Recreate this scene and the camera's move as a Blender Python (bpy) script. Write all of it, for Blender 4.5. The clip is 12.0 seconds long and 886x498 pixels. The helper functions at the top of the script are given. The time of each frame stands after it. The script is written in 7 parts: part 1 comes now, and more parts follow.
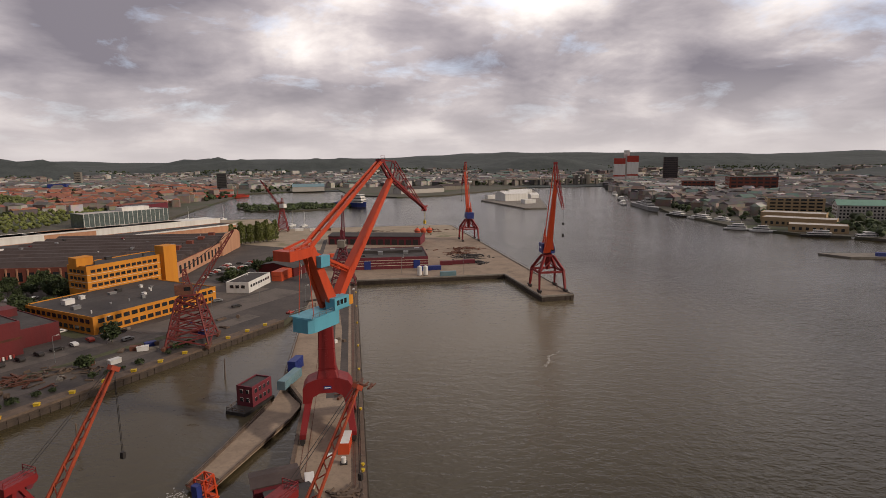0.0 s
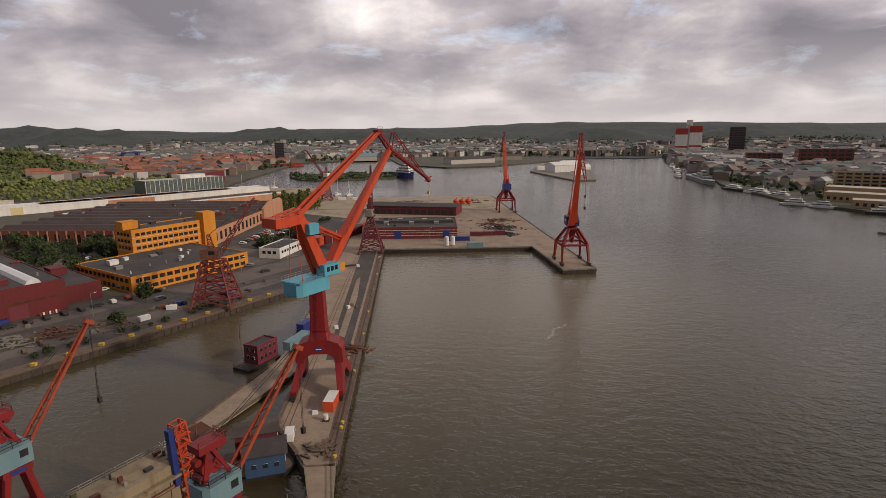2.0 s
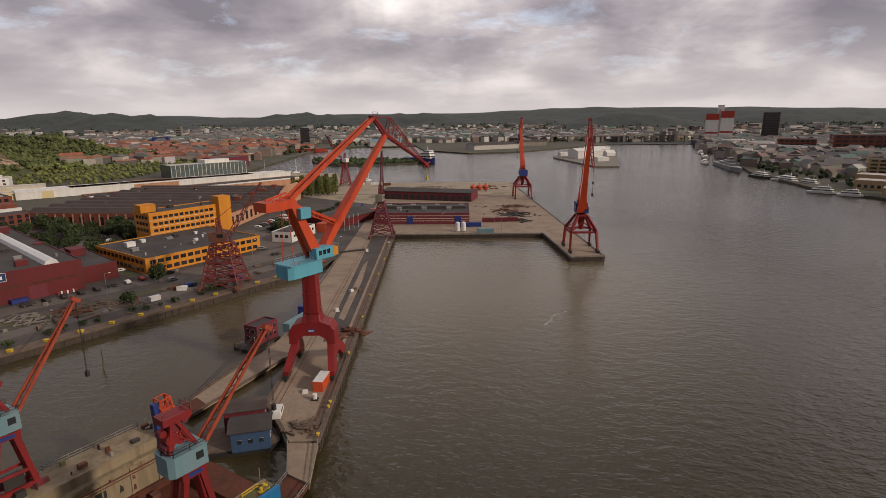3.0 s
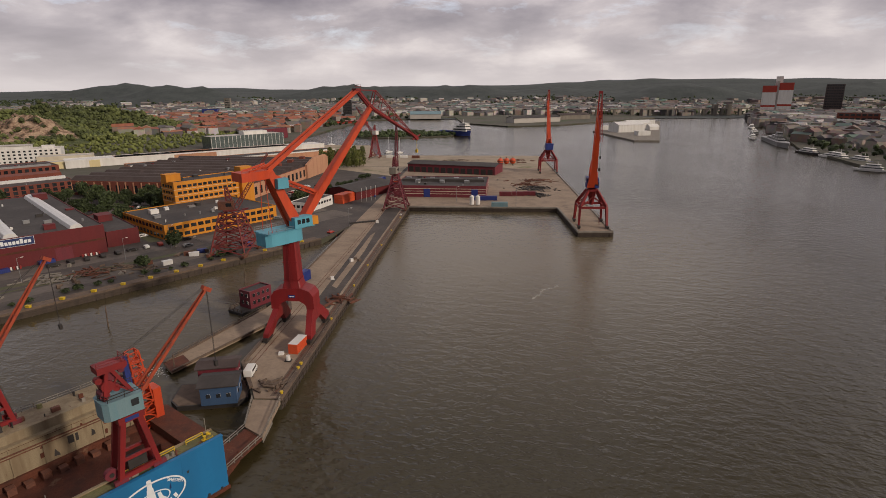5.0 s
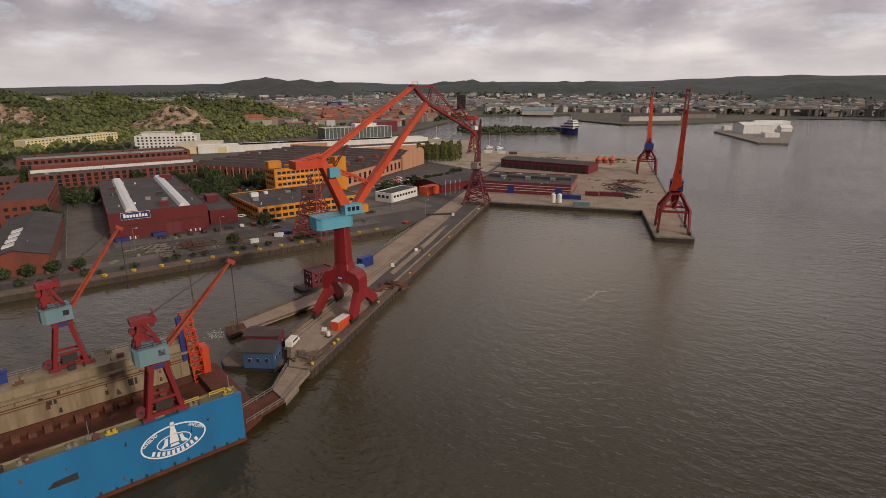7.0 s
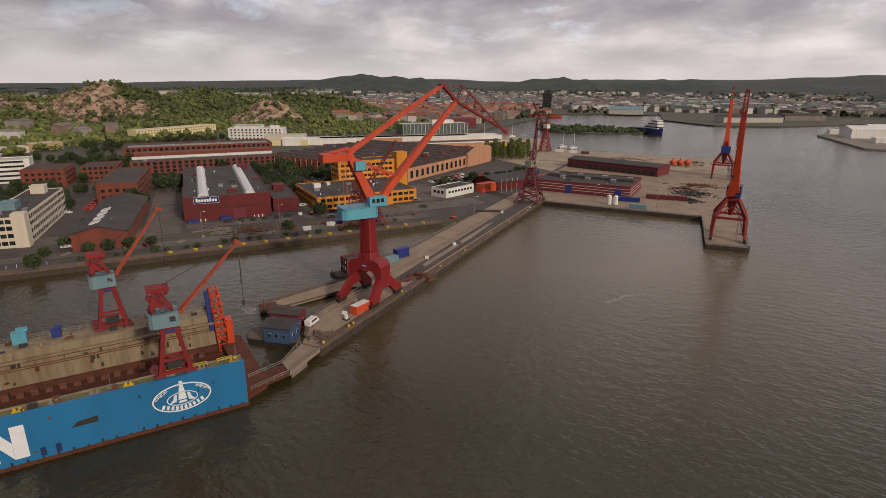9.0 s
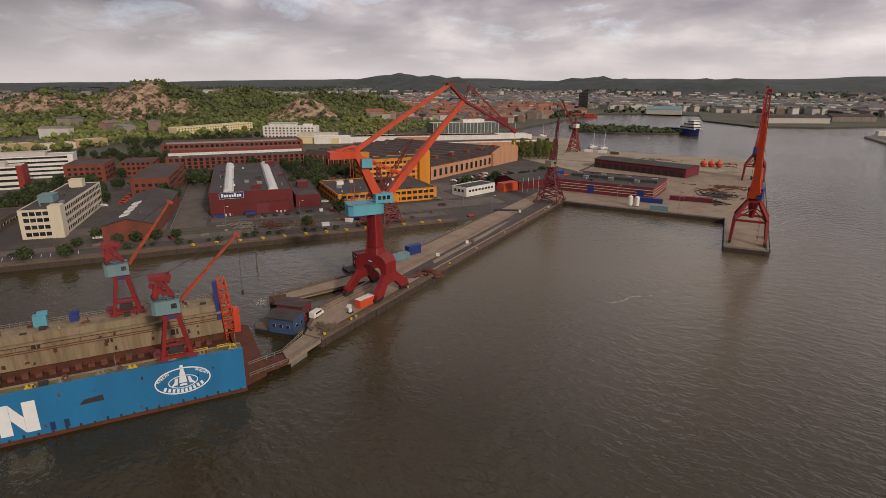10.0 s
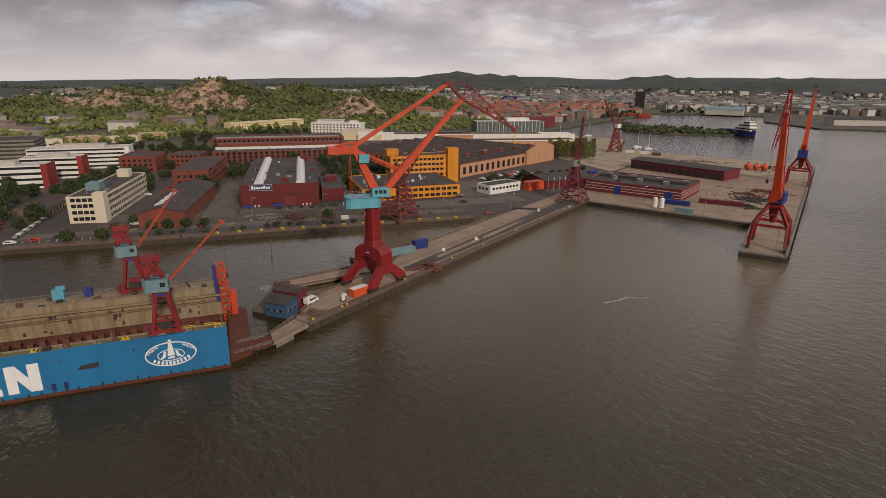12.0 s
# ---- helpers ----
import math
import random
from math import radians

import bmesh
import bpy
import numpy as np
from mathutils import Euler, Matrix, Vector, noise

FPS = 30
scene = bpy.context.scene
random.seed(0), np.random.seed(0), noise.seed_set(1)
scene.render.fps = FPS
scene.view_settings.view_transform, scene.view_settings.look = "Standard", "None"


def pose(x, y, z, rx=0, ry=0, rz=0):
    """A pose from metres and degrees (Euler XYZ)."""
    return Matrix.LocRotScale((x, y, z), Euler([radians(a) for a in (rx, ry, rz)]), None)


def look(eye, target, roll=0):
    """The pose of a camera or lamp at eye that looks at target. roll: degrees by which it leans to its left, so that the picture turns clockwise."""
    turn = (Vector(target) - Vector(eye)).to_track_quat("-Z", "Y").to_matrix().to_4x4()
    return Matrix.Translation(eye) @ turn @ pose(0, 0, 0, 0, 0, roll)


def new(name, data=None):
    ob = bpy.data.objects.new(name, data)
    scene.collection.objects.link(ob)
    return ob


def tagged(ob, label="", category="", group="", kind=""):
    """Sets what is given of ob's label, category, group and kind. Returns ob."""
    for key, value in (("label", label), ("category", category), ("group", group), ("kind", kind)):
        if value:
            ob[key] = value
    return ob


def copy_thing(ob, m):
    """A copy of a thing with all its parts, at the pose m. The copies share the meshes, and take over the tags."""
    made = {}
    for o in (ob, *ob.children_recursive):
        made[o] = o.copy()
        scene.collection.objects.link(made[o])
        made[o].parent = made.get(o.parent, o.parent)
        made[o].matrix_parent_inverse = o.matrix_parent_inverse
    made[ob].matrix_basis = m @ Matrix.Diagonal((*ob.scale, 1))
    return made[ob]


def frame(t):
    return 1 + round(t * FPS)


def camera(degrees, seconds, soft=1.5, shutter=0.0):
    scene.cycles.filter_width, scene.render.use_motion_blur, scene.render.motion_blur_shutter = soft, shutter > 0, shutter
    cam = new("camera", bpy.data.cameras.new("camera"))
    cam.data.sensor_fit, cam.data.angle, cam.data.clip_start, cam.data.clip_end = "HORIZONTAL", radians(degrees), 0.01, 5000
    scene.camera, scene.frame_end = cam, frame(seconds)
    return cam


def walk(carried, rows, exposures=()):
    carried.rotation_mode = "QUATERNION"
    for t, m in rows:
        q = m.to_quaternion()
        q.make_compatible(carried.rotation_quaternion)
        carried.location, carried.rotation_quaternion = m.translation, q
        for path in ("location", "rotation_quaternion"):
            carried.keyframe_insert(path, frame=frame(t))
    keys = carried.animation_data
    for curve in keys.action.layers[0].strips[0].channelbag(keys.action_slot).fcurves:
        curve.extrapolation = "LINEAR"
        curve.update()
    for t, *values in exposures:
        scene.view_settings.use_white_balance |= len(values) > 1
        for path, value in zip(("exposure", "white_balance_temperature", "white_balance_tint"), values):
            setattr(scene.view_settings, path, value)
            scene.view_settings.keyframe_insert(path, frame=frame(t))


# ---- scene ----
cam = camera(76.8, 12.0, soft=0.75)
PATH = [
    (0, (2.556, -0.964, 67.653), (2.872, 0.986, 67.34), -0.6),
    (0.5, (6.576, -2.142, 67.701), (6.822, -0.187, 67.361), -0.5),
    (1, (10.678, -3.255, 67.762), (10.866, -1.297, 67.396), -0.4),
    (1.5, (15.004, -4.295, 67.812), (15.152, -2.338, 67.422), -0.4),
    (2, (19.568, -5.278, 67.828), (19.677, -3.324, 67.414), -0.5),
    (2.5, (24.169, -6.207, 67.836), (24.222, -4.257, 67.397), -0.4),
    (3, (28.809, -7.001, 67.841), (28.822, -5.055, 67.379), -0.5),
    (5, (47.88, -9.412, 67.897), (47.728, -7.496, 67.346), -0.5),
    (5.5, (52.83, -9.767, 67.941), (52.567, -7.864, 67.383), -0.4),
    (6, (57.896, -10.064, 67.99), (57.526, -8.18, 67.43), -0.3),
    (6.5, (63.007, -10.239, 68.074), (62.538, -8.378, 67.512), -0.2),
    (7, (68.095, -10.241, 68.152), (67.553, -8.4, 67.588), -0.1),
    (9, (88.392, -8.45, 68.775), (87.568, -6.72, 68.201), 0.3),
    (9.5, (93.448, -7.601, 68.846), (92.565, -5.901, 68.271), 0.3),
    (10, (98.401, -6.417, 68.912), (97.464, -4.747, 68.335), 0.3),
    (10.5, (103.329, -5.027, 69.022), (102.346, -3.385, 68.442), 0.3),
    (11, (108.245, -3.566, 69.147), (107.223, -1.948, 68.567), 0.4),
    (11.5, (113.105, -2.025, 69.256), (112.042, -0.434, 68.674), 0.5),
    (12, (117.916, -0.349, 69.318), (116.814, 1.214, 68.734), 0.5),
]
walk(cam, [(t, look(eye, target, roll)) for t, eye, target, roll in PATH], [(0.0, 0.0, 6500, 13), (12.0, 0.0, 6500, 13)])

# ---- world, sun, exposure ----
scene.view_settings.exposure = 0.0
SUN_DIR = Vector((0.80, -0.42, 0.42)).normalized()
sun_data = bpy.data.lights.new("sun", "SUN")
sun_data.energy, sun_data.angle, sun_data.color = 2.3, radians(4), (1.0, 0.86, 0.69)
sun = new("sun", sun_data)
sun.matrix_basis = look(SUN_DIR * 300, (0, 0, 0))

world = bpy.data.worlds.new("overcast_sky")
scene.world = world
world.use_nodes = True
wn, wl = world.node_tree.nodes, world.node_tree.links
wn.clear()


def wnode(kind, **kw):
    n = wn.new(kind)
    for k, v in kw.items():
        n.inputs[k].default_value = v
    return n


def wmath(op, a, b=None):
    n = wn.new("ShaderNodeMath")
    n.operation = op
    for i, v in enumerate((a, b)):
        if v is None:
            continue
        if isinstance(v, (int, float)):
            n.inputs[i].default_value = v
        else:
            wl.new(v, n.inputs[i])
    return n.outputs[0]


def wmix(fac, a, b):
    n = wn.new("ShaderNodeMix")
    n.data_type = "RGBA"
    for i, v in ((0, fac), (6, a), (7, b)):
        if isinstance(v, (int, float, tuple)):
            n.inputs[i].default_value = v
        else:
            wl.new(v, n.inputs[i])
    return n.outputs[2]


def wramp(fac, stops):
    n = wn.new("ShaderNodeValToRGB")
    while len(n.color_ramp.elements) < len(stops):
        n.color_ramp.elements.new(0.5)
    for e, (p, c) in zip(n.color_ramp.elements, stops):
        e.position, e.color = p, (*c, 1)
    wl.new(fac, n.inputs[0])
    return n.outputs[0]


sky = wn.new("ShaderNodeTexSky")
sky.sky_type, sky.sun_disc = "NISHITA", False
sky.sun_elevation = math.asin(SUN_DIR.z)
sky.sun_rotation = math.atan2(SUN_DIR.x, SUN_DIR.y)
coord = wn.new("ShaderNodeTexCoord")
sep = wn.new("ShaderNodeSeparateXYZ")
wl.new(coord.outputs["Generated"], sep.inputs[0])
height = wmath("MAXIMUM", sep.outputs[2], 0.0)
# the cloud deck lies in a level sheet, so its cells crowd together towards the horizon
deck = wn.new("ShaderNodeCombineXYZ")
rise = wmath("ADD", height, 0.27)
wl.new(wmath("DIVIDE", sep.outputs[0], rise), deck.inputs[0])
wl.new(wmath("DIVIDE", sep.outputs[1], rise), deck.inputs[1])


def wnoise(scale, detail, rough, distort=0.0, shift=(0, 0, 0), stretch=1.0):
    mp = wn.new("ShaderNodeMapping")
    mp.inputs["Location"].default_value, mp.inputs["Scale"].default_value = shift, (stretch, stretch, 1)
    wl.new(deck.outputs[0], mp.inputs[0])
    n = wnode("ShaderNodeTexNoise", Scale=scale, Detail=detail, Roughness=rough, Distortion=distort)
    wl.new(mp.outputs[0], n.inputs["Vector"])
    return n.outputs[0]


big = wnoise(1.9, 12, 0.54, 0.2, (3.1, 1.7, 0.6))
# the same cloud a little further off: its difference gives the lit upper rims and the grey bases
rim = wmath("SUBTRACT", wnoise(1.9, 12, 0.54, 0.2, (3.1, 1.7, 0.6), 1.035), big)
broad = wnoise(0.8, 3, 0.5, 0.0, (7.3, 2.2, 0.1))
shade = wmath("ADD", wmath("ADD", wmath("MULTIPLY", big, 0.62), wmath("MULTIPLY", broad, 0.38)), wmath("MULTIPLY", rim, 0.42))
cloud = wramp(shade, [(0.39, (0.24, 0.225, 0.26)), (0.455, (0.37, 0.345, 0.375)), (0.50, (0.51, 0.475, 0.495)), (0.54, (0.71, 0.665, 0.66)), (0.60, (1.0, 0.95, 0.92))])
gap = wramp(wnoise(2.4, 9, 0.62, 0.3, (1.0, 5.0, 3.0)), [(0.55, (0, 0, 0)), (0.70, (0.42, 0.42, 0.42))])
blue_s = wmix(0.12, (0.50, 0.58, 0.75, 1), sky.outputs[0])
with_gap = wmix(gap, cloud, blue_s)
# brighter part of the cloud cover, set northward to light the water; dimmer behind
glow = wnode("ShaderNodeVectorMath")
glow.operation = "DOT_PRODUCT"
wl.new(coord.outputs["Generated"], glow.inputs[0])
glow.inputs[1].default_value = Vector((0.09, 0.86, 0.50)).normalized()
bright = wramp(glow.outputs["Value"], [(0.25, (0.42, 0.42, 0.44)), (0.66, (0.90, 0.89, 0.90)), (0.90, (1.08, 1.06, 1.03)), (0.99, (1.40, 1.37, 1.31))])
lit = wn.new("ShaderNodeMix")
lit.data_type, lit.blend_type = "RGBA", "MULTIPLY"
lit.inputs[0].default_value = 1.0
wl.new(with_gap, lit.inputs[6])
wl.new(bright, lit.inputs[7])
# pale band low over the land
low = wramp(height, [(0.0, (0.9, 0.9, 0.9)), (0.05, (0.55, 0.55, 0.55)), (0.14, (0, 0, 0))])
final = wmix(low, lit.outputs[2], (0.66, 0.61, 0.59, 1))
bg = wnode("ShaderNodeBackground", Strength=1.0)
wl.new(final, bg.inputs[0])
wo = wn.new("ShaderNodeOutputWorld")
wl.new(bg.outputs[0], wo.inputs[0])


# ---- materials ----
def material(name, base, rough=0.7, metal=0.0, second=None, scale=1.0, amount=0.5, grain=0.25, bump=0.15, streak=False, ior=1.5, objrand=0.0, island=0.0, third=None, third_at=0.62, third_scale=0.13):
    """A worn painted or mineral surface: a base colour, a second tone in patches, fine grain and relief, and stains."""
    m = bpy.data.materials.new(name)
    m.use_nodes = True
    n, l = m.node_tree.nodes, m.node_tree.links
    p = n["Principled BSDF"]
    p.inputs["Roughness"].default_value, p.inputs["Metallic"].default_value, p.inputs["IOR"].default_value = rough, metal, ior
    geo = n.new("ShaderNodeNewGeometry")
    pos = geo.outputs["Position"]
    if streak:
        mp = n.new("ShaderNodeMapping")
        mp.inputs["Scale"].default_value = (1, 1, 0.12)
        l.new(pos, mp.inputs[0])
        vec = mp.outputs[0]
    else:
        vec = pos

    def noise_tex(v, sc, det=5, ro=0.6):
        t = n.new("ShaderNodeTexNoise")
        t.inputs["Scale"].default_value, t.inputs["Detail"].default_value, t.inputs["Roughness"].default_value = sc, det, ro
        l.new(v, t.inputs["Vector"])
        return t.outputs[0]

    def ramp(v, a, b):
        r = n.new("ShaderNodeMapRange")
        r.inputs[1].default_value, r.inputs[2].default_value = a, b
        l.new(v, r.inputs[0])
        return r.outputs[0]

    def mix(f, a, b, mode="MIX"):
        x = n.new("ShaderNodeMix")
        x.data_type, x.blend_type = "RGBA", mode
        for i, v in ((0, f), (6, a), (7, b)):
            if isinstance(v, (int, float, tuple)):
                x.inputs[i].default_value = v
            else:
                l.new(v, x.inputs[i])
        return x.outputs[2]

    def times(v, k):
        x = n.new("ShaderNodeMath")
        x.operation = "MULTIPLY"
        l.new(v, x.inputs[0])
        x.inputs[1].default_value = k
        return x.outputs[0]

    b = (*base, 1)
    s2 = (*(second or [c * 0.6 for c in base]), 1)
    col = mix(times(ramp(noise_tex(vec, scale), 0.42, 0.66), amount), b, s2)
    if third:
        col = mix(ramp(noise_tex(vec, third_scale, 6, 0.65), third_at, third_at + 0.08), col, (*third, 1))
    g = noise_tex(pos, scale * 9, 4)
    dark = tuple(c * (1 - grain) for c in base)
    col = mix(times(ramp(g, 0.45, 0.7), grain * 1.6), col, (*dark, 1))
    if objrand:
        oi = n.new("ShaderNodeObjectInfo")
        hsv = n.new("ShaderNodeHueSaturation")
        r = n.new("ShaderNodeMapRange")
        r.inputs[3].default_value, r.inputs[4].default_value = 1 - objrand, 1 + objrand
        l.new(oi.outputs["Random"], r.inputs[0])
        l.new(r.outputs[0], hsv.inputs["Value"])
        l.new(col, hsv.inputs["Color"])
        col = hsv.outputs[0]
    if island:
        hsv = n.new("ShaderNodeHueSaturation")
        r = n.new("ShaderNodeMapRange")
        r.inputs[3].default_value, r.inputs[4].default_value = 1 - island, 1 + island
        l.new(geo.outputs["Random Per Island"], r.inputs[0])
        l.new(r.outputs[0], hsv.inputs["Value"])
        l.new(col, hsv.inputs["Color"])
        col = hsv.outputs[0]
    l.new(col, p.inputs["Base Color"])
    rr = n.new("ShaderNodeMapRange")
    rr.inputs[3].default_value, rr.inputs[4].default_value = max(0.05, rough - 0.12), min(1, rough + 0.15)
    l.new(g, rr.inputs[0])
    l.new(rr.outputs[0], p.inputs["Roughness"])
    if bump:
        bn = n.new("ShaderNodeBump")
        bn.inputs["Strength"].default_value, bn.inputs["Distance"].default_value = bump, 0.05
        l.new(g, bn.inputs["Height"])
        l.new(bn.outputs[0], p.inputs["Normal"])
    return m


def palette(name, stops, rough=0.85):
    """A colour for each loose piece of a joined mesh, drawn at random from a list."""
    m = bpy.data.materials.new(name)
    m.use_nodes = True
    n, l = m.node_tree.nodes, m.node_tree.links
    p = n["Principled BSDF"]
    geo = n.new("ShaderNodeNewGeometry")
    r = n.new("ShaderNodeValToRGB")
    r.color_ramp.interpolation = "CONSTANT"
    while len(r.color_ramp.elements) < len(stops):
        r.color_ramp.elements.new(0.5)
    for e, (at, c) in zip(r.color_ramp.elements, stops):
        e.position, e.color = at, (*c, 1)
    l.new(geo.outputs["Random Per Island"], r.inputs[0])
    t = n.new("ShaderNodeTexNoise")
    t.inputs["Scale"].default_value, t.inputs["Detail"].default_value = 0.15, 5
    l.new(geo.outputs["Position"], t.inputs["Vector"])
    x = n.new("ShaderNodeMix")
    x.data_type, x.blend_type = "RGBA", "MULTIPLY"
    x.inputs[0].default_value = 0.6
    l.new(r.outputs[0], x.inputs[6])
    l.new(t.outputs[1], x.inputs[7])
    l.new(x.outputs[2], p.inputs["Base Color"])
    p.inputs["Roughness"].default_value = rough
    return m


def water_material():
    m = bpy.data.materials.new("river_water")
    m.use_nodes = True
    n, l = m.node_tree.nodes, m.node_tree.links
    p = n["Principled BSDF"]
    p.inputs["Roughness"].default_value, p.inputs["IOR"].default_value = 0.14, 1.36
    geo = n.new("ShaderNodeNewGeometry")
    mp = n.new("ShaderNodeMapping")
    mp.vector_type = "TEXTURE"
    mp.inputs["Rotation"].default_value, mp.inputs["Scale"].default_value = (0, 0, radians(-14)), (1.45, 1, 1)
    l.new(geo.outputs["Position"], mp.inputs[0])

    def nz(v, sc, det, ro=0.55):
        t = n.new("ShaderNodeTexNoise")
        t.inputs["Scale"].default_value, t.inputs["Detail"].default_value, t.inputs["Roughness"].default_value = sc, det, ro
        l.new(v, t.inputs["Vector"])
        return t.outputs[0]

    patches = nz(geo.outputs["Position"], 0.012, 4)
    col = n.new("ShaderNodeMix")
    col.data_type = "RGBA"
    col.inputs[6].default_value, col.inputs[7].default_value = (0.037, 0.028, 0.009, 1), (0.030, 0.024, 0.008, 1)
    l.new(patches, col.inputs[0])
    # calm slicks and ruffled stretches
    calm = n.new("ShaderNodeMapRange")
    calm.inputs[1].default_value, calm.inputs[2].default_value, calm.inputs[3].default_value, calm.inputs[4].default_value = 0.40, 0.58, 0.7, 1.1
    l.new(nz(geo.outputs["Position"], 0.009, 5, 0.6), calm.inputs[0])
    swell = n.new("ShaderNodeMath")
    swell.operation = "MULTIPLY_ADD"
    l.new(nz(mp.outputs[0], 0.34, 2, 0.5), swell.inputs[0])
    swell.inputs[1].default_value = 2.2
    l.new(nz(mp.outputs[0], 1.0, 2, 0.5), swell.inputs[2])
    # the quays keep the wind off the basin and the canal
    lee, body, gloss = calm.outputs[0], col.outputs[2], None
    for at, near, far_off, silt in (((42, 235, 0), 40, 150, 1.0), ((-70, 140, 0), 55, 120, 0.25)):
        d = n.new("ShaderNodeVectorMath")
        d.operation = "DISTANCE"
        l.new(geo.outputs["Position"], d.inputs[0])
        d.inputs[1].default_value = at
        r = n.new("ShaderNodeMapRange")
        r.inputs[1].default_value, r.inputs[2].default_value, r.inputs[3].default_value, r.inputs[4].default_value = near, far_off, 0.4, 1.0
        l.new(d.outputs["Value"], r.inputs[0])
        x = n.new("ShaderNodeMath")
        x.operation = "MULTIPLY"
        l.new(lee, x.inputs[0])
        l.new(r.outputs[0], x.inputs[1])
        lee = x.outputs[0]
        # fine silt hangs in the sheltered water and makes it paler and duller
        k = n.new("ShaderNodeMapRange")
        k.inputs[1].default_value, k.inputs[2].default_value, k.inputs[3].default_value, k.inputs[4].default_value = near, far_off, silt, 0.0
        l.new(d.outputs["Value"], k.inputs[0])
        mud = n.new("ShaderNodeMix")
        mud.data_type = "RGBA"
        l.new(k.outputs[0], mud.inputs[0])
        l.new(body, mud.inputs[6])
        mud.inputs[7].default_value = (0.138, 0.113, 0.070, 1)
        body = mud.outputs[2]
        if gloss is None:
            gl = n.new("ShaderNodeMapRange")
            gl.inputs[1].default_value, gl.inputs[2].default_value, gl.inputs[3].default_value, gl.inputs[4].default_value = near, far_off, 0.26, 0.14
            l.new(d.outputs["Value"], gl.inputs[0])
            gloss = gl.outputs[0]
    l.new(body, p.inputs["Base Color"])
    l.new(gloss, p.inputs["Roughness"])
    h = n.new("ShaderNodeMath")
    h.operation = "MULTIPLY"
    l.new(swell.outputs[0], h.inputs[0])
    l.new(lee, h.inputs[1])
    b = n.new("ShaderNodeBump")
    b.inputs["Strength"].default_value, b.inputs["Distance"].default_value = 0.8, 0.30
    l.new(h.outputs[0], b.inputs["Height"])
    l.new(b.outputs[0], p.inputs["Normal"])
    return m


def glass_material(name, tint=(0.02, 0.022, 0.025), rough=0.12):
    return material(name, tint, rough, 0.0, [c * 1.8 for c in tint], 0.35, 0.6, 0.1, 0.0, objrand=0.35)


M = {}
M["water"] = water_material()
M["asphalt"] = material("asphalt", (0.062, 0.052, 0.047), 0.9, second=(0.098, 0.080, 0.070), scale=0.09, amount=0.9, grain=0.3, third=(0.050, 0.043, 0.040), third_at=0.57, third_scale=0.035)
M["quay"] = material("quay_gravel", (0.31, 0.235, 0.17), 0.95, second=(0.215, 0.16, 0.115), scale=0.12, amount=0.9, grain=0.35, third=(0.075, 0.06, 0.05), third_at=0.64, third_scale=0.06)
M["earth"] = material("dry_ground", (0.095, 0.085, 0.065), 0.95, second=(0.055, 0.062, 0.032), scale=0.03, amount=0.9, grain=0.3, third=(0.05, 0.07, 0.025), third_at=0.55, third_scale=0.012)
M["rust_deck"] = material("rusty_deck", (0.115, 0.032, 0.015), 0.9, second=(0.055, 0.022, 0.014), scale=0.35, amount=0.9, grain=0.4, third=(0.17, 0.1, 0.06), third_at=0.63, third_scale=0.3)
M["crane_red"] = material("crane_dark_red", (0.225, 0.011, 0.012), 0.55, second=(0.13, 0.010, 0.011), scale=0.4, amount=0.7, grain=0.2, streak=True)
M["crane_orange"] = material("crane_orange", (0.55, 0.062, 0.014), 0.5, second=(0.40, 0.04, 0.012), scale=0.4, amount=0.7, grain=0.2, streak=True)
M["lattice_red"] = material("faded_lattice_red", (0.20, 0.03, 0.028), 0.7, second=(0.11, 0.03, 0.025), scale=0.5, amount=0.8, grain=0.3)
M["cab_blue"] = material("cabin_blue", (0.10, 0.36, 0.47), 0.5, second=(0.08, 0.26, 0.36), scale=0.4, amount=0.6, grain=0.15, streak=True)
M["pale_blue"] = material("weathered_pale_blue", (0.13, 0.235, 0.27), 0.6, second=(0.18, 0.26, 0.28), scale=0.6, amount=0.8, grain=0.2, streak=True, third=(0.16, 0.09, 0.05), third_at=0.68, third_scale=0.5)
M["deep_blue"] = material("deep_blue", (0.018, 0.035, 0.20), 0.55, second=(0.015, 0.03, 0.12), scale=0.5)
M["dock_blue"] = material("dock_hull_blue", (0.009, 0.158, 0.36), 0.55, second=(0.009, 0.120, 0.28), scale=0.12, amount=0.8, grain=0.12, streak=True, third=(0.04, 0.075, 0.10), third_at=0.67, third_scale=0.45)
M["dock_cream"] = material("rust_streaked_cream", (0.27, 0.215, 0.135), 0.8, second=(0.15, 0.10, 0.057), scale=0.5, amount=0.8, grain=0.3, streak=True, third=(0.12, 0.05, 0.025), third_at=0.61, third_scale=0.9)
M["concrete"] = material("stained_concrete", (0.24, 0.215, 0.18), 0.9, second=(0.15, 0.13, 0.11), scale=0.25, amount=0.9, grain=0.3, streak=True)
M["timber"] = material("weathered_timber", (0.15, 0.105, 0.075), 0.9, second=(0.09, 0.065, 0.05), scale=0.6, amount=0.9, grain=0.35)
M["mossy"] = material("mossy_deck_paint", (0.16, 0.15, 0.06), 0.9, second=(0.10, 0.10, 0.055), scale=0.4, amount=0.9, grain=0.4, third=(0.13, 0.06, 0.03), third_at=0.57, third_scale=0.5)
M["wall_dark"] = material("wet_quay_wall", (0.075, 0.055, 0.042), 0.85, second=(0.045, 0.035, 0.03), scale=0.5, amount=0.9, grain=0.4, streak=True)
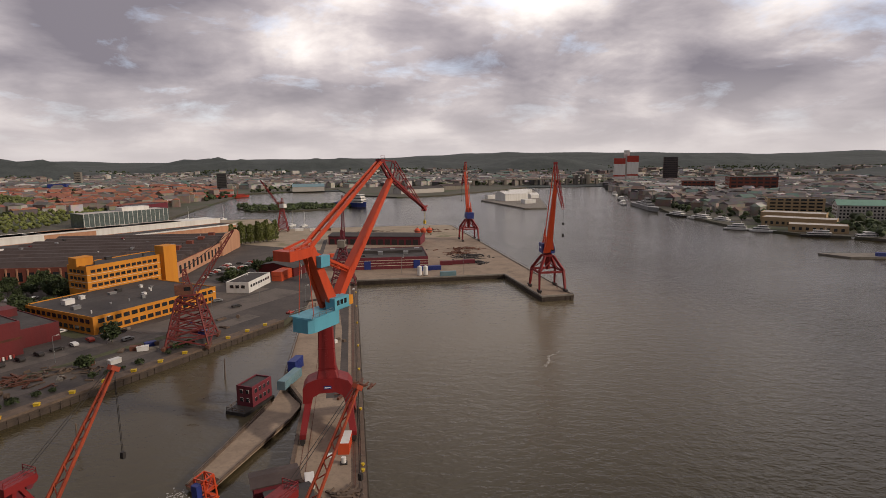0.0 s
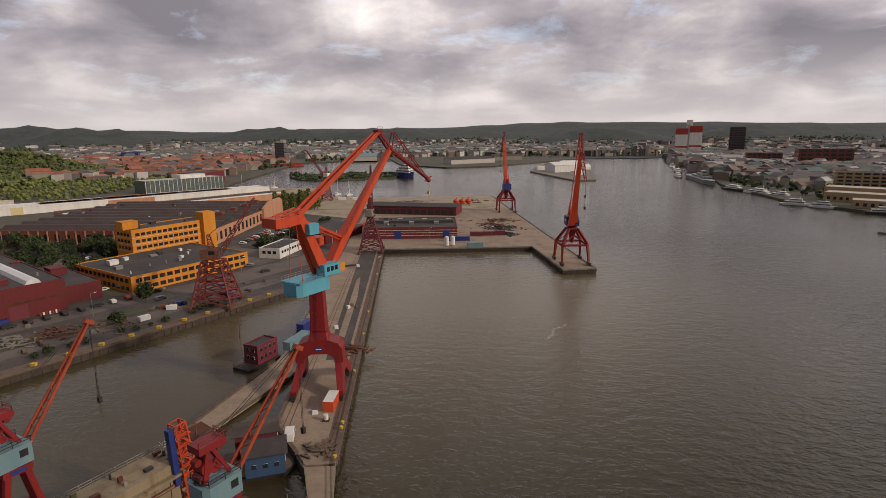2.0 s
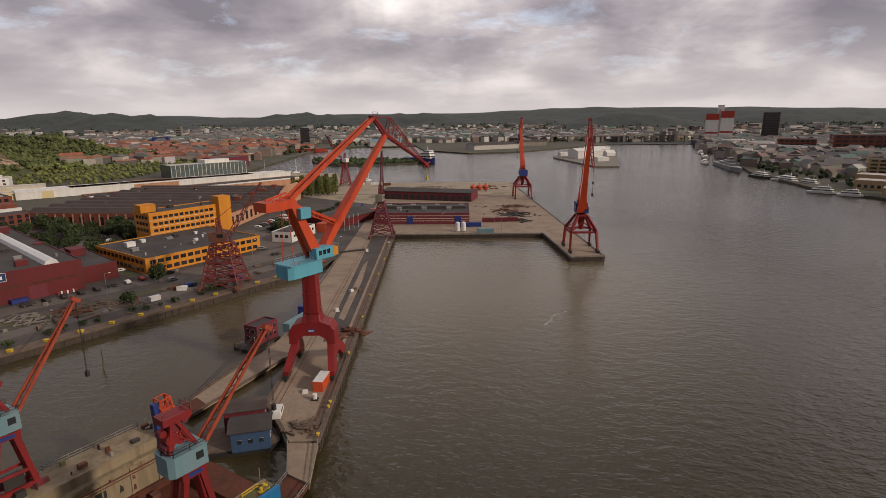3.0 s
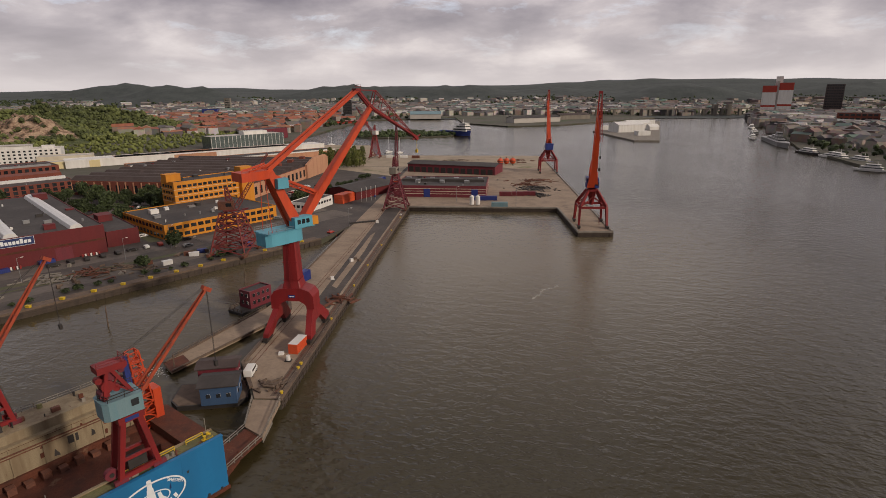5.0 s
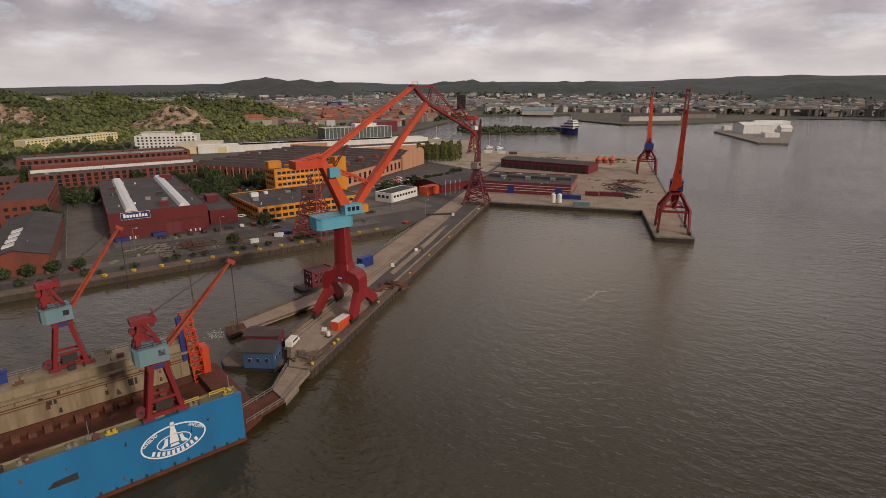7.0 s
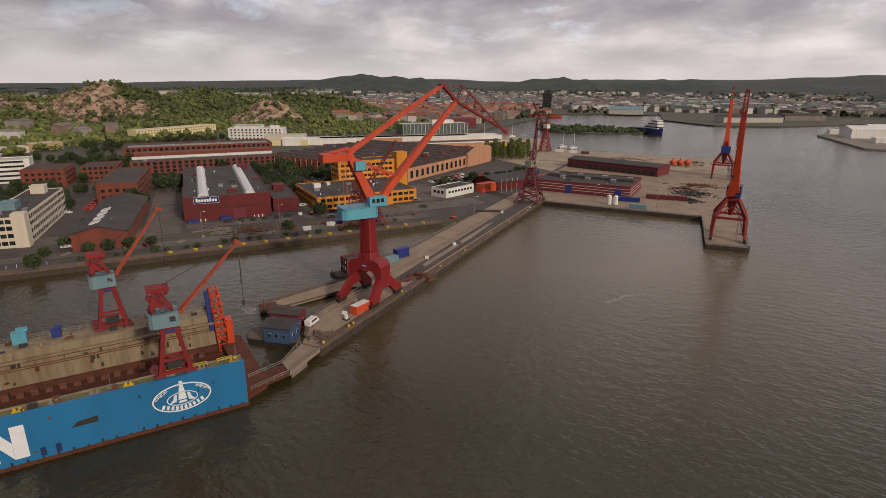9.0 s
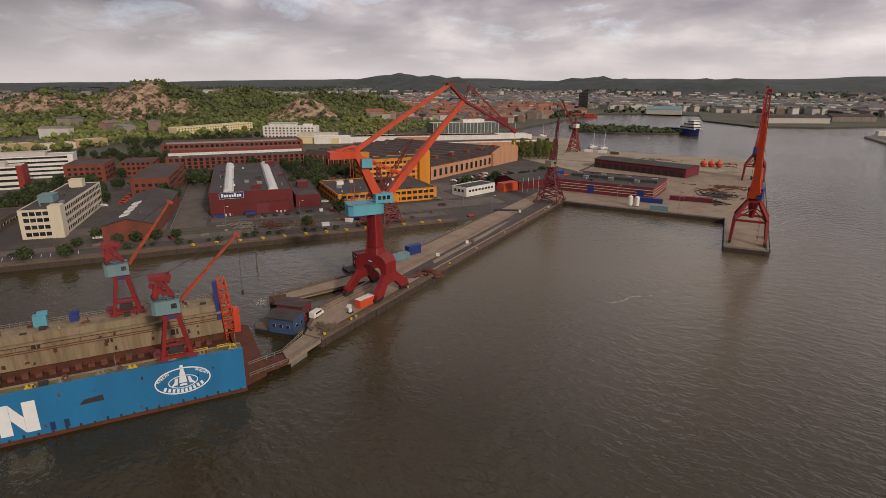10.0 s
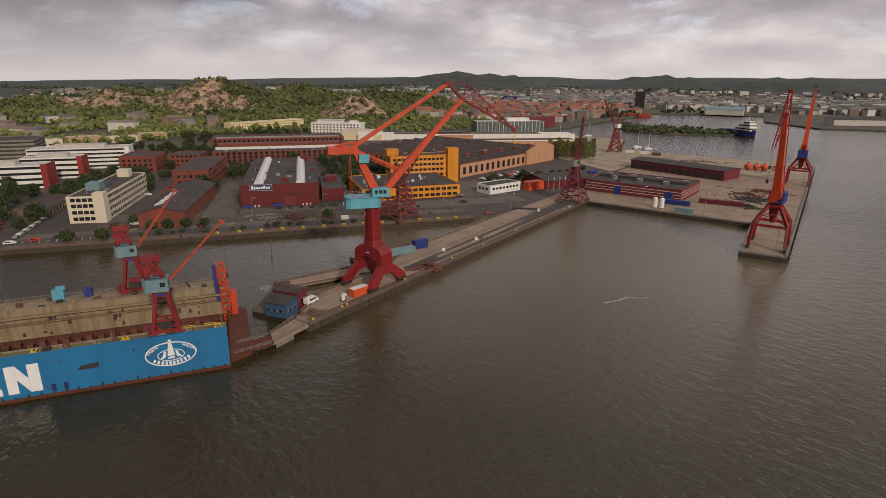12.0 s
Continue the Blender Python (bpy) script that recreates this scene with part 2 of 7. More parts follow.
# Pale sand, lightened further so its colour carries the sun on the north quay.
M["sandy"] = material("pale_sandy_ground", (0.36, 0.29, 0.21), 0.95, second=(0.26, 0.215, 0.15), scale=0.06, amount=0.9, grain=0.3, third=(0.16, 0.16, 0.07), third_at=0.6, third_scale=0.03)
M["sign_red"] = material("facade_red", (0.26, 0.022, 0.016), 0.6, scale=0.3)
M["yellow"] = material("bollard_yellow", (0.62, 0.42, 0.02), 0.6, grain=0.2)
M["brick"] = material("red_brick", (0.21, 0.058, 0.036), 0.9, second=(0.15, 0.046, 0.032), scale=0.25, amount=0.9, grain=0.35, streak=True)
# Pale brick, brightened to carry the warm sun on the hall's east side.
M["brick_warm"] = material("pale_brick", (0.50, 0.27, 0.16), 0.9, second=(0.42, 0.20, 0.12), scale=0.25, amount=0.9, grain=0.3, streak=True)
M["red_paint"] = material("dark_red_cladding", (0.125, 0.008, 0.010), 0.65, second=(0.085, 0.008, 0.010), scale=0.2, amount=0.8, grain=0.15, streak=True)
M["shed_red"] = material("shed_dark_red", (0.16, 0.02, 0.032), 0.65, second=(0.11, 0.018, 0.025), scale=0.25, amount=0.8, grain=0.2, streak=True)
M["ochre"] = material("ochre_render", (0.62, 0.25, 0.02), 0.8, second=(0.52, 0.19, 0.018), scale=0.2, amount=0.8, grain=0.15, streak=True)
M["cream"] = material("cream_render", (0.62, 0.56, 0.44), 0.85, second=(0.52, 0.46, 0.36), scale=0.2, amount=0.7, grain=0.12, streak=True)
M["white"] = material("white_paint", (0.72, 0.71, 0.68), 0.6, second=(0.58, 0.56, 0.52), scale=0.3, amount=0.7, grain=0.1, streak=True)
M["grey_roof"] = material("grey_roofing_felt", (0.046, 0.040, 0.039), 0.9, second=(0.072, 0.063, 0.060), scale=0.08, amount=0.9, grain=0.25, third=(0.065, 0.058, 0.055), third_at=0.58, third_scale=0.05)
M["brown_roof"] = material("brown_roofing_felt", (0.058, 0.040, 0.036), 0.9, second=(0.075, 0.058, 0.055), scale=0.08, amount=0.9, grain=0.25, third=(0.095, 0.07, 0.062), third_at=0.6, third_scale=0.06)
M["skylight"] = material("skylight_glazing", (0.68, 0.68, 0.66), 0.35, second=(0.5, 0.5, 0.5), scale=0.5, amount=0.6, grain=0.1)
M["glass"] = glass_material("dark_window_glass")
M["dark_steel"] = material("dark_steel", (0.045, 0.04, 0.038), 0.6, 0.3, scale=0.5)
M["grey_steel"] = material("grey_steel", (0.28, 0.28, 0.28), 0.5, 0.4, scale=0.5)
M["rust"] = material("rusty_steel", (0.16, 0.06, 0.035), 0.85, second=(0.09, 0.04, 0.03), scale=0.7, amount=0.9, grain=0.4)
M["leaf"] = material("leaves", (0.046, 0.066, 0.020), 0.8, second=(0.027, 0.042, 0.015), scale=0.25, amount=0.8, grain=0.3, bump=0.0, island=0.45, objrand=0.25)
# Leaf green lightened to carry the sunshine on the trees farther off.
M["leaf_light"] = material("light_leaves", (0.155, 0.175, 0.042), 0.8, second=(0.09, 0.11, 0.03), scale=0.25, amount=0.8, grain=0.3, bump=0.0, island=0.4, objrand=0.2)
# Broad tone patches put sunny and shaded stretches into the hill's leaf colour.
M["leaf_hill"] = material("hill_leaves", (0.105, 0.122, 0.036), 0.85, second=(0.045, 0.06, 0.019), scale=0.012, amount=0.9, grain=0.3, bump=0.0, island=0.5)
M["jib_orange"] = material("faded_jib_orange", (0.38, 0.062, 0.022), 0.65, second=(0.22, 0.035, 0.018), scale=0.6, amount=0.9, grain=0.3, third=(0.10, 0.04, 0.025), third_at=0.62, third_scale=0.8)
M["yard_concrete"] = material("worn_yard_concrete", (0.135, 0.113, 0.098), 0.95, second=(0.092, 0.077, 0.067), scale=0.10, amount=0.9, grain=0.3, third=(0.075, 0.064, 0.057), third_at=0.57, third_scale=0.07)
M["verge"] = material("rough_grass", (0.075, 0.085, 0.035), 0.95, second=(0.11, 0.09, 0.055), scale=0.2, amount=0.9, grain=0.4)
M["foam"] = material("water_foam", (0.55, 0.53, 0.48), 0.9, second=(0.35, 0.33, 0.29), scale=2.0, amount=0.8)
M["pale_yellow"] = material("pale_yellow_render", (0.70, 0.60, 0.34), 0.85, second=(0.60, 0.50, 0.28), scale=0.2, amount=0.7, grain=0.1, streak=True)
M["bark"] = material("bark", (0.09, 0.07, 0.05), 0.95, scale=2.0)
M["rock"] = material("bare_granite", (0.40, 0.30, 0.22), 0.9, second=(0.27, 0.20, 0.155), scale=0.06, amount=0.9, grain=0.35, bump=0.6, third=(0.10, 0.10, 0.05), third_at=0.6, third_scale=0.05)
# Forest green greyed towards blue: distance haze is in the base colour.
M["wood_far_hazed"] = material("far_forest_hazed", (0.058, 0.070, 0.066), 0.95, second=(0.034, 0.044, 0.042), scale=0.02, amount=1.0, grain=0.5, bump=0.0, third=(0.12, 0.115, 0.10), third_at=0.66, third_scale=0.006)
M["red_hull"] = material("red_hull", (0.42, 0.04, 0.02), 0.5)
M["orange_box"] = material("orange_container", (0.62, 0.085, 0.025), 0.55, second=(0.5, 0.07, 0.02), scale=0.5, grain=0.15, streak=True)
M["navy"] = material("navy_sign", (0.012, 0.03, 0.12), 0.5)
M["green_copper"] = material("green_copper", (0.20, 0.36, 0.28), 0.7, second=(0.15, 0.27, 0.22), scale=0.2)
M["sand"] = material("sandstone", (0.42, 0.30, 0.17), 0.85, second=(0.34, 0.24, 0.14), scale=0.2, streak=True)
M["tan_roof"] = material("pale_roof", (0.50, 0.47, 0.43), 0.8, second=(0.40, 0.37, 0.34), scale=0.15)
M["rubber"] = material("tyre_rubber", (0.02, 0.02, 0.02), 0.85, scale=2)
M["teal_glass"] = glass_material("teal_glass", (0.07, 0.088, 0.086))
M["hut_blue"] = material("hut_blue_boards", (0.04, 0.085, 0.17), 0.7, second=(0.03, 0.06, 0.12), scale=0.8, streak=True)
M["ivory"] = material("lettering_white", (0.75, 0.77, 0.78), 0.6, second=(0.62, 0.66, 0.70), scale=0.5, grain=0.1)


# ---- mesh helpers ----
def box(bm, x0, x1, y0, y1, z0, z1):
    v = [bm.verts.new(p) for p in ((x0, y0, z0), (x1, y0, z0), (x1, y1, z0), (x0, y1, z0), (x0, y0, z1), (x1, y0, z1), (x1, y1, z1), (x0, y1, z1))]
    for f in ((3, 2, 1, 0), (4, 5, 6, 7), (0, 1, 5, 4), (1, 2, 6, 5), (2, 3, 7, 6), (3, 0, 4, 7)):
        bm.faces.new([v[i] for i in f])
    return bm


def prism(bm, pts, z0, z1):
    """A flat outline (counter-clockwise) raised from z0 to z1."""
    lo = [bm.verts.new((x, y, z0)) for x, y in pts]
    hi = [bm.verts.new((x, y, z1)) for x, y in pts]
    bm.faces.new(hi)
    bm.faces.new(lo[::-1])
    for i in range(len(pts)):
        j = (i + 1) % len(pts)
        bm.faces.new((lo[i], lo[j], hi[j], hi[i]))
    return bm


def side_prism(bm, pts, y0, y1):
    """An outline in x and z drawn out along y."""
    a = [bm.verts.new((x, y0, z)) for x, z in pts]
    b = [bm.verts.new((x, y1, z)) for x, z in pts]
    bm.faces.new(a)
    bm.faces.new(b[::-1])
    for i in range(len(pts)):
        j = (i + 1) % len(pts)
        bm.faces.new((a[i], b[i], b[j], a[j]))
    return bm


def beam(bm, p, q, w, h=None, w2=None, h2=None):
    """A box girder from p to q, w wide and h deep, tapering to w2, h2."""
    h = h or w
    w2, h2 = w2 or w, h2 or h
    p, q = Vector(p), Vector(q)
    d = (q - p).normalized()
    side = d.cross(Vector((0, 0, 1)))
    side = side.normalized() if side.length > 1e-3 else Vector((1, 0, 0))
    up = side.cross(d)
    ends = []
    for c, a, b in ((p, w, h), (q, w2, h2)):
        ends.append([bm.verts.new(c + side * a / 2 * i + up * b / 2 * j) for i, j in ((-1, -1), (1, -1), (1, 1), (-1, 1))])
    a, b = ends
    bm.faces.new(a[::-1])
    bm.faces.new(b)
    for i in range(4):
        j = (i + 1) % 4
        bm.faces.new((a[i], a[j], b[j], b[i]))
    return bm


def tube(bm, p, q, r, n=8, r2=None):
    p, q = Vector(p), Vector(q)
    d = (q - p).normalized()
    s = d.cross(Vector((0, 0, 1)))
    s = s.normalized() if s.length > 1e-3 else Vector((1, 0, 0))
    u = s.cross(d)
    r2 = r if r2 is None else r2
    rings = [[bm.verts.new(c + (s * math.cos(2 * math.pi * k / n) + u * math.sin(2 * math.pi * k / n)) * rr) for k in range(n)] for c, rr in ((p, r), (q, r2))]
    a, b = rings
    bm.faces.new(a[::-1])
    bm.faces.new(b)
    for i in range(n):
        j = (i + 1) % n
        bm.faces.new((a[i], a[j], b[j], b[i]))
    return bm


def mesh_of(name, bm, mats):
    bmesh.ops.recalc_face_normals(bm, faces=bm.faces)
    me = bpy.data.meshes.new(name)
    bm.to_mesh(me)
    bm.free()
    for m in mats if isinstance(mats, (list, tuple)) else [mats]:
        me.materials.append(m)
    return me


def part(name, bm, mat, parent=None, label=""):
    ob = new(name, mesh_of(name, bm, mat))
    if parent is not None:
        ob.parent = parent
    if label:
        ob["label"] = label
    return ob


def piece(name, mesh, parent, m):
    """One more part on a mesh that already exists."""
    ob = new(name, mesh)
    ob.parent = parent
    ob.matrix_basis = m
    return ob


def B():
    return bmesh.new()


def thing(name, label, category, m=None, group="", kind=""):
    ob = new(name)
    ob.empty_display_size = 0.5
    if m is not None:
        ob.matrix_basis = m
    return tagged(ob, label, category, group, kind)


def structure(name, bm, mat, label, category="ground"):
    return tagged(part(name, bm, mat), label, category, kind="structure")


QZ = 2.4

# ---- water and land ----
structure("water", box(B(), -4900, 4900, -1500, 4900, -6, 0), M["water"], "murky brown-grey river water with small wind ripples", "water")

yard_w = [(-420, -260), (-205, -30), (-149, 72), (-27, 232.5), (-21, 252), (-20, 250), (-20, 168), (-12.6, 148), (-12.6, 113), (-5.5, 101), (-3.2, 96.5), (3.4, 96.5), (3.4, 305), (88, 305), (91, 249.5), (107.6, 251), (102, 555), (98, 563), (-66, 566), (-95, 676), (-218, 683), (-222, 1244), (-140, 1290), (20, 1400), (560, 1425), (900, 1500), (1900, 1900), (4800, 2600), (4800, 4800), (-4800, 4800), (-4800, -1200), (-900, -1200)]
structure("ground", prism(B(), yard_w, -5, QZ - 0.3), M["earth"], "dry harbour land with gravel and patches of grass")
structure("pavement", prism(B(), [(-149.6, 72.4), (-27.6, 232.8), (-21.4, 252.6), (-19, 262), (-19, 480), (-95, 500), (-330, 330), (-330, 60)], QZ - 0.29, QZ), M["asphalt"], "worn grey asphalt of the shipyard yard", "pavement")
structure("quay", prism(B(), [(-12.2, 113.2), (-5.1, 101.2), (-2.8, 97), (3.0, 97), (3.0, 305.4), (88.4, 305.4), (91.3, 250), (107.2, 251.5), (101.6, 555), (97, 562), (-64, 565), (-70, 480), (-19, 480), (-19, 262), (-19.6, 250), (-19.6, 168), (-12.2, 148.2)], QZ - 0.29, QZ + 0.004), M["quay"], "brown gravel and concrete quay", "pavement")
structure("south_bank", prism(B(), [(407, 398), (385, 421), (365, 478), (391, 643), (470, 850), (540, 1080), (640, 1330), (900, 1440), (4800, 1440), (4800, -800), (1100, -800), (520, 250)], -5, QZ - 0.3), M["earth"], "city waterfront ground on the far bank")
structure("museum_quay", prism(B(), [(214, 905), (237, 738), (268, 735), (392, 1165), (330, 1200)], -5, 2.0), M["concrete"], "grey concrete quay of the white pavilion")
structure("spit", prism(B(), [(0, 1130), (85, 1026), (180, 1060), (420, 1300), (400, 1440), (-40, 1440)], -5, 2.2), M["earth"], "low gravel spit in the river")
structure("island", prism(B(), [(-134, 800), (-80, 790), (-5, 822), (0, 850), (-70, 900), (-130, 885), (-172, 905), (-165, 860)], -5, 1.6), M["earth"], "low green island in the river")
structure("jetty", prism(B(), [(322, 336), (330, 318), (420, 296), (430, 312)], -5, 1.2), M["concrete"], "low wooden jetty by the far bank")
structure("sandy_quay", prism(B(), [(-68, 478), (-20, 478), (-20, 482), (86, 470), (101.4, 474), (100.6, 553), (96.5, 561), (-63, 564)], QZ + 0.004, QZ + 0.03), M["sandy"], "pale sandy ground of the north quay", "pavement")
structure("sandy_yard", prism(B(), [(-86, 466), (-22, 420), (-22, 476), (-69, 476), (-66, 560), (-94, 670), (-214, 680), (-216, 640)], QZ - 0.02, QZ + 0.024), M["sandy"], "pale sandy yard behind the engine hall", "pavement")
structure("quay_planking", prism(B(), [(-150.0, 73.2), (-28.4, 233.2), (-31.4, 235.6), (-153.0, 75.6)], QZ, QZ + 0.03), M["timber"], "brown planked strip along the yard quay", "pavement")
structure("quay_road", prism(B(), [(-160, 81), (-38, 241), (-44, 246), (-166, 86)], QZ, QZ + 0.016), M["yard_concrete"], "pale concrete road along the yard quay", "road")


def pad(name, x, y, yaw, rects, mat, label, lift, category="pavement"):
    """Level patches laid on the yard, drawn in the turned axes of a building."""
    for i, (x0, x1, y0, y1) in enumerate(rects):
        ob = structure(name, box(B(), x0, x1, y0, y1, QZ - 0.05, QZ + lift + 0.001 * i), mat, label, category)
        ob.matrix_basis = pose(x, y, 0, 0, 0, yaw)


pad("yard_lane", -165.5, 226.5, 49, [(-37, -22, -74, 56), (44, 55, -66, 70), (-20, 40, -67, -57), (-80, -39, -74, -60)], M["yard_concrete"], "pale worn concrete lane between the works", 0.010, "road")
pad("yard_apron", -99.1, 263.1, 54.2, [(-30, 62, -48, -30), (32, 60, -28, 24)], M["yard_concrete"], "pale worn concrete apron before the ochre office", 0.014)
pad("grass_verge", -165.5, 226.5, 49, [(-70, 60, -79.5, -76), (38, 43, -50, 60), (-55, 20, -84, -82.5)], M["verge"], "strip of rough grass and weeds in the yard", 0.035, "grass")
pad("kerb", -165.5, 226.5, 49, [(55, 55.3, -66, 70), (43.6, 43.9, -66, 70), (-37.4, -37.1, -74, 56)], M["concrete"], "low pale concrete kerb along the lane", 0.12, "kerb")
structure("outer_jetty", prism(B(), [(345, 304), (350, 292), (450, 262), (455, 276)], -5, 1.0), M["timber"], "low dark timber jetty by the far bank")


# ---- cranes ----
def rail(bm, pts, h=1.0, r=0.04):
    for a, b in zip(pts, pts[1:]):
        a, b = Vector(a), Vector(b)
        n = max(1, int((b - a).length / 2))
        for k in (0.5, 1.0):
            beam(bm, a + Vector((0, 0, h * k)), b + Vector((0, 0, h * k)), r * 2)
        for i in range(n + 1):
            p = a.lerp(b, i / n)
            beam(bm, p, p + Vector((0, 0, h)), r * 2)
    return bm


def ladder(bm, p, q, w=0.5):
    p, q = Vector(p), Vector(q)
    side = Vector((w / 2, 0, 0))
    beam(bm, p - side, q - side, 0.07)
    beam(bm, p + side, q + side, 0.07)
    n = int((q - p).length / 0.6)
    for i in range(1, n):
        c = p.lerp(q, i / n)
        beam(bm, c - side, c + side, 0.05)
    return bm


def lattice(bm, p, q, w0, w1, n, r=0.12, side=None):
    """A four-chord lattice girder from p to q, w0 wide at p and w1 at q."""
    p, q = Vector(p), Vector(q)
    d = (q - p).normalized()
    s = side or d.cross(Vector((0, 0, 1)))
    s = Vector(s).normalized() if Vector(s).length > 1e-3 else Vector((1, 0, 0))
    u = s.cross(d)

    def ring(k):
        w = (w0 + (w1 - w0) * k) / 2
        return [p.lerp(q, k) + s * w * i + u * w * j for i, j in ((-1, -1), (1, -1), (1, 1), (-1, 1))]

    for i in range(n):
        a, b = ring(i / n), ring((i + 1) / n)
        for k in range(4):
            j = (k + 1) % 4
            beam(bm, a[k], b[k], r * 2)
            beam(bm, b[k], b[j], r * 1.4)
            beam(bm, *((a[k], b[j]) if i % 2 else (a[j], b[k])), r * 1.4)
    return bm


def bogie(parent, name, x, y, m):
    bm = box(B(), x - 0.6, x + 0.6, y - 2.2, y + 2.2, 0.7, 1.5)
    for k in (-1.6, -0.5, 0.5, 1.6):
        tube(bm, (x - 0.35, y + k, 0.45), (x + 0.35, y + k, 0.45), 0.45, 10)
    return part(name, bm, m, parent)


def level_luffing_crane(x, y, jib_yaw, label):
    """The tall crane: arched portal, round column, slewing house, twin-tied boom with a horn jib."""
    g = thing("harbour_crane", label, "crane", pose(x, y, QZ))
    red, orange, blue = M["crane_red"], M["crane_orange"], M["cab_blue"]
    # portal: a deep cross beam on two forked box legs with long feet
    arch = [(-6.0, 7.6), (-4.3, 7.6), (-3.5, 9.0), (-2.0, 9.9), (2.0, 9.9), (3.5, 9.0), (4.3, 7.6), (6.0, 7.6), (5.9, 11.2), (4.9, 12.7), (2.7, 13.5), (-2.7, 13.5), (-4.9, 12.7), (-5.9, 11.2)]
    part("portal_beam", side_prism(B(), arch, -2.78, 2.78), red, g, "dark red haunched portal beam")
    for sx in (-1, 1):
        bm = B()
        pts = [(-2.7, 10.4), (-2.7, 7.6), (-8.8, 2.6), (-8.8, 1.4), (-5.0, 1.4), (-2.2, 4.2), (2.2, 4.2), (5.0, 1.4), (8.8, 1.4), (8.8, 2.6), (2.7, 7.6), (2.7, 10.4)]
        xo = {10.4: (3.2, 5.2), 7.6: (3.9, 5.6), 4.2: (4.6, 6.1), 2.6: (5.0, 6.5), 1.4: (5.2, 6.6)}
        a = [bm.verts.new((sx * xo[z][0], yy, z)) for yy, z in pts]
        b = [bm.verts.new((sx * xo[z][1], yy, z)) for yy, z in pts]
        for i in range(len(pts)):
            j = (i + 1) % len(pts)
            bm.faces.new((a[i], a[j], b[j], b[i]))
        for q in ((0, 1, 10, 11), (1, 5, 6, 10), (1, 2, 3, 4, 5), (6, 7, 8, 9, 10)):
            bm.faces.new([a[i] for i in q])
            bm.faces.new([b[i] for i in q[::-1]])
        part("leg", bm, red, g)
        for sy in (-1, 1):
            bogie(g, "bogie", sx * 5.9, sy * 7.2, M["dark_steel"])
    bm = box(B(), -0.9, 0.9, -2.84, -2.78, 10.9, 11.7)
    part("name_plate", bm, M["deep_blue"], g, "small blue plate with white bars")
    bm = box(B(), -0.7, 0.7, -2.88, -2.845, 11.15, 11.4)
    part("plate_writing", bm, M["ivory"], g)
    # column
    bm = beam(B(), (0, 0, 13.3), (0, 0, 15.6), 5.2, 5.2, 4.1, 4.1)
    beam(bm, (0, 0, 15.6), (0, 0, 26.8), 4.1, 4.1, 3.5, 3.5)
    bmesh.ops.bevel(bm, geom=list(bm.edges), offset=0.22, segments=1, affect="EDGES")
    part("column", bm, red, g)
    for z in (15.6, 20.8):
        part("column_flange", box(B(), -2.16 + (z - 15.6) * 0.027, 2.16 - (z - 15.6) * 0.027, -2.16 + (z - 15.6) * 0.027, 2.16 - (z - 15.6) * 0.027, z - 0.12, z + 0.12), red, g)
    bm = ladder(B(), (0, -2.75, 13.6), (0, -1.95, 26.6))
    part("ladder", bm, red, g)
    top = pose(0, 0, 0.6, 0, 0, jib_yaw)

    def up(name, bm, m, lab=""):
        ob = part(name, bm, m, g, lab)
        ob.matrix_basis = top
        return ob

    # slewing house
    bm = prism(B(), [(-8.8, -2.2), (-7.4, -3.0), (1.6, -3.0), (2.6, -2.0), (2.6, 2.0), (1.6, 3.0), (-7.4, 3.0), (-8.8, 2.2)], 26.0, 29.4)
    up("machine_house", bm, blue, "light blue machinery house with rounded back")
    bm = box(B(), -0.4, 5.2, -3.4, -0.6, 29.4, 32.4)
    cabin = up("driver_cabin", bm, blue)
    for k in (0.4, 1.8, 3.2):
        part("cabin_window", box(B(), k, k + 1.0, -3.44, -3.40, 30.6, 31.8), M["glass"], cabin)
    up("electric_box", box(B(), 5.3, 7.4, -3.0, -1.2, 29.6, 31.8), M["ochre"], "small yellow electrical box")
    up("platform", box(B(), -8.6, 6.0, -3.4, 3.4, 29.4, 29.55), M["cab_blue"])
    up("railing", rail(B(), [(-8.4, -3.3, 29.5), (-1, -3.3, 29.5)], 1.0), M["grey_steel"])
    up("railing", rail(B(), [(-8.4, 3.3, 29.5), (5, 3.3, 29.5)], 1.0), M["grey_steel"])
    # leaning frame, counterweight arm, boom, ties, jib
    bm = B()
    for sy in (-1, 1):
        beam(bm, (2.2, sy * 1.5, 29.0), (-5.2, sy * 1.2, 45.0), 1.0, 2.9, 0.8, 1.9)
    beam(bm, (0.8, 0, 31.5), (-4.6, 0, 43.5), 2.6, 1.6)
    up("leaning_frame", bm, orange)
    bm = prism(B(), [(-13.6, -2.4), (-9.5, -2.4), (-4.2, -1.3), (-4.2, 1.3), (-9.5, 2.4), (-13.6, 2.4)], 43.4, 45.6)
    up("counterweight", bm, orange, "orange steel counterweight box")
    bm = B()
    for sy in (-1, 1):
        beam(bm, (-11, sy * 1.6, 45.6), (-5, sy * 1.0, 47.0), 0.45)
        up("counterweight_stay", bm, orange)
        bm = B()
    bm = rail(bm, [(-13.4, -2.2, 45.6), (-9.5, -2.2, 45.6), (-4.3, -1.2, 45.6)], 1.0)
    up("counterweight_railing", bm, orange)
    up("winch_box", box(B(), -4.2, -1.0, -3.0, -1.3, 40.6, 43.2), blue, "light blue winch box")
    bm = B()
    beam(bm, (3.4, 0, 29.6), (9.2, 0, 36.6), 2.6, 1.6, 2.4, 2.2)
    beam(bm, (9.2, 0, 36.6), (30.6, 0, 59.6), 2.4, 2.2, 1.5, 1.1)
    up("boom", bm, orange)
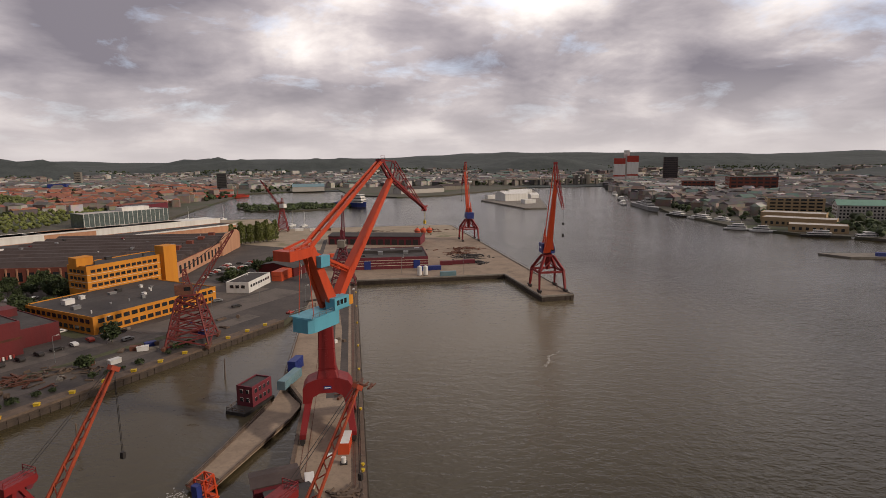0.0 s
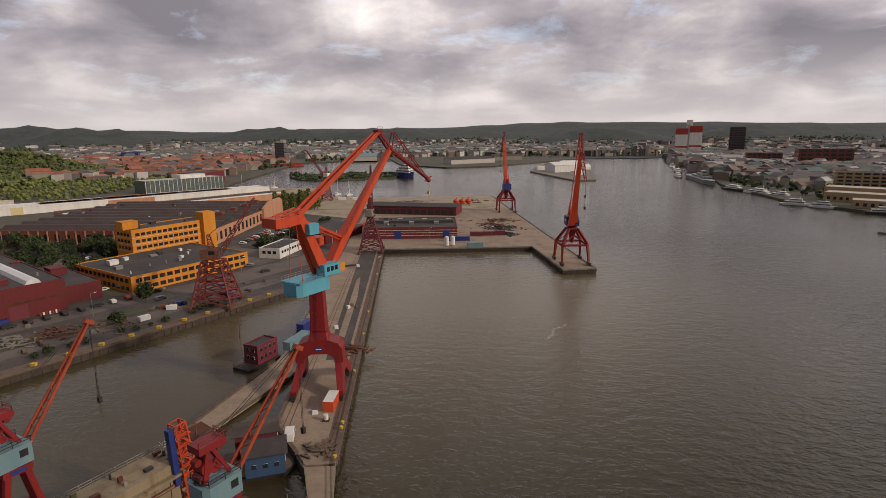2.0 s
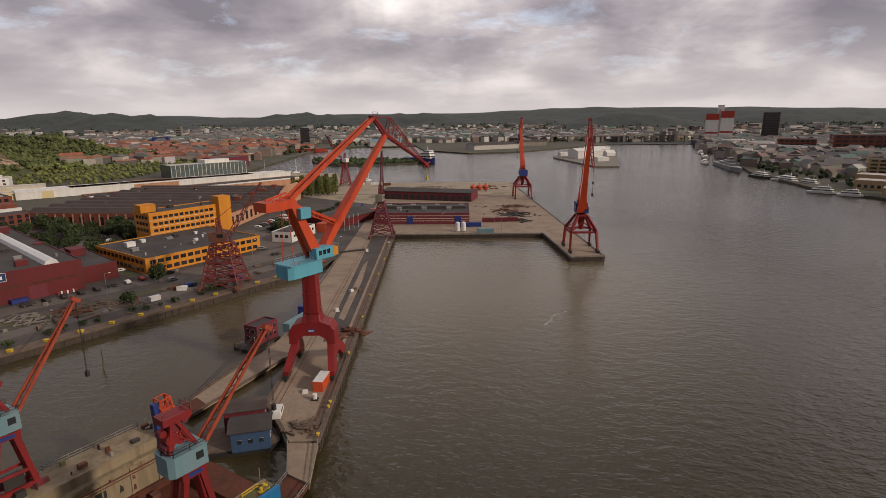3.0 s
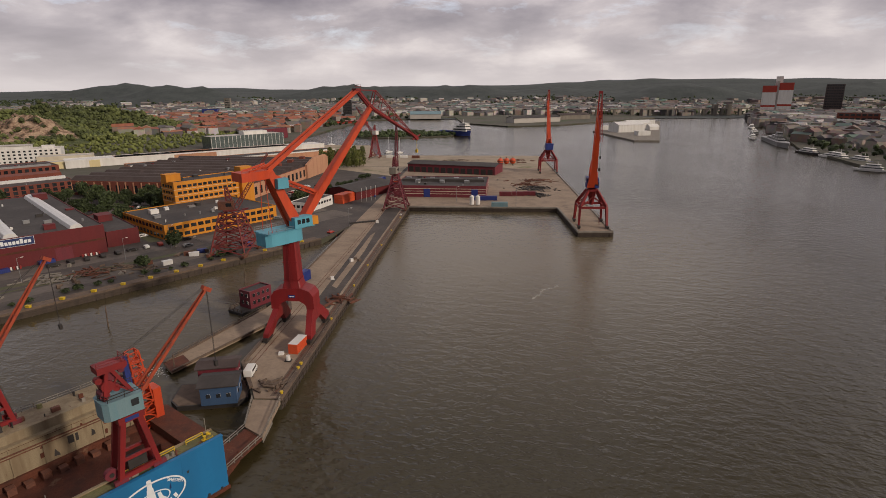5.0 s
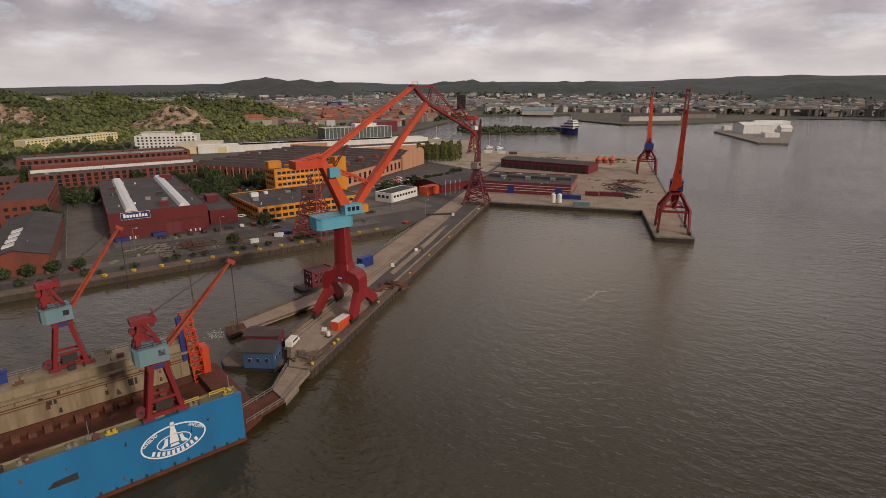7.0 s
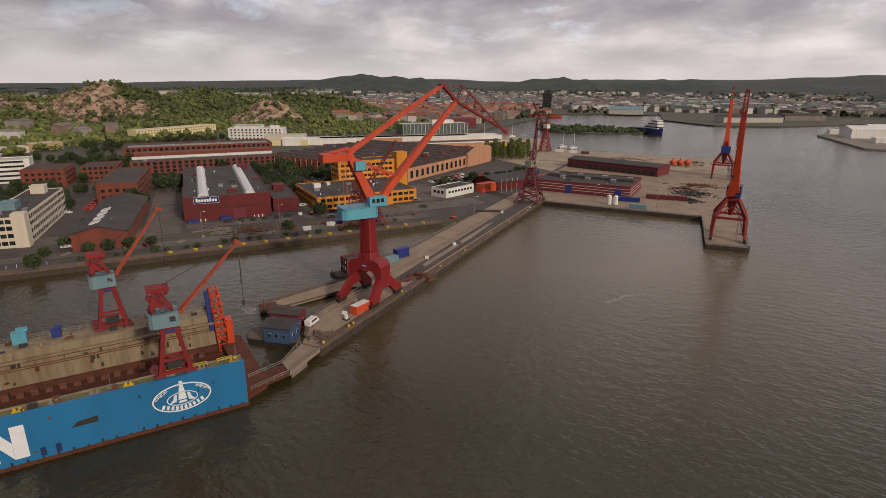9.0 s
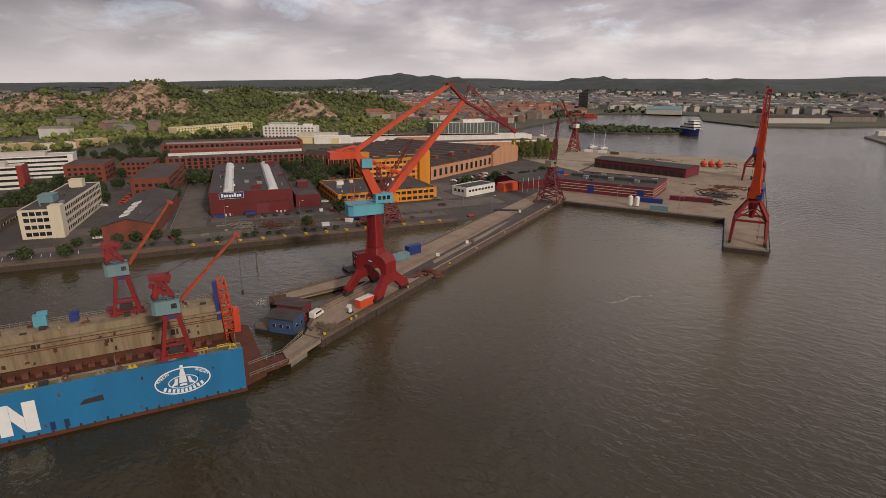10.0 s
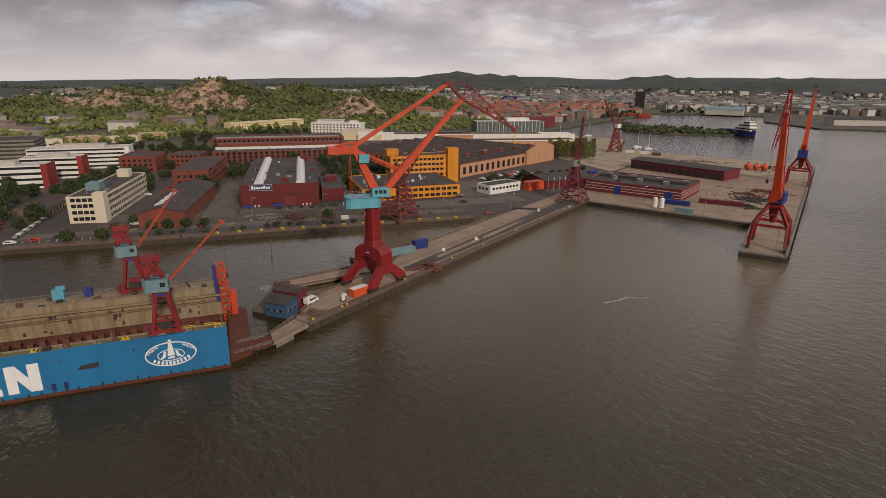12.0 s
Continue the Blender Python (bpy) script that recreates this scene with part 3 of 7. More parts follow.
    up("boom_walkway", rail(B(), [(9.4, -1.3, 37.4), (29.8, -0.9, 59.6)], 0.9), orange)
    bm = B()
    for sy in (-1, 1):
        beam(bm, (-5.5, sy * 1.1, 45.4), (12.0, sy * 0.9, 56.3), 0.55, 0.95)
        beam(bm, (12.0, sy * 0.9, 56.3), (25.9, sy * 0.6, 64.8), 0.5, 0.85)
    for k in range(9):
        p = Vector((-5.5, 0, 45.4)).lerp(Vector((25.9, 0, 64.8)), (k + 0.5) / 9)
        beam(bm, p + Vector((0, -1, 0)), p + Vector((0, 1, 0)), 0.3)
    up("tie_bar", bm, orange)
    bm = B()
    for sy in (-1, 1):
        beam(bm, (-4.5, sy * 0.7, 44.2), (9.6, sy * 0.7, 37.6), 0.32, 0.4)
    lattice(bm, (-4.0, 0, 43.6), (9.2, 0, 37.6), 1.2, 1.2, 7, 0.1)
    up("luffing_rack", bm, orange)
    bm = B()
    for sy in (-1, 1):
        tip, hip, spread, end = (25.9, sy * 0.6, 64.8), (31.0, sy * 0.75, 59.8), (32.8, sy * 0.5, 64.6), (49.4, sy * 0.35, 50.2)
        beam(bm, tip, hip, 0.42, 0.7)
        beam(bm, hip, end, 0.4, 0.7, 0.3, 0.45)
        beam(bm, tip, spread, 0.22)
        beam(bm, spread, end, 0.2)
        beam(bm, spread, hip, 0.22)
        for k in range(1, 6):
            a = Vector(hip).lerp(Vector(end), k / 6)
            b = Vector(spread).lerp(Vector(end), k / 6)
            a2 = Vector(hip).lerp(Vector(end), (k - 1) / 6)
            beam(bm, a, b, 0.14)
            beam(bm, a2, b, 0.12)
    for k in range(10):
        a = Vector((31.0, 0, 59.8)).lerp(Vector((49.4, 0, 50.2)), k / 10)
        beam(bm, a + Vector((0, -0.7, 0)), a + Vector((0, 0.7, 0)), 0.2)
    box(bm, 24.9, 26.8, -0.9, 0.9, 64.4, 65.2)
    beam(bm, (49.0, 0, 50.6), (50.6, 0, 49.2), 1.0, 0.9)
    beam(bm, (48.4, 0, 49.3), (51.8, 0, 50.6), 0.5, 0.3)
    up("jib", bm, M["crane_red"], "red lattice horn jib")
    up("jib_railing", rail(B(), [(24.9, -0.9, 65.2), (26.8, -0.9, 65.2)], 1.0), M["crane_red"])
    bm = B()
    for sy in (-0.15, 0.15):
        beam(bm, (50.2, sy, 49.2), (50.2, sy, 46.0), 0.06)
    box(bm, 49.9, 50.5, -0.35, 0.35, 45.0, 46.0)
    up("hook_block", bm, M["yellow"], "yellow hook block on two ropes")
    bm = B()
    for sy in (-2.2, 2.2):
        beam(bm, (-6.6, sy, 29.5), (-6.6, sy * 0.5, 44.0), 0.12)
    up("hoist_rope", bm, orange)
    return g


level_luffing_crane(-4.8, 133, 53.5, "tall orange and dark red harbour crane with light blue cabins")


def portal_crane(x, y, jib_yaw, label):
    """The slim jib cranes on the pier: four bent legs, blue house, steep boom with a drooping horn."""
    g = thing("portal_crane", label, "crane", pose(x, y, QZ), group="cranes on the pier")
    red, orange = M["crane_red"], M["crane_orange"]
    for sx in (-1, 1):
        for sy in (-1, 1):
            bm = B()
            beam(bm, (sx * 6.7, sy * 7.6, 0.8), (sx * 6.2, sy * 6.0, 10.4), 0.9, 0.9, 1.2, 1.2)
            beam(bm, (sx * 6.2, sy * 6.0, 10.4), (sx * 2.2, sy * 2.2, 17.4), 1.2, 1.2, 1.1, 1.1)
            part("leg", bm, red, g)
            bogie(g, "bogie", sx * 6.7, sy * 7.6, M["dark_steel"])
    for s in (-1, 1):
        part("portal_beam", beam(B(), (s * 6.3, -6.1, 9.8), (s * 6.3, 6.1, 9.8), 0.8, 1.0), red, g)
        part("portal_beam", beam(B(), (-6.3, s * 6.1, 9.8), (6.3, s * 6.1, 9.8), 0.8, 1.0), red, g)
        for k in (-1, 1):
            part("strut", beam(B(), (k * 6.0, s * 6.0, 10.0), (0, s * 3.6, 14.6), 0.35), red, g)
    bm = tube(B(), (0, 0, 10.2), (0, 0, 18.2), 0.9, 8, 2.4)
    part("slewing_column", bm, red, g)
    bm = box(B(), -2.6, 2.6, -2.6, 2.6, 17.0, 17.7)
    part("slewing_ring", bm, red, g)
    bm = ladder(B(), (3.4, -5.0, 1.0), (3.4, -2.8, 17.0))
    part("stair", bm, red, g)
    top = pose(0, 0, 0.6, 0, 0, jib_yaw)

    def up(name, bm, m, lab=""):
        ob = part(name, bm, m, g, lab)
        ob.matrix_basis = top
        return ob

    up("machine_house", box(B(), -6.5, 0.6, -2.9, 2.9, 17.8, 22.6), M["deep_blue"], "deep blue machinery house")
    cabin = up("driver_cabin", box(B(), 0.6, 2.8, 0.9, 2.9, 18.2, 21.2), M["deep_blue"])
    part("cabin_window", box(B(), 2.8, 2.84, 1.1, 2.7, 19.4, 20.9), M["glass"], cabin)
    up("house_sign", box(B(), -5.0, -2.0, -2.94, -2.9, 20.0, 20.7), M["ivory"])
    bm = B()
    for sy in (-1, 1):
        beam(bm, (1.4, sy * 1.7, 20.0), (0.2, sy * 1.5, 25.5), 0.8, 2.2, 0.7, 1.6)
        beam(bm, (-4.5, sy * 1.4, 22.6), (-1.4, sy * 1.0, 30.5), 0.5, 0.6)
        beam(bm, (0.2, sy * 1.5, 25.0), (-1.4, sy * 1.0, 30.5), 0.4, 0.5)
    box(bm, -2.6, 0.4, -1.6, 1.6, 24.2, 26.2)
    rail(bm, [(-2.8, -1.8, 26.2), (0.6, -1.8, 26.2)], 1.0)
    up("mast", bm, orange)
    bm = beam(B(), (1.6, 0, 18.4), (3.2, 0, 25.4), 5.4, 1.6, 3.0, 1.9)
    up("boom_foot", bm, orange)
    bm = beam(B(), (3.2, 0, 25.4), (12.6, 0, 55.0), 2.9, 1.9, 1.5, 1.0)
    up("boom", bm, orange)
    bm = B()
    for sy in (-1, 1):
        beam(bm, (-1.4, sy * 0.9, 30.2), (11.0, sy * 0.6, 62.4), 0.32, 0.5)
    up("tie_bar", bm, orange)
    bm = B()
    for sy in (-1, 1):
        beam(bm, (10.8, sy * 0.6, 62.8), (12.8, sy * 0.8, 54.8), 0.4, 0.7)
        beam(bm, (12.8, sy * 0.8, 54.8), (25.5, sy * 0.4, 42.2), 0.4, 0.6, 0.25, 0.4)
        beam(bm, (10.8, sy * 0.6, 62.8), (15.5, sy * 0.5, 58.0), 0.25)
        beam(bm, (15.5, sy * 0.5, 58.0), (25.5, sy * 0.4, 42.2), 0.22)
        for k in range(1, 6):
            a = Vector((12.8, sy * 0.8, 54.8)).lerp(Vector((25.5, sy * 0.4, 42.2)), k / 6)
            b = Vector((15.5, sy * 0.5, 58.0)).lerp(Vector((25.5, sy * 0.4, 42.2)), k / 6)
            beam(bm, a, b, 0.14)
    for k in range(8):
        a = Vector((12.8, 0, 54.8)).lerp(Vector((25.5, 0, 42.2)), k / 8)
        beam(bm, a + Vector((0, -0.8, 0)), a + Vector((0, 0.8, 0)), 0.25)
    box(bm, 10.0, 11.8, -0.8, 0.8, 62.2, 63.4)
    up("jib", bm, M["crane_red"], "dark red lattice horn jib")
    bm = B()
    beam(bm, (25.6, 0, 42.0), (25.6, 0, 31.0), 0.09)
    box(bm, 25.3, 25.9, -0.4, 0.4, 29.6, 31.0)
    box(bm, 25.35, 25.85, -0.35, 0.35, 35.0, 36.2)
    up("hook_block", bm, M["dark_steel"])
    return g


portal_crane(99.3, 265.5, -95, "dark red and orange portal crane with a blue house")
portal_crane(97.0, 448, 92, "dark red and orange portal crane with a blue house")


def lattice_crane(x, y, jib_yaw, spread, house_z, tip_s, tip_z, red, cab, label, z0=QZ, narrow=2.2, name="lattice_crane"):
    g = thing(name, label, "crane", pose(x, y, z0, 0, 0, 0))
    hz = house_z - z0
    for sx in (-1, 1):
        for sy in (-1, 1):
            bm = beam(B(), (sx * spread, sy * spread, 0.8), (sx * narrow * 0.7, sy * narrow * 0.7, hz), 0.5)
            part("leg", bm, red, g)
            bogie(g, "bogie", sx * spread, sy * spread, M["rust"])
    n = 5
    for side in range(4):
        turn = Matrix.Rotation(side * math.pi / 2, 3, "Z")

        def at(kk, s):
            w = spread + (narrow * 0.7 - spread) * kk / n
            return turn @ Vector((s * w, -w, 0.8 + (hz - 0.8) * kk / n))

        for k in range(n):
            part("brace", beam(B(), at(k, -1), at(k + 1, 1), 0.42), red, g)
            part("brace", beam(B(), at(k, 1), at(k + 1, -1), 0.42), red, g)
            part("cross_bar", beam(B(), at(k + 1, -1), at(k + 1, 1), 0.38), red, g)
    top = pose(0, 0, 0.6, 0, 0, jib_yaw)

    def up(nm, bm, m, lab=""):
        ob = part(nm, bm, m, g, lab)
        ob.matrix_basis = top
        return ob

    up("slewing_ring", box(B(), -2.6, 2.6, -2.4, 2.4, hz, hz + 0.6), red)
    bm = box(B(), -4.5, 1.5, -1.9, 1.9, hz + 0.6, hz + 4.2)
    cabin = up("machine_house", bm, cab)
    part("cabin_window", box(B(), -1.5, 0.8, -1.94, -1.9, hz + 2.0, hz + 3.4), M["glass"], cabin)
    bm = B()
    lattice(bm, (0, 0, hz + 0.6), (-1.0, 0, hz + 9.5), 3.0, 1.0, 5, 0.14)
    up("mast", bm, red)
    bm = B()
    lattice(bm, (2.2, 0, hz + 1.2), (tip_s, 0, tip_z - z0), 1.9, 0.6, 12, 0.13)
    up("jib", bm, red)
    bm = B()
    for sy in (-0.4, 0.4):
        beam(bm, (-1.0, sy, hz + 9.3), (tip_s, sy * 0.4, tip_z - z0), 0.12)
    up("stay_rope", bm, M["dark_steel"])
    return g


lattice_crane(-57, 209, 15, 7.4, 19.8, 16.5, 42.5, M["lattice_red"], M["rust"], "old rusty red lattice crane on a spread trestle", narrow=5.0)
lattice_crane(-3.2, 300.5, 80, 6.4, 21.5, 4.5, 49.0, M["shed_red"], M["concrete"], "old dark red lattice crane with a steep jib")
lattice_crane(-63, 545, 140, 5.0, 24.0, 27.0, 50.0, M["crane_red"], M["white"], "red lattice crane with a white house")


def a_frame_crane(x, y, z, base_yaw, jib_yaw, tip_s, tip_z, label):
    """A small dock crane: two-sided trestle legs, pale blue house, red winch mast, slim jib."""
    g = thing("dock_crane", label, "crane", pose(x, y, z, 0, 0, base_yaw), group="cranes on the floating dock")
    red = M["crane_red"]
    for sx in (-1, 1):
        for sy in (-1, 1):
            bm = beam(B(), (sx * 2.9, sy * 1.3, 0.6), (sx * 1.2, sy * 1.1, 10.0), 0.6, 0.75, 0.7, 0.85)
            part("leg", bm, red, g)
        for sy in (-1, 1):
            part("bogie", box(B(), sx * 2.9 - 1.0, sx * 2.9 + 1.0, sy * 1.3 - 0.3, sy * 1.3 + 0.3, 0, 0.8), M["shed_red"], g)
    for sy in (-1, 1):
        part("sill_beam", beam(B(), (-2.9, sy * 1.3, 0.9), (2.9, sy * 1.3, 0.9), 0.55, 0.7), red, g)
        part("brace", beam(B(), (-2.3, sy * 1.25, 3.6), (2.3, sy * 1.25, 3.6), 0.4, 0.45), red, g)
    part("ladder", ladder(B(), (3.2, 0, 0.8), (1.7, 0, 10.2)), M["dark_steel"], g)
    part("cable_reel", tube(B(), (-3.7, -0.4, 1.6), (-3.7, 0.4, 1.6), 0.95, 14), M["shed_red"], g)
    part("cable_reel_hub", tube(B(), (-3.7, -0.5, 1.6), (-3.7, 0.5, 1.6), 0.35, 10), M["dark_steel"], g)
    part("cross_beam", box(B(), -1.9, 1.9, -1.6, 1.6, 9.6, 10.6), red, g)
    part("winch", box(B(), -1.4, 1.4, -0.9, 0.9, 1.3, 2.9), M["dark_steel"], g)
    part("name_plate", box(B(), -1.0, 1.0, -1.66, -1.6, 9.8, 10.4), M["deep_blue"], g)
    top = pose(0, 0, 0, 0, 0, jib_yaw - base_yaw)

    def up(nm, bm, m, lab=""):
        ob = part(nm, bm, m, g, lab)
        ob.matrix_basis = top
        return ob

    bm = prism(B(), [(-3.5, -1.4), (-2.8, -2.0), (1.9, -2.0), (1.9, 2.0), (-2.8, 2.0), (-3.5, 1.4)], 10.9, 13.8)
    cabin = up("machine_house", bm, M["pale_blue"], "weathered pale blue machinery house")
    part("cabin_window", box(B(), 0.2, 1.3, -2.04, -2.0, 12.1, 13.2), M["glass"], cabin)
    part("cabin_window", box(B(), 1.9, 1.94, -1.2, 0.4, 12.1, 13.2), M["glass"], cabin)
    for sy in (-1, 1):
        up("mast_leg", beam(B(), (1.0, sy * 0.9, 14.0), (-1.6, sy * 0.8, 19.0), 0.4, 0.5), red)
        up("mast_leg", beam(B(), (-2.8, sy * 0.9, 14.0), (-1.8, sy * 0.8, 19.0), 0.4, 0.5), red)
    up("slewing_ring", tube(B(), (0, 0, 10.5), (0, 0, 10.95), 1.5, 14), M["dark_steel"])
    up("house_roof", prism(B(), [(-3.6, -1.5), (-2.9, -2.1), (2.0, -2.1), (2.0, 2.1), (-2.9, 2.1), (-3.6, 1.5)], 13.8, 13.92), M["pale_blue"])
    up("roof_railing", rail(B(), [(1.9, -1.9, 13.9), (-2.8, -1.9, 13.9), (-3.4, 0, 13.9), (-2.8, 1.9, 13.9), (1.9, 1.9, 13.9)], 0.9), M["dark_steel"])
    for k, (bx, bz, bw) in enumerate(((-2.6, 14.6, 0.7), (-0.9, 15.2, 0.55), (-1.3, 17.3, 0.8), (-3.0, 17.0, 0.5), (0.2, 17.6, 0.45))):
        up("winch_gear", tube(B(), (bx, -0.8 + 0.1 * k, bz), (bx, 0.9 - 0.15 * k, bz), bw, 10), M["crane_red"] if k % 2 else M["shed_red"])
    for sy in (-1, 1):
        up("mast_strut", beam(B(), (0.9, sy * 0.9, 14.0), (-2.3, sy * 0.85, 17.0), 0.22), red)
        up("mast_strut", beam(B(), (-2.7, sy * 0.9, 14.2), (-0.6, sy * 0.85, 17.0), 0.22), red)
    up("winch_drum", tube(B(), (-2.1, -1.0, 16.0), (-2.1, 1.0, 16.0), 0.9, 12), red)
    up("mast_railing", rail(B(), [(-3.2, -1.2, 19.2), (0.6, -1.2, 19.2), (0.6, 1.2, 19.2)], 0.8), red)
    up("sheave_block", tube(B(), (0.3, -0.9, 18.6), (0.3, 0.9, 18.6), 0.7, 12), red)
    bm = box(B(), -3.2, 0.6, -1.2, 1.2, 18.2, 19.2)
    up("winch_head", bm, M["crane_red"])
    bm = B()
    end = (tip_s, 0, tip_z - z)
    for sy in (-1, 1):
        beam(bm, (2.2, sy * 0.9, 13.2), (tip_s, sy * 0.25, tip_z - z), 0.25, 0.55, 0.2, 0.35)
    for k in range(14):
        a = Vector((2.2, 0, 13.2)).lerp(Vector(end), k / 14)
        w = 0.9 + (0.25 - 0.9) * k / 14
        b = Vector((2.2, 0, 13.2)).lerp(Vector(end), (k + 1) / 14)
        s = 1 if k % 2 else -1
        beam(bm, a + Vector((0, -w * s, 0)), b + Vector((0, w * s, 0)), 0.14)
    beam(bm, (tip_s - 0.6, 0, tip_z - z + 0.3), (tip_s + 0.6, 0, tip_z - z - 0.5), 0.9, 0.7)
    up("jib", bm, M["jib_orange"], "faded orange box jib")
    bm = B()
    for sy in (-0.25, 0.25):
        beam(bm, (-0.6, sy, 19.0), (tip_s - 0.5, sy, tip_z - z + 0.2), 0.06)
        beam(bm, (tip_s, sy * 0.5, tip_z - z), (tip_s, sy * 0.5, tip_z - z - 13), 0.05)
    up("stay_rope", bm, M["dark_steel"])
    up("hook_block", box(B(), tip_s - 0.25, tip_s + 0.25, -0.3, 0.3, tip_z - z - 14, tip_z - z - 13), M["dark_steel"])
    return g


# ---- floating dock ----
DOCK_YAW = 56.9
dock_m = pose(3.0, 71.2, 0, 0, 0, DOCK_YAW)  # local +x points to the gangway end, -y to the open river


def dock_at(x, y, z=0.0):
    return dock_m @ Vector((x, y, z))


DL, DW, DT = -175.0, 37.0, 10.7
dock = thing("floating_dock", "floating dock with bright blue hull and rusty red deck", "floating dock", dock_m)
part("pontoon", prism(B(), [(DL, -0.2), (0.2, -0.2), (0.2, DW + 0.2), (DL, DW + 0.2)], -3.0, 0.7), M["rust_deck"], dock, "rusty red pontoon deck")
part("apron", prism(B(), [(0.2, 2), (5.5, 5), (5.5, DW - 5), (0.2, DW - 2)], -1.0, 2.4), M["rust_deck"], dock)
part("hull_side", box(B(), DL, 0, 0, 0.5, 0.55, DT), M["dock_blue"], dock, "bright blue outer hull plating")
part("boot_stripe", box(B(), DL, 0.1, -0.06, 0, -1.0, 0.75), M["rust"], dock)
part("side_wall_deck", box(B(), DL, 0.0, 0.5, 3.3, DT - 0.7, DT - 0.25), M["mossy"], dock)
part("side_wall", box(B(), DL, -0.05, 3.3, 3.8, 0.7, DT), M["dock_cream"], dock)
part("far_wall", box(B(), DL, 0, DW - 6.8, DW, 0.7, DT), M["dock_cream"], dock, "rust-streaked cream inner wall")
part("far_ledge", box(B(), DL, 0.1, DW - 7.9, DW - 6.8, DT - 2.3, DT - 1.8), M["dock_cream"], dock)
part("far_ledge", box(B(), DL, 0.1, DW - 7.1, DW - 6.8, DT - 4.2, DT - 3.9), M["dock_cream"], dock)
# Rust-coloured strips under both ledges stand for the shadows the ledges cast.
part("wall_shelf", box(B(), DL, 0.12, DW - 7.2, DW - 6.8, DT - 2.75, DT - 2.3), M["rust_deck"], dock)
part("wall_shelf", box(B(), DL, 0.12, DW - 7.0, DW - 6.8, DT - 4.5, DT - 4.2), M["rust"], dock)
part("wall_pipe", tube(B(), (DL, DW - 7.1, 6.9), (0, DW - 7.1, 6.9), 0.14, 8), M["rust"], dock)
# Openings are thin plates on the wall; dark ones stand for the shade inside.
for k in range(14):
    part("wall_opening", box(B(), -8 - k * 10.6, -7.2 - k * 10.6, DW - 6.87, DW - 6.8, 3.0 + (k % 4) * 0.7, 4.0 + (k % 4) * 0.7), M["rust_deck"], dock)
for k in range(9):
    part("wall_opening", box(B(), -14 - k * 15, -12.2 - k * 15, DW - 6.86, DW - 6.8, 4.2 + (k % 3), 5.8 + (k % 3)), M["dark_steel"], dock)
for k in range(60):
    part("keel_block", box(B(), -6 - k * 2.7, -4.6 - k * 2.7, DW - 9.6, DW - 8.2, 0.7, 1.6 + 0.5 * (k % 2)), M["rust"], dock)
part("far_wall_base", box(B(), DL, 0.15, DW - 7.4, DW - 6.8, 0.7, 2.3), M["rust_deck"], dock)
for k in range(34):
    part("wall_stiffener", box(B(), -3 - k * 5, -2.75 - k * 5, DW - 7.0, DW - 6.8, 2.3, DT - 2.3), M["dock_cream"], dock)
for k in range(12):
    part("deck_fitting", box(B(), -6 - k * 9, -4.6 - k * 9, DW - 5.2, DW - 4.4, DT, DT + 0.5 + 0.3 * (k % 3)), M["rust"] if k % 2 else M["dark_steel"], dock)
part("dock_railing", rail(B(), [(DL, DW - 0.3, DT), (-0.3, DW - 0.3, DT)], 1.0, 0.05), M["concrete"], dock)
# Dark plate on the hull; its colour stands for the shade in the hole.
part("hull_hole", side_prism(B(), [(-32.2, 5.4), (-27.8, 5.4), (-27.8, 6.7), (-31.2, 6.4)], -0.03, 0.0), M["dark_steel"], dock)
for k in (-37.6, -35.2):
    part("hull_door", box(B(), k, k + 0.9, -0.04, 0.0, 1.2, 3.0), M["navy"], dock)
for k in range(70):
    part("fender", box(B(), -1.5 - k * 2.4, -1.1 - k * 2.4, -0.12, 0.0, 0.5, 1.1 + 0.2 * (k % 3)), M["dark_steel"], dock)


def text_part(word, size, m, parent, mat, name="lettering", bold=0.0, extrude=0.02):
    cu = bpy.data.curves.new(name, "FONT")
    cu.body, cu.size, cu.align_x, cu.align_y, cu.extrude, cu.offset = word, size, "CENTER", "CENTER", extrude, bold
    tmp = bpy.data.objects.new(name, cu)
    scene.collection.objects.link(tmp)
    me = bpy.data.meshes.new_from_object(tmp.evaluated_get(bpy.context.evaluated_depsgraph_get()))
    bpy.data.objects.remove(tmp)
    me.materials.clear()
    me.materials.append(mat)
    ob = new(name, me)
    ob.parent = parent
    ob.matrix_basis = m
    return ob


def ring_bars(rx, rz, w, n=56, y0=-0.05, y1=0.0):
    bm = B()
    for i in range(n):
        a, b = 2 * math.pi * i / n, 2 * math.pi * (i + 1) / n
        q = [(rx * math.cos(a), rz * math.sin(a)), (rx * math.cos(b), rz * math.sin(b)), ((rx - w) * math.cos(b), (rz - w) * math.sin(b)), ((rx - w) * math.cos(a), (rz - w) * math.sin(a))]
        side_prism(bm, q, y0, y1)
    return bm


def letter_bar(w, h, m, parent):
    ob = part("lettering_bar", box(B(), -w / 2, w / 2, -h / 2, h / 2, -0.02, 0.02), M["ivory"], parent)
    ob.matrix_basis = m
    return ob


EX, ES = -12.8, 0.8
emblem = ring_bars(7.0, 3.9, 0.34)
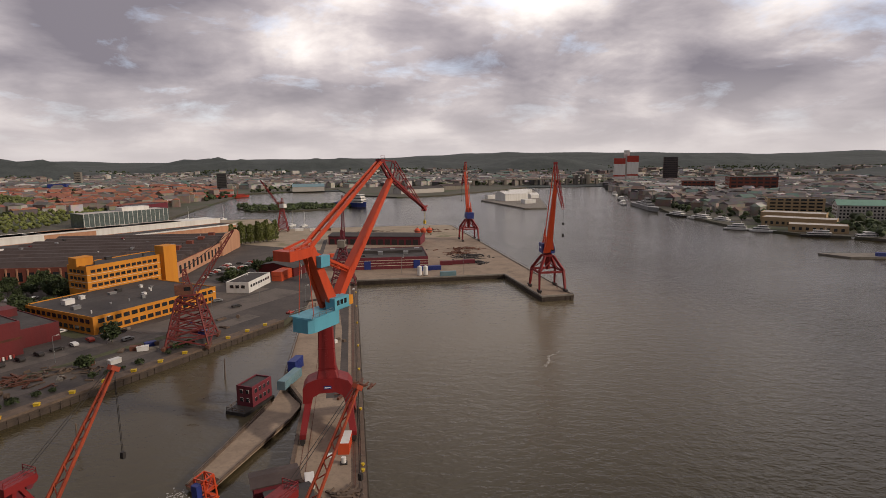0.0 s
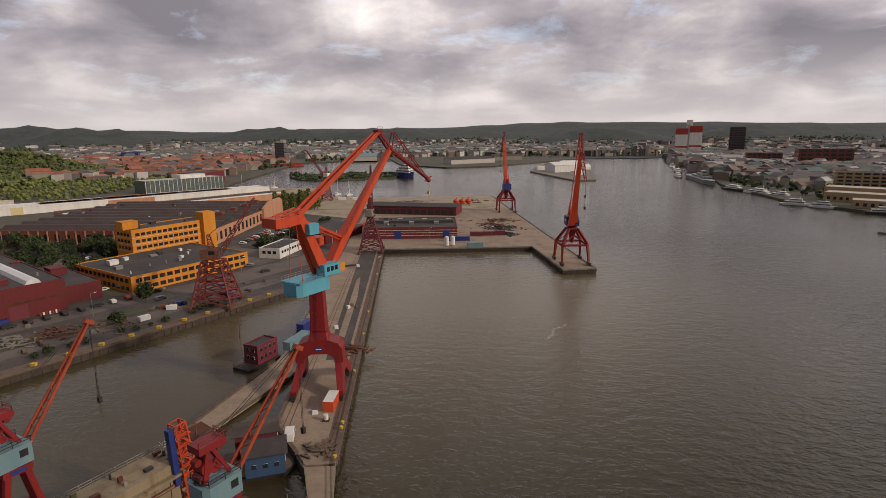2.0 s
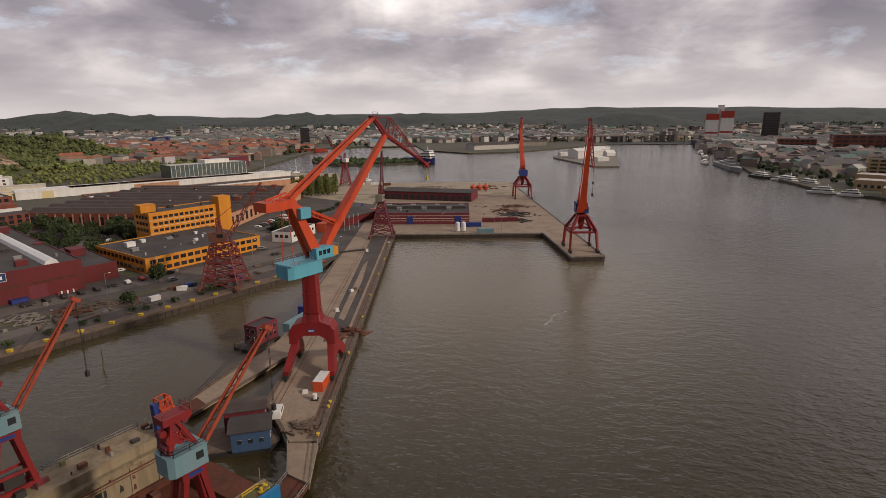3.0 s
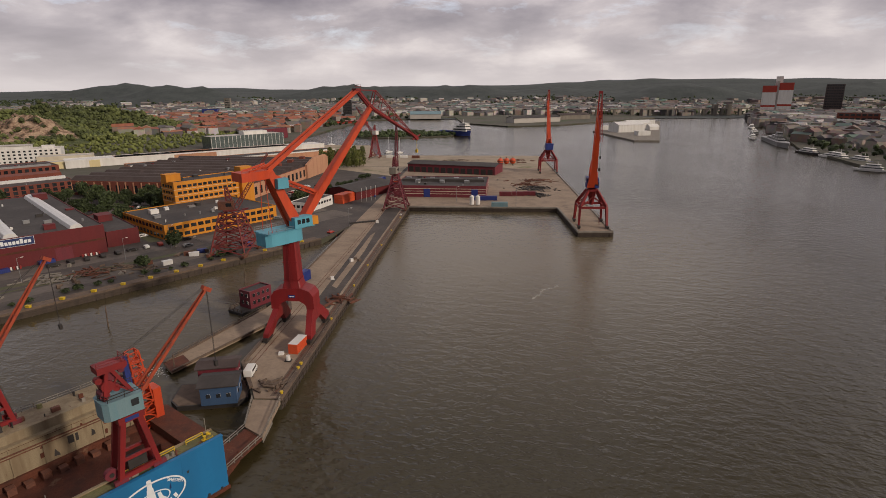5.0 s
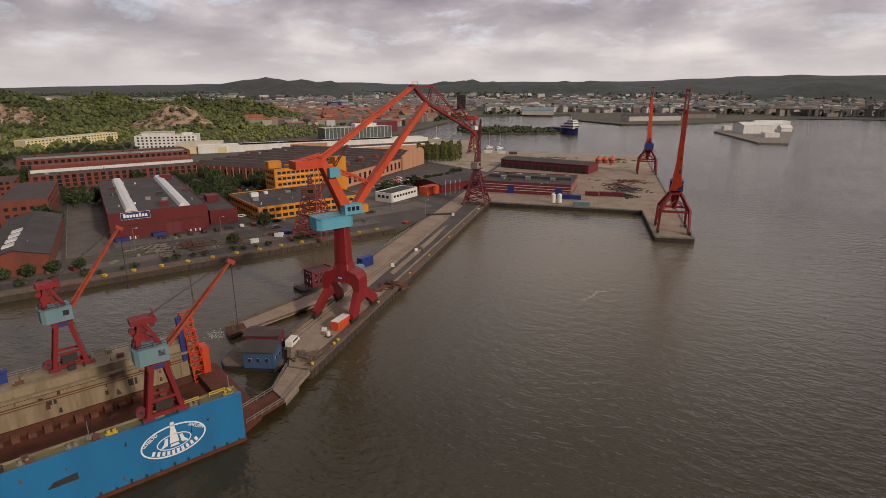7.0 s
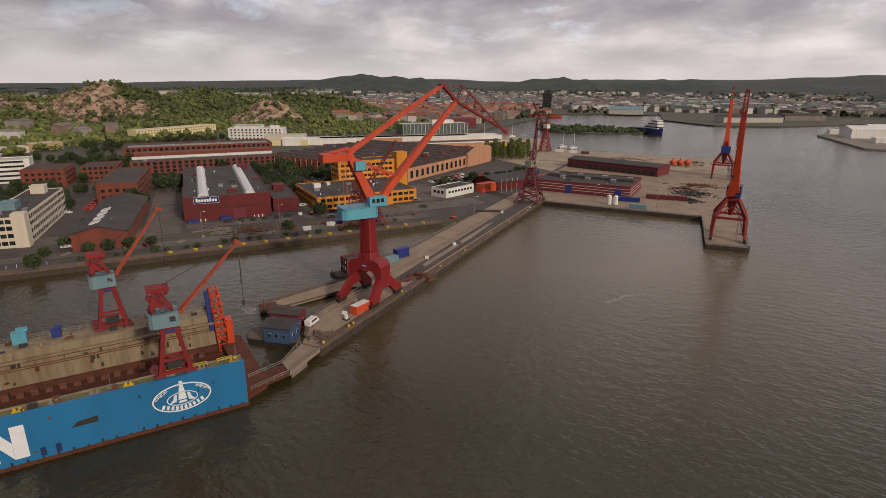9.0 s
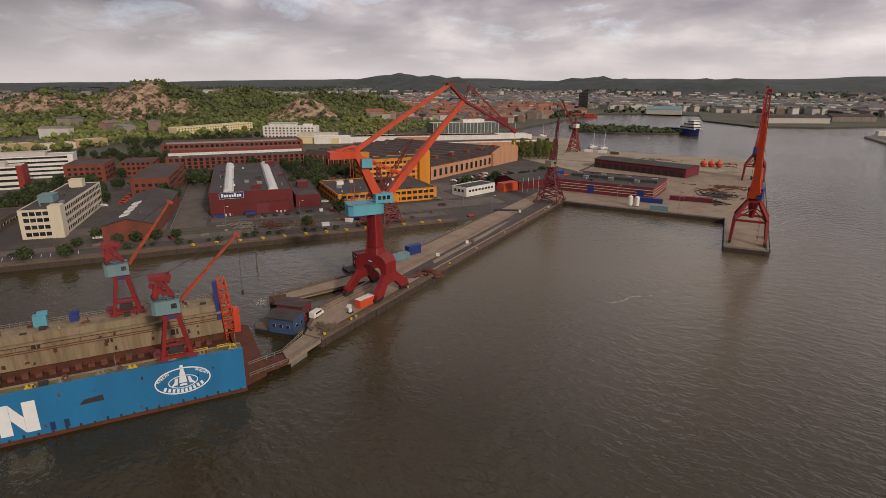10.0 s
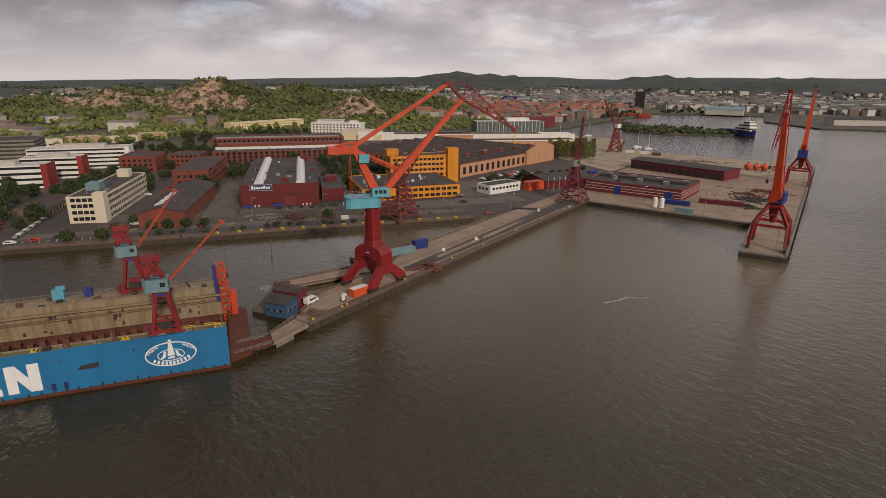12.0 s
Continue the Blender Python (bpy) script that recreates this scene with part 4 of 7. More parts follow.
for q in ([(-1.0, -0.6), (-0.6, 2.6), (0.6, 2.6), (1.0, -0.6)], [(-0.5, 2.6), (-0.4, 4.6), (0.4, 4.6), (0.5, 2.6)], [(-3.2, -1.4), (-1.5, -1.0), (-1.2, 0.9), (-1.9, 0.9), (-2.2, -0.3)], [(1.2, 0.9), (1.5, -1.0), (3.2, -1.4), (2.2, -0.3), (1.9, 0.9)], [(-1.0, -1.5), (-0.8, -0.9), (0.8, -0.9), (1.0, -1.5)]):
    side_prism(emblem, q, -0.05, 0.0)
mark = part("emblem", emblem, M["ivory"], dock, "white oval shipyard emblem")
mark.matrix_basis = pose(EX, 0, 6.0) @ Matrix.Scale(ES, 4)
inner = part("emblem_ring", ring_bars(3.7, 1.9, 0.22), M["ivory"], dock)
inner.matrix_basis = pose(EX, 0, 5.75) @ Matrix.Scale(ES, 4)
unmark = mark.matrix_basis.inverted()
for i in range(10):
    t = (i - 4.5) / 4.5
    letter_bar(0.5, 0.85, unmark @ pose(EX + 4.6 * ES * t, -0.03, 6.0 - (2.95 - 1.25 * t * t) * ES, 90, -24 * t, 0), mark)
for word, cx, lean in (("GÖTEBORG", -4.9, -1), ("SWEDEN", 4.9, 1)):
    for i, ch in enumerate(word):
        t = (i - (len(word) - 1) / 2) / ((len(word) - 1) / 2)
        text_part(ch, 0.8, unmark @ pose(EX + (cx + 1.3 * t) * ES, -0.03, 6.0 + (1.7 - lean * 0.85 * t) * ES, 90, lean * 30, 0), mark, M["ivory"], "letter", bold=0.01)
# the painted mark on the hull side: two slabs with a slanting one between, and a slab with three arms beside it
for q in ([(-45.6, 1.9), (-43.6, 1.9), (-43.6, 8.6), (-45.6, 8.6)], [(-41.4, 1.9), (-39.2, 1.9), (-39.2, 8.6), (-41.4, 8.6)], [(-43.57, 8.6), (-43.57, 5.2), (-41.43, 1.9), (-41.43, 5.3)],
          [(-52.6, 1.9), (-50.4, 1.9), (-50.4, 8.6), (-52.6, 8.6)], [(-50.37, 6.9), (-46.6, 6.9), (-46.6, 8.6), (-50.37, 8.6)], [(-50.37, 4.5), (-47.0, 4.5), (-47.0, 6.0), (-50.37, 6.0)], [(-50.37, 1.9), (-46.6, 1.9), (-46.6, 3.6), (-50.37, 3.6)]):
    part("painted_slab", side_prism(B(), q, -0.03, 0.0), M["ivory"], dock)
# gear along the dock's side walls
for k in range(26):
    x = -3 - k * 6.3 + random.uniform(-1, 1)
    bm = B()
    tube(bm, (x, 1.6, DT - 0.25), (x, 1.6, DT + 0.55), 0.28, 8)
    tube(bm, (x + 0.9, 1.6, DT - 0.25), (x + 0.9, 1.6, DT + 0.55), 0.28, 8)
    box(bm, x - 0.5, x + 1.4, 1.2, 2.0, DT - 0.25, DT - 0.05)
    part("bollard", bm, M["yellow"] if k % 3 == 0 else M["concrete"], dock)
for k in range(3):
    b = rail(B(), [(-2 - k * 5, 2.8, DT - 0.25), (-5 - k * 5, 2.8, DT - 0.25)], 0.9, 0.06)
    part("deck_rail", b, M["yellow"], dock)
for x, y in ((-50.5, 2.0),):
    bm = box(B(), x - 2.2, x + 2.2, y - 1.1, y + 1.1, DT - 0.25, DT + 1.8)
    ob = part("deck_box", bm, M["deep_blue"])
    ob.matrix_basis = dock_m
    tagged(ob, "blue steel tool container on the dock wall", "container")
for x, s in ((-42, 1.0), (-35, 0.7)):
    bm = box(B(), x - 1.4 * s, x + 1.4 * s, DW - 2.6, DW - 0.8, DT, DT + 2.8 * s)
    box(bm, x - 0.4, x + 1.8 * s, DW - 2.3, DW - 1.2, DT + 2.8 * s, DT + 3.6 * s)
    ob = part("deck_winch", bm, M["cab_blue"] if s == 1 else M["deep_blue"])
    ob.matrix_basis = dock_m
    tagged(ob, "blue mooring winch on the rusty dock wall", "winch")

rd = random.Random(41)
for k in range(46):
    x = -0.8 - rd.random() ** 1.6 * 95
    y = rd.uniform(0.9, 3.0) if k % 2 else rd.uniform(DW - 6.2, DW - 0.8)
    z = DT - 0.25 if k % 2 else DT
    w, h = rd.uniform(0.25, 0.8), rd.uniform(0.25, 0.9)
    if k % 3 == 0:
        part("deck_valve", tube(B(), (x, y, z), (x, y, z + h + 0.3), w * 0.35, 7), rd.choice([M["yellow"], M["rust"], M["dark_steel"]]), dock)
    else:
        part("deck_gear", box(B(), x - w, x + w, y - w * 0.5, y + w * 0.5, z, z + h), rd.choice([M["rust"], M["mossy"], M["dark_steel"], M["concrete"], M["rust_deck"]]), dock)
for k in range(5):
    part("lamp_standard", tube(B(), (-1.0 - k * 24, 3.5, DT), (-1.0 - k * 24, 3.5, DT + 2.6), 0.07, 6), M["concrete"], dock)
for k in range(26):
    x = -2 - rd.random() * 90
    z0 = rd.uniform(1.2, 8.5)
    part("hull_scar", side_prism(B(), [(x, z0), (x + rd.uniform(0.15, 0.5), z0 + rd.uniform(-0.1, 0.1)), (x + rd.uniform(0.1, 0.4), z0 + rd.uniform(0.2, 1.3)), (x - 0.05, z0 + rd.uniform(0.2, 0.9))], -0.02, 0.0), rd.choice([M["dark_steel"], M["rust"], M["navy"]]), dock)
part("hull_top_rail", box(B(), DL, 0.05, -0.1, 0.6, DT, DT + 0.16), M["dock_blue"], dock)
for k in range(11):
    part("hull_seam", box(B(), -7.5 - k * 9.4, -7.42 - k * 9.4, -0.025, 0.0, 0.8, DT), M["dock_blue"], dock)
for k in range(30):
    x, w = -4 - rd.random() * 120, rd.uniform(0.3, 1.4)
    z0 = rd.uniform(2.6, 8.0)
    part("rust_patch", side_prism(B(), [(x, z0), (x + w, z0 + rd.uniform(-0.2, 0.2)), (x + w * 0.9, z0 + rd.uniform(0.3, 1.2)), (x + w * 0.3, z0 + rd.uniform(0.4, 1.5))], DW - 6.83, DW - 6.8), rd.choice([M["rust"], M["rust_deck"], M["dark_steel"]]), dock)
for x in (-5.5, -3.4, -20.0, -37.0):
    part("deck_shack", box(B(), x - 1.1, x + 1.1, 20 + x * 0.2, 22 + x * 0.2, 0.7, 2.2), M["rust_deck"], dock)
p = dock_at(-13.2, 2.3)
a_frame_crane(p.x, p.y, DT, DOCK_YAW, math.degrees(math.atan2(73.4 - p.y, 2.4 - p.x)), math.hypot(73.4 - p.y, 2.4 - p.x), 36.9, "red dock crane with pale blue house and orange jib")
p = dock_at(-23.3, DW - 2.6)
a_frame_crane(p.x, p.y, DT, DOCK_YAW, math.degrees(math.atan2(82.2 - p.y, -32.0 - p.x)), math.hypot(82.2 - p.y, -32.0 - p.x), 38.8, "red dock crane with pale blue house and orange jib")

# orange access tower and folded blue stair by the far wall's end
tower = thing("access_tower", "orange steel lattice access tower at the dock end", "tower", dock_m @ pose(0.8, 30.0, 0))
bm = lattice(B(), (0, 0, 0.7), (-1.4, 0, 18.0), 2.8, 2.0, 9, 0.13, side=(0, 1, 0))
part("frame", bm, M["crane_orange"], tower)
for k in range(8):
    part("landing", box(B(), -1.2 - 0.12 * k, 1.2 - 0.12 * k, -1.1, 1.1, 1.6 + k * 2, 1.75 + k * 2), M["crane_orange"], tower)
part("cladding", box(B(), 0.8, 2.4, -1.6, 1.6, 0.7, 9.0), M["crane_orange"], tower)
stair = tagged(part("folded_stair", beam(B(), (-2.6, 0, 6.6), (-3.0, 0, 17.4), 1.2, 1.0), M["deep_blue"]), "blue folded gangway stair against the tower", "stair")
stair.matrix_basis = dock_m @ pose(0.8, 30.0, 0)


# ---- buildings ----
def window_mesh(w, h, frame_mat, glass_mat, bars=1):
    """A framed window in one piece: casing, glazing bars and set-back panes."""
    bm = B()
    t = min(w, h) * 0.09
    n = bars + 1
    lo = [bm.verts.new((-w / 2 + w * k / n, -0.08, 0)) for k in range(n + 1)]
    hi = [bm.verts.new((-w / 2 + w * k / n, -0.08, h)) for k in range(n + 1)]
    blo = [bm.verts.new((-w / 2 + w * k / n, 0.05, 0)) for k in range(n + 1)]
    bhi = [bm.verts.new((-w / 2 + w * k / n, 0.05, h)) for k in range(n + 1)]
    panes = [bm.faces.new((lo[k], lo[k + 1], hi[k + 1], hi[k])) for k in range(n)]
    for k in range(n):
        bm.faces.new((blo[k], blo[k + 1], lo[k + 1], lo[k]))
        bm.faces.new((hi[k], hi[k + 1], bhi[k + 1], bhi[k]))
    bm.faces.new((lo[0], hi[0], bhi[0], blo[0]))
    bm.faces.new((lo[n], blo[n], bhi[n], hi[n]))
    bmesh.ops.inset_individual(bm, faces=panes, thickness=t, depth=-0.06)
    for f in panes:
        f.material_index = 1
    return mesh_of("window", bm, [frame_mat, glass_mat])


SIDES = {"S": (0, -1, 0), "E": (1, 0, 90), "N": (0, 1, 180), "W": (-1, 0, -90)}


def put_windows(g, mesh, L, W, side, n, zs, inset=1.5, skip=()):
    sx, sy, yaw = SIDES[side]
    run = L if side in "SN" else W
    for i in range(n):
        u = -run / 2 + inset + (run - 2 * inset) * (i + 0.5) / n
        for z in zs:
            if (i, z) in skip or i in skip:
                continue
            if side == "S":
                x, y = u, -W / 2 - 0.01
            elif side == "N":
                x, y = -u, W / 2 + 0.01
            elif side == "E":
                x, y = L / 2 + 0.01, u
            else:
                x, y = -L / 2 - 0.01, -u
            piece("window", mesh, g, pose(x, y, z, 0, 0, yaw))


def house(name, label, x, y, yaw, L, W, H, wall, roof, kind="flat", rise=2.0, z0=QZ, category="building", group="", parapet=0.5):
    """Walls with thickness at the parapet and a roof of its own. Local x runs along the length."""
    g = thing(name, label, category, pose(x, y, z0, 0, 0, yaw), group=group)
    bm = B()
    if kind == "flat":
        box(bm, -L / 2, L / 2, -W / 2, W / 2, -0.4, H - parapet)
        for a in ((-L / 2, L / 2, -W / 2, -W / 2 + 0.35), (-L / 2, L / 2, W / 2 - 0.35, W / 2), (-L / 2, -L / 2 + 0.35, -W / 2 + 0.35, W / 2 - 0.35), (L / 2 - 0.35, L / 2, -W / 2 + 0.35, W / 2 - 0.35)):
            box(bm, *a, H - parapet, H)
        part("wall", bm, wall, g)
        part("roof", box(B(), -L / 2 + 0.36, L / 2 - 0.36, -W / 2 + 0.36, W / 2 - 0.36, H - parapet + 0.01, H - parapet + 0.15), roof, g)
    elif kind == "gable":
        pts = [(-W / 2, -0.4), (W / 2, -0.4), (W / 2, H), (0, H + rise), (-W / 2, H)]
        a = [bm.verts.new((-L / 2, p, z)) for p, z in pts]
        b = [bm.verts.new((L / 2, p, z)) for p, z in pts]
        bm.faces.new(a)
        bm.faces.new(b[::-1])
        for i in range(5):
            j = (i + 1) % 5
            bm.faces.new((a[i], b[i], b[j], a[j]))
        part("wall", bm, wall, g)
        for s in (-1, 1):
            bm = B()
            e, t = 0.6, 0.25
            k = rise / (W / 2)
            q = [(0, H + rise + 0.02), (s * (W / 2 + e), H - e * k + 0.02), (s * (W / 2 + e), H - e * k + t), (0, H + rise + t)]
            a = [bm.verts.new((-L / 2 - e, p, z)) for p, z in q]
            b = [bm.verts.new((L / 2 + e, p, z)) for p, z in q]
            bm.faces.new(a)
            bm.faces.new(b[::-1])
            for i in range(4):
                j = (i + 1) % 4
                bm.faces.new((a[i], b[i], b[j], a[j]))
            part("roof_slope", bm, roof, g)
    return g


def bands(g, L, W, zs, h, mat, name="band", proud=0.05):
    """Level strips that run round a building."""
    for z in zs:
        bm = box(B(), -L / 2 - proud, L / 2 + proud, -W / 2 - proud, W / 2 + proud, z, z + h)
        part(name, bm, mat, g)


def roof_box(g, x, y, z, l, w, h, mat, name="roof_hut"):
    bm = box(B(), x - l / 2, x + l / 2, y - w / 2, y + w / 2, z, z + h)
    box(bm, x - l / 2 - 0.15, x + l / 2 + 0.15, y - w / 2 - 0.15, y + w / 2 + 0.15, z + h, z + h + 0.15)
    return part(name, bm, mat, g)


# ochre works office: a wide low block and a five-storey block with a tower behind it
low = house("office_block", "ochre yellow two-storey office block with a flat grey roof", -99.1, 263.1, 54.2, 58.5, 47, 7.2, M["ochre"], M["grey_roof"])
wm = window_mesh(2.6, 1.7, M["ochre"], M["glass"], 2)
put_windows(low, wm, 58.5, 47, "S", 16, (1.0, 4.3))
put_windows(low, wm, 58.5, 47, "W", 12, (1.0, 4.3))
put_windows(low, wm, 58.5, 47, "E", 10, (1.0, 4.3))
for x, y, l, w, h in ((-20, 8, 4, 3, 2), (-12, 12, 2, 2, 1.4), (5, -6, 1.5, 1.5, 1), (14, 9, 1.2, 1.2, 1.2)):
    roof_box(low, x, y, 6.8, l, w, h, M["white"], "roof_unit")
tall = house("office_tower", "ochre yellow five-storey office with a stair tower", -113.5, 299.6, 54.2, 44, 15, 18.2, M["ochre"], M["grey_roof"])
wm = window_mesh(2.2, 1.5, M["ochre"], M["glass"], 2)
put_windows(tall, wm, 44, 15, "S", 14, (1.2, 4.6, 8.0, 11.4, 14.8), skip=(12, 13))
put_windows(tall, wm, 44, 15, "W", 4, (8.0, 11.4, 14.8))
put_windows(tall, wm, 44, 15, "E", 4, (1.2, 4.6, 8.0, 11.4, 14.8))
part("stair_tower", box(B(), 16.5, 24.0, -10.5, -3.5, -0.4, 22.5), M["ochre"], tall)
roof_box(tall, -19, 1, 17.7, 8, 6, 4.0, M["ochre"])
bands(tall, 44, 15, (3.7, 7.1, 10.5, 13.9), 0.18, M["cream"])

# brick engine hall with a saw-tooth roof
hall = house("engine_hall", "long red brick engine hall with a dark felt roof", -157, 395, 85, 128, 130, 9.5, M["brick"], M["brown_roof"], parapet=0.3)
wm = window_mesh(3.2, 5.0, M["brick"], M["glass"], 3)
put_windows(hall, wm, 128, 130, "S", 18, (2.0,))
put_windows(hall, wm, 128, 130, "W", 20, (2.0,))
for k in range(23):
    part("pilaster", box(B(), -64.35, -64.02, -63.5 + k * 5.72, -62.7 + k * 5.72, 0, 9.0), M["brick_warm"], hall)
# Paler panel over the red east wall; the warm sun is in its colour.
part("east_wall", box(B(), -63.9, 20, -65.04, -65.0, -0.3, 9.2), M["brick_warm"], hall, "pale salmon brick facing wall coloured as sunlit")
gable = part("gable_end", side_prism(B(), [(20, -0.4), (64, -0.4), (64, 12.0), (58, 14.5), (34, 14.5), (20, 10.5)], -66.6, -65.0), M["brick_warm"], hall, "pale orange brick gable wall")
for k in range(9):
    bm = B()
    x = -57 + k * 14.2
    side_prism(bm, [(x - 5.6, 9.3), (x + 5.6, 9.3), (x + 1.2, 11.9), (x - 1.2, 11.9)], -64, 64)
    part("roof_ridge", bm, M["brown_roof"], hall)
for k in range(5):
    part("roof_vent", box(B(), -40 + k * 22, -36 + k * 22, -52, -48, 10, 13.4), M["brick"], hall)

# red works hall with a blue sign
works = house("works_hall", "dark red works hall with two long white skylights", -165.5, 226.5, 49, 41, 105, 12.0, M["red_paint"], M["grey_roof"])
for x in (-11, 11):
    bm = B()
    pts = [(x - 2.6, 11.6), (x + 2.6, 11.6), (x + 1.8, 13.0), (x, 13.5), (x - 1.8, 13.0)]
    side_prism(bm, pts, -51, 48)
    part("skylight", bm, M["skylight"], works, "long white barrel skylight")
sign = part("sign", box(B(), -15.5, -4.0, -52.62, -52.5, 8.6, 11.6), M["navy"], works, "navy blue company sign")
part("sign_frame", box(B(), -15.62, -3.88, -52.56, -52.5, 8.48, 11.72), M["ivory"], works)
for k in range(8):
    bar_h = 1.75 if k in (0, 5) else 1.25
    part("lettering_bar", box(B(), -14.6 + k * 1.23, -13.65 + k * 1.23, -52.66, -52.62, 9.35, 9.35 + bar_h), M["ivory"], sign)
part("door", box(B(), 2, 8, -52.6, -52.5, 0, 5), M["shed_red"], works)
part("stripe", box(B(), -20.5, 20.5, -52.58, -52.5, 5.6, 6.4), M["rust_deck"], works)
for x, w in ((-14, 9), (14, 7)):
    for k in range(int(w)):
        part("barrier_stripe", box(B(), x - w / 2 + k, x - w / 2 + k + 0.55, -54.7, -54.5, 0, 1.3), M["white"] if k % 2 else M["sign_red"], works)
roof_box(works, 14, 38, 11.6, 6, 5, 3, M["red_paint"])
roof_box(works, 3, -44, 11.6, 4, 3, 2, M["red_paint"])
annex = house("works_annex", "lower dark red annex with a flat roof beside the works hall", -129.5, 233.5, 49, 13, 46, 7.0, M["red_paint"], M["grey_roof"])
roof_box(annex, 0, 6, 6.6, 6, 8, 3, M["red_paint"])

# small white house, dark shed, container office
wh = house("quay_house", "white single-storey quay house with a flat grey roof", -52.5, 301, 74, 26, 12, 5.6, M["white"], M["grey_roof"])
put_windows(wh, window_mesh(2.0, 1.3, M["white"], M["glass"], 1), 26, 12, "S", 8, (2.6,))
put_windows(wh, window_mesh(2.0, 1.6, M["white"], M["glass"], 1), 26, 12, "W", 3, (2.4,))
dark = house("dark_shed", "low dark red shed with a wide dark roof", -34, 348, 62, 40, 26, 5.0, M["red_paint"], M["grey_roof"], "gable", 2.4)
cont = thing("container_office", "orange-red stacked container office", "container", pose(-37, 322, QZ, 0, 0, 70))
for k in range(6):
    for z in (0, 2.7):
        bm = box(B(), -9 + k * 3, -6.1 + k * 3, -3, 3, z, z + 2.6)
        part("container", bm, M["orange_box"], cont)

# long red sheds on the north quay
shed = house("long_shed", "long dark red shed with white bands and a flat grey roof", 19.5, 356, -2.5, 58, 40, 7.3, M["shed_red"], M["grey_roof"])
bands(shed, 58, 40, (2.0, 3.6, 5.2), 0.28, M["cream"])
for x in (-8.0, 22.0):
    part("door", box(B(), x - 2, x + 2, -20.2, -20.05, 0, 5.2), M["deep_blue"], shed, "blue sliding door")
for k in range(7):
    roof_box(shed, -24 + k * 8, 6 * (-1) ** k, 6.9, 3, 3, 1.6, M["grey_steel"], "roof_vent")
part("ridge_light", box(B(), -27, 27, -2, 2, 6.9, 8.6), M["grey_roof"], shed)
shed2 = house("open_shed", "long dark red shed with an open ground floor and grey roof", 22, 450, -16, 74, 24, 6.6, M["shed_red"], M["grey_roof"], "gable", 1.4)
# Open bays are dark panels on the wall; their colour stands for shade inside.
for k in range(13):
    part("bay_opening", box(B(), -36 + k * 5.6, -32 + k * 5.6, -12.1, -11.9, 0.2, 4.4), M["dark_steel"], shed2)

# buildings on the yard's west side
office = house("cream_office", "cream rendered four-storey office with rows of windows", -192.6, 136, 137.3, 70, 15.5, 12.8, M["cream"], M["grey_roof"])
wm = window_mesh(2.1, 1.7, M["white"], M["glass"], 2)
put_windows(office, wm, 70, 15.5, "S", 24, (1.2, 4.3, 7.4, 10.2))
put_windows(office, wm, 70, 15.5, "W", 5, (1.2, 4.3, 7.4, 10.2))
put_windows(office, wm, 70, 15.5, "E", 5, (1.2, 4.3, 7.4, 10.2))
roof_box(office, -14, 2, 12.3, 8, 6, 3.4, M["pale_blue"])
part('stair_bay', box(B(), -35.6, -30, -8.4, -3.6, -0.3, 14.2), M['cream'], office)
roof_box(office, 24, 0, 12.3, 6, 6, 4, M["cream"])
ls = house("low_store", "low grey-brown store with a flat roof by the office", -210, 112, 137, 36, 14, 5.0, M["timber"], M["brown_roof"])
put_windows(ls, window_mesh(1.6, 1.2, M["white"], M["glass"], 1), 36, 14, "S", 9, (1.6,))
skl = house("brick_workshop", "low orange-red brick workshop with three roof lights", -158.8, 154.7, 136.5, 75, 20, 7.0, M["brick"], M["grey_roof"], "gable", 2.6)
for k in range(4):
    bm = box(B(), -30 + k * 8.5, -25.4 + k * 8.5, 0.8, 4.6, 0.0, 0.5)
    ob = part("roof_light", bm, M["skylight"], skl, "white roof light")
    ob.matrix_basis = pose(0, 0, 9.85, -14.6, 0, 0)
bC = house("brick_works", "four-storey red brick works building with a flat roof", -222, 207, 136, 62, 20, 13.0, M["brick"], M["brown_roof"])
put_windows(bC, window_mesh(1.8, 1.6, M["brick"], M["glass"], 1), 62, 20, "S", 16, (1.4, 4.8, 8.2, 11.0))
put_windows(bC, window_mesh(1.8, 1.6, M["brick"], M["glass"], 1), 62, 20, "W", 5, (1.4, 4.8, 8.2))
for nm, x, y, yaw, L, W, H in (("a", -302, 210, 136, 28, 24, 12), ("b", -296, 242, 136, 26, 22, 10)):
    h = house("brick_block", "plain red brick works block with a flat roof", x, y, yaw, L, W, H, M["brick"], M["brown_roof"])
    put_windows(h, window_mesh(1.8, 1.6, M["brick"], M["glass"], 1), L, W, "S", 7, (1.4, 4.8, 8.0))
    put_windows(h, window_mesh(1.8, 1.6, M["brick"], M["glass"], 1), L, W, "W", 6, (1.4, 4.8, 8.0))
lb = house("brick_range", "long three-storey red brick range with a light ridge", -272, 311, 51.5, 104, 42, 9.5, M["brick"], M["brown_roof"])
put_windows(lb, window_mesh(2.4, 2.2, M["brick"], M["glass"], 1), 104, 42, "S", 24, (1.2, 4.0, 6.8))
part("ridge_light", box(B(), -51, 51, -3, -0.6, 9.0, 11.0), M["skylight"], lb)
part("upper_hall", box(B(), -50, 51, 6, 20.8, 9.0, 12.5), M["brick"], lb)
lb2 = house("brick_range", "tall red brick range with a pale roof edge", -321, 350, 51.5, 118, 36, 13.5, M["brick"], M["brown_roof"])
put_windows(lb2, window_mesh(2.4, 2.2, M["brick"], M["glass"], 1), 118, 36, "S", 28, (7.0, 10.0))
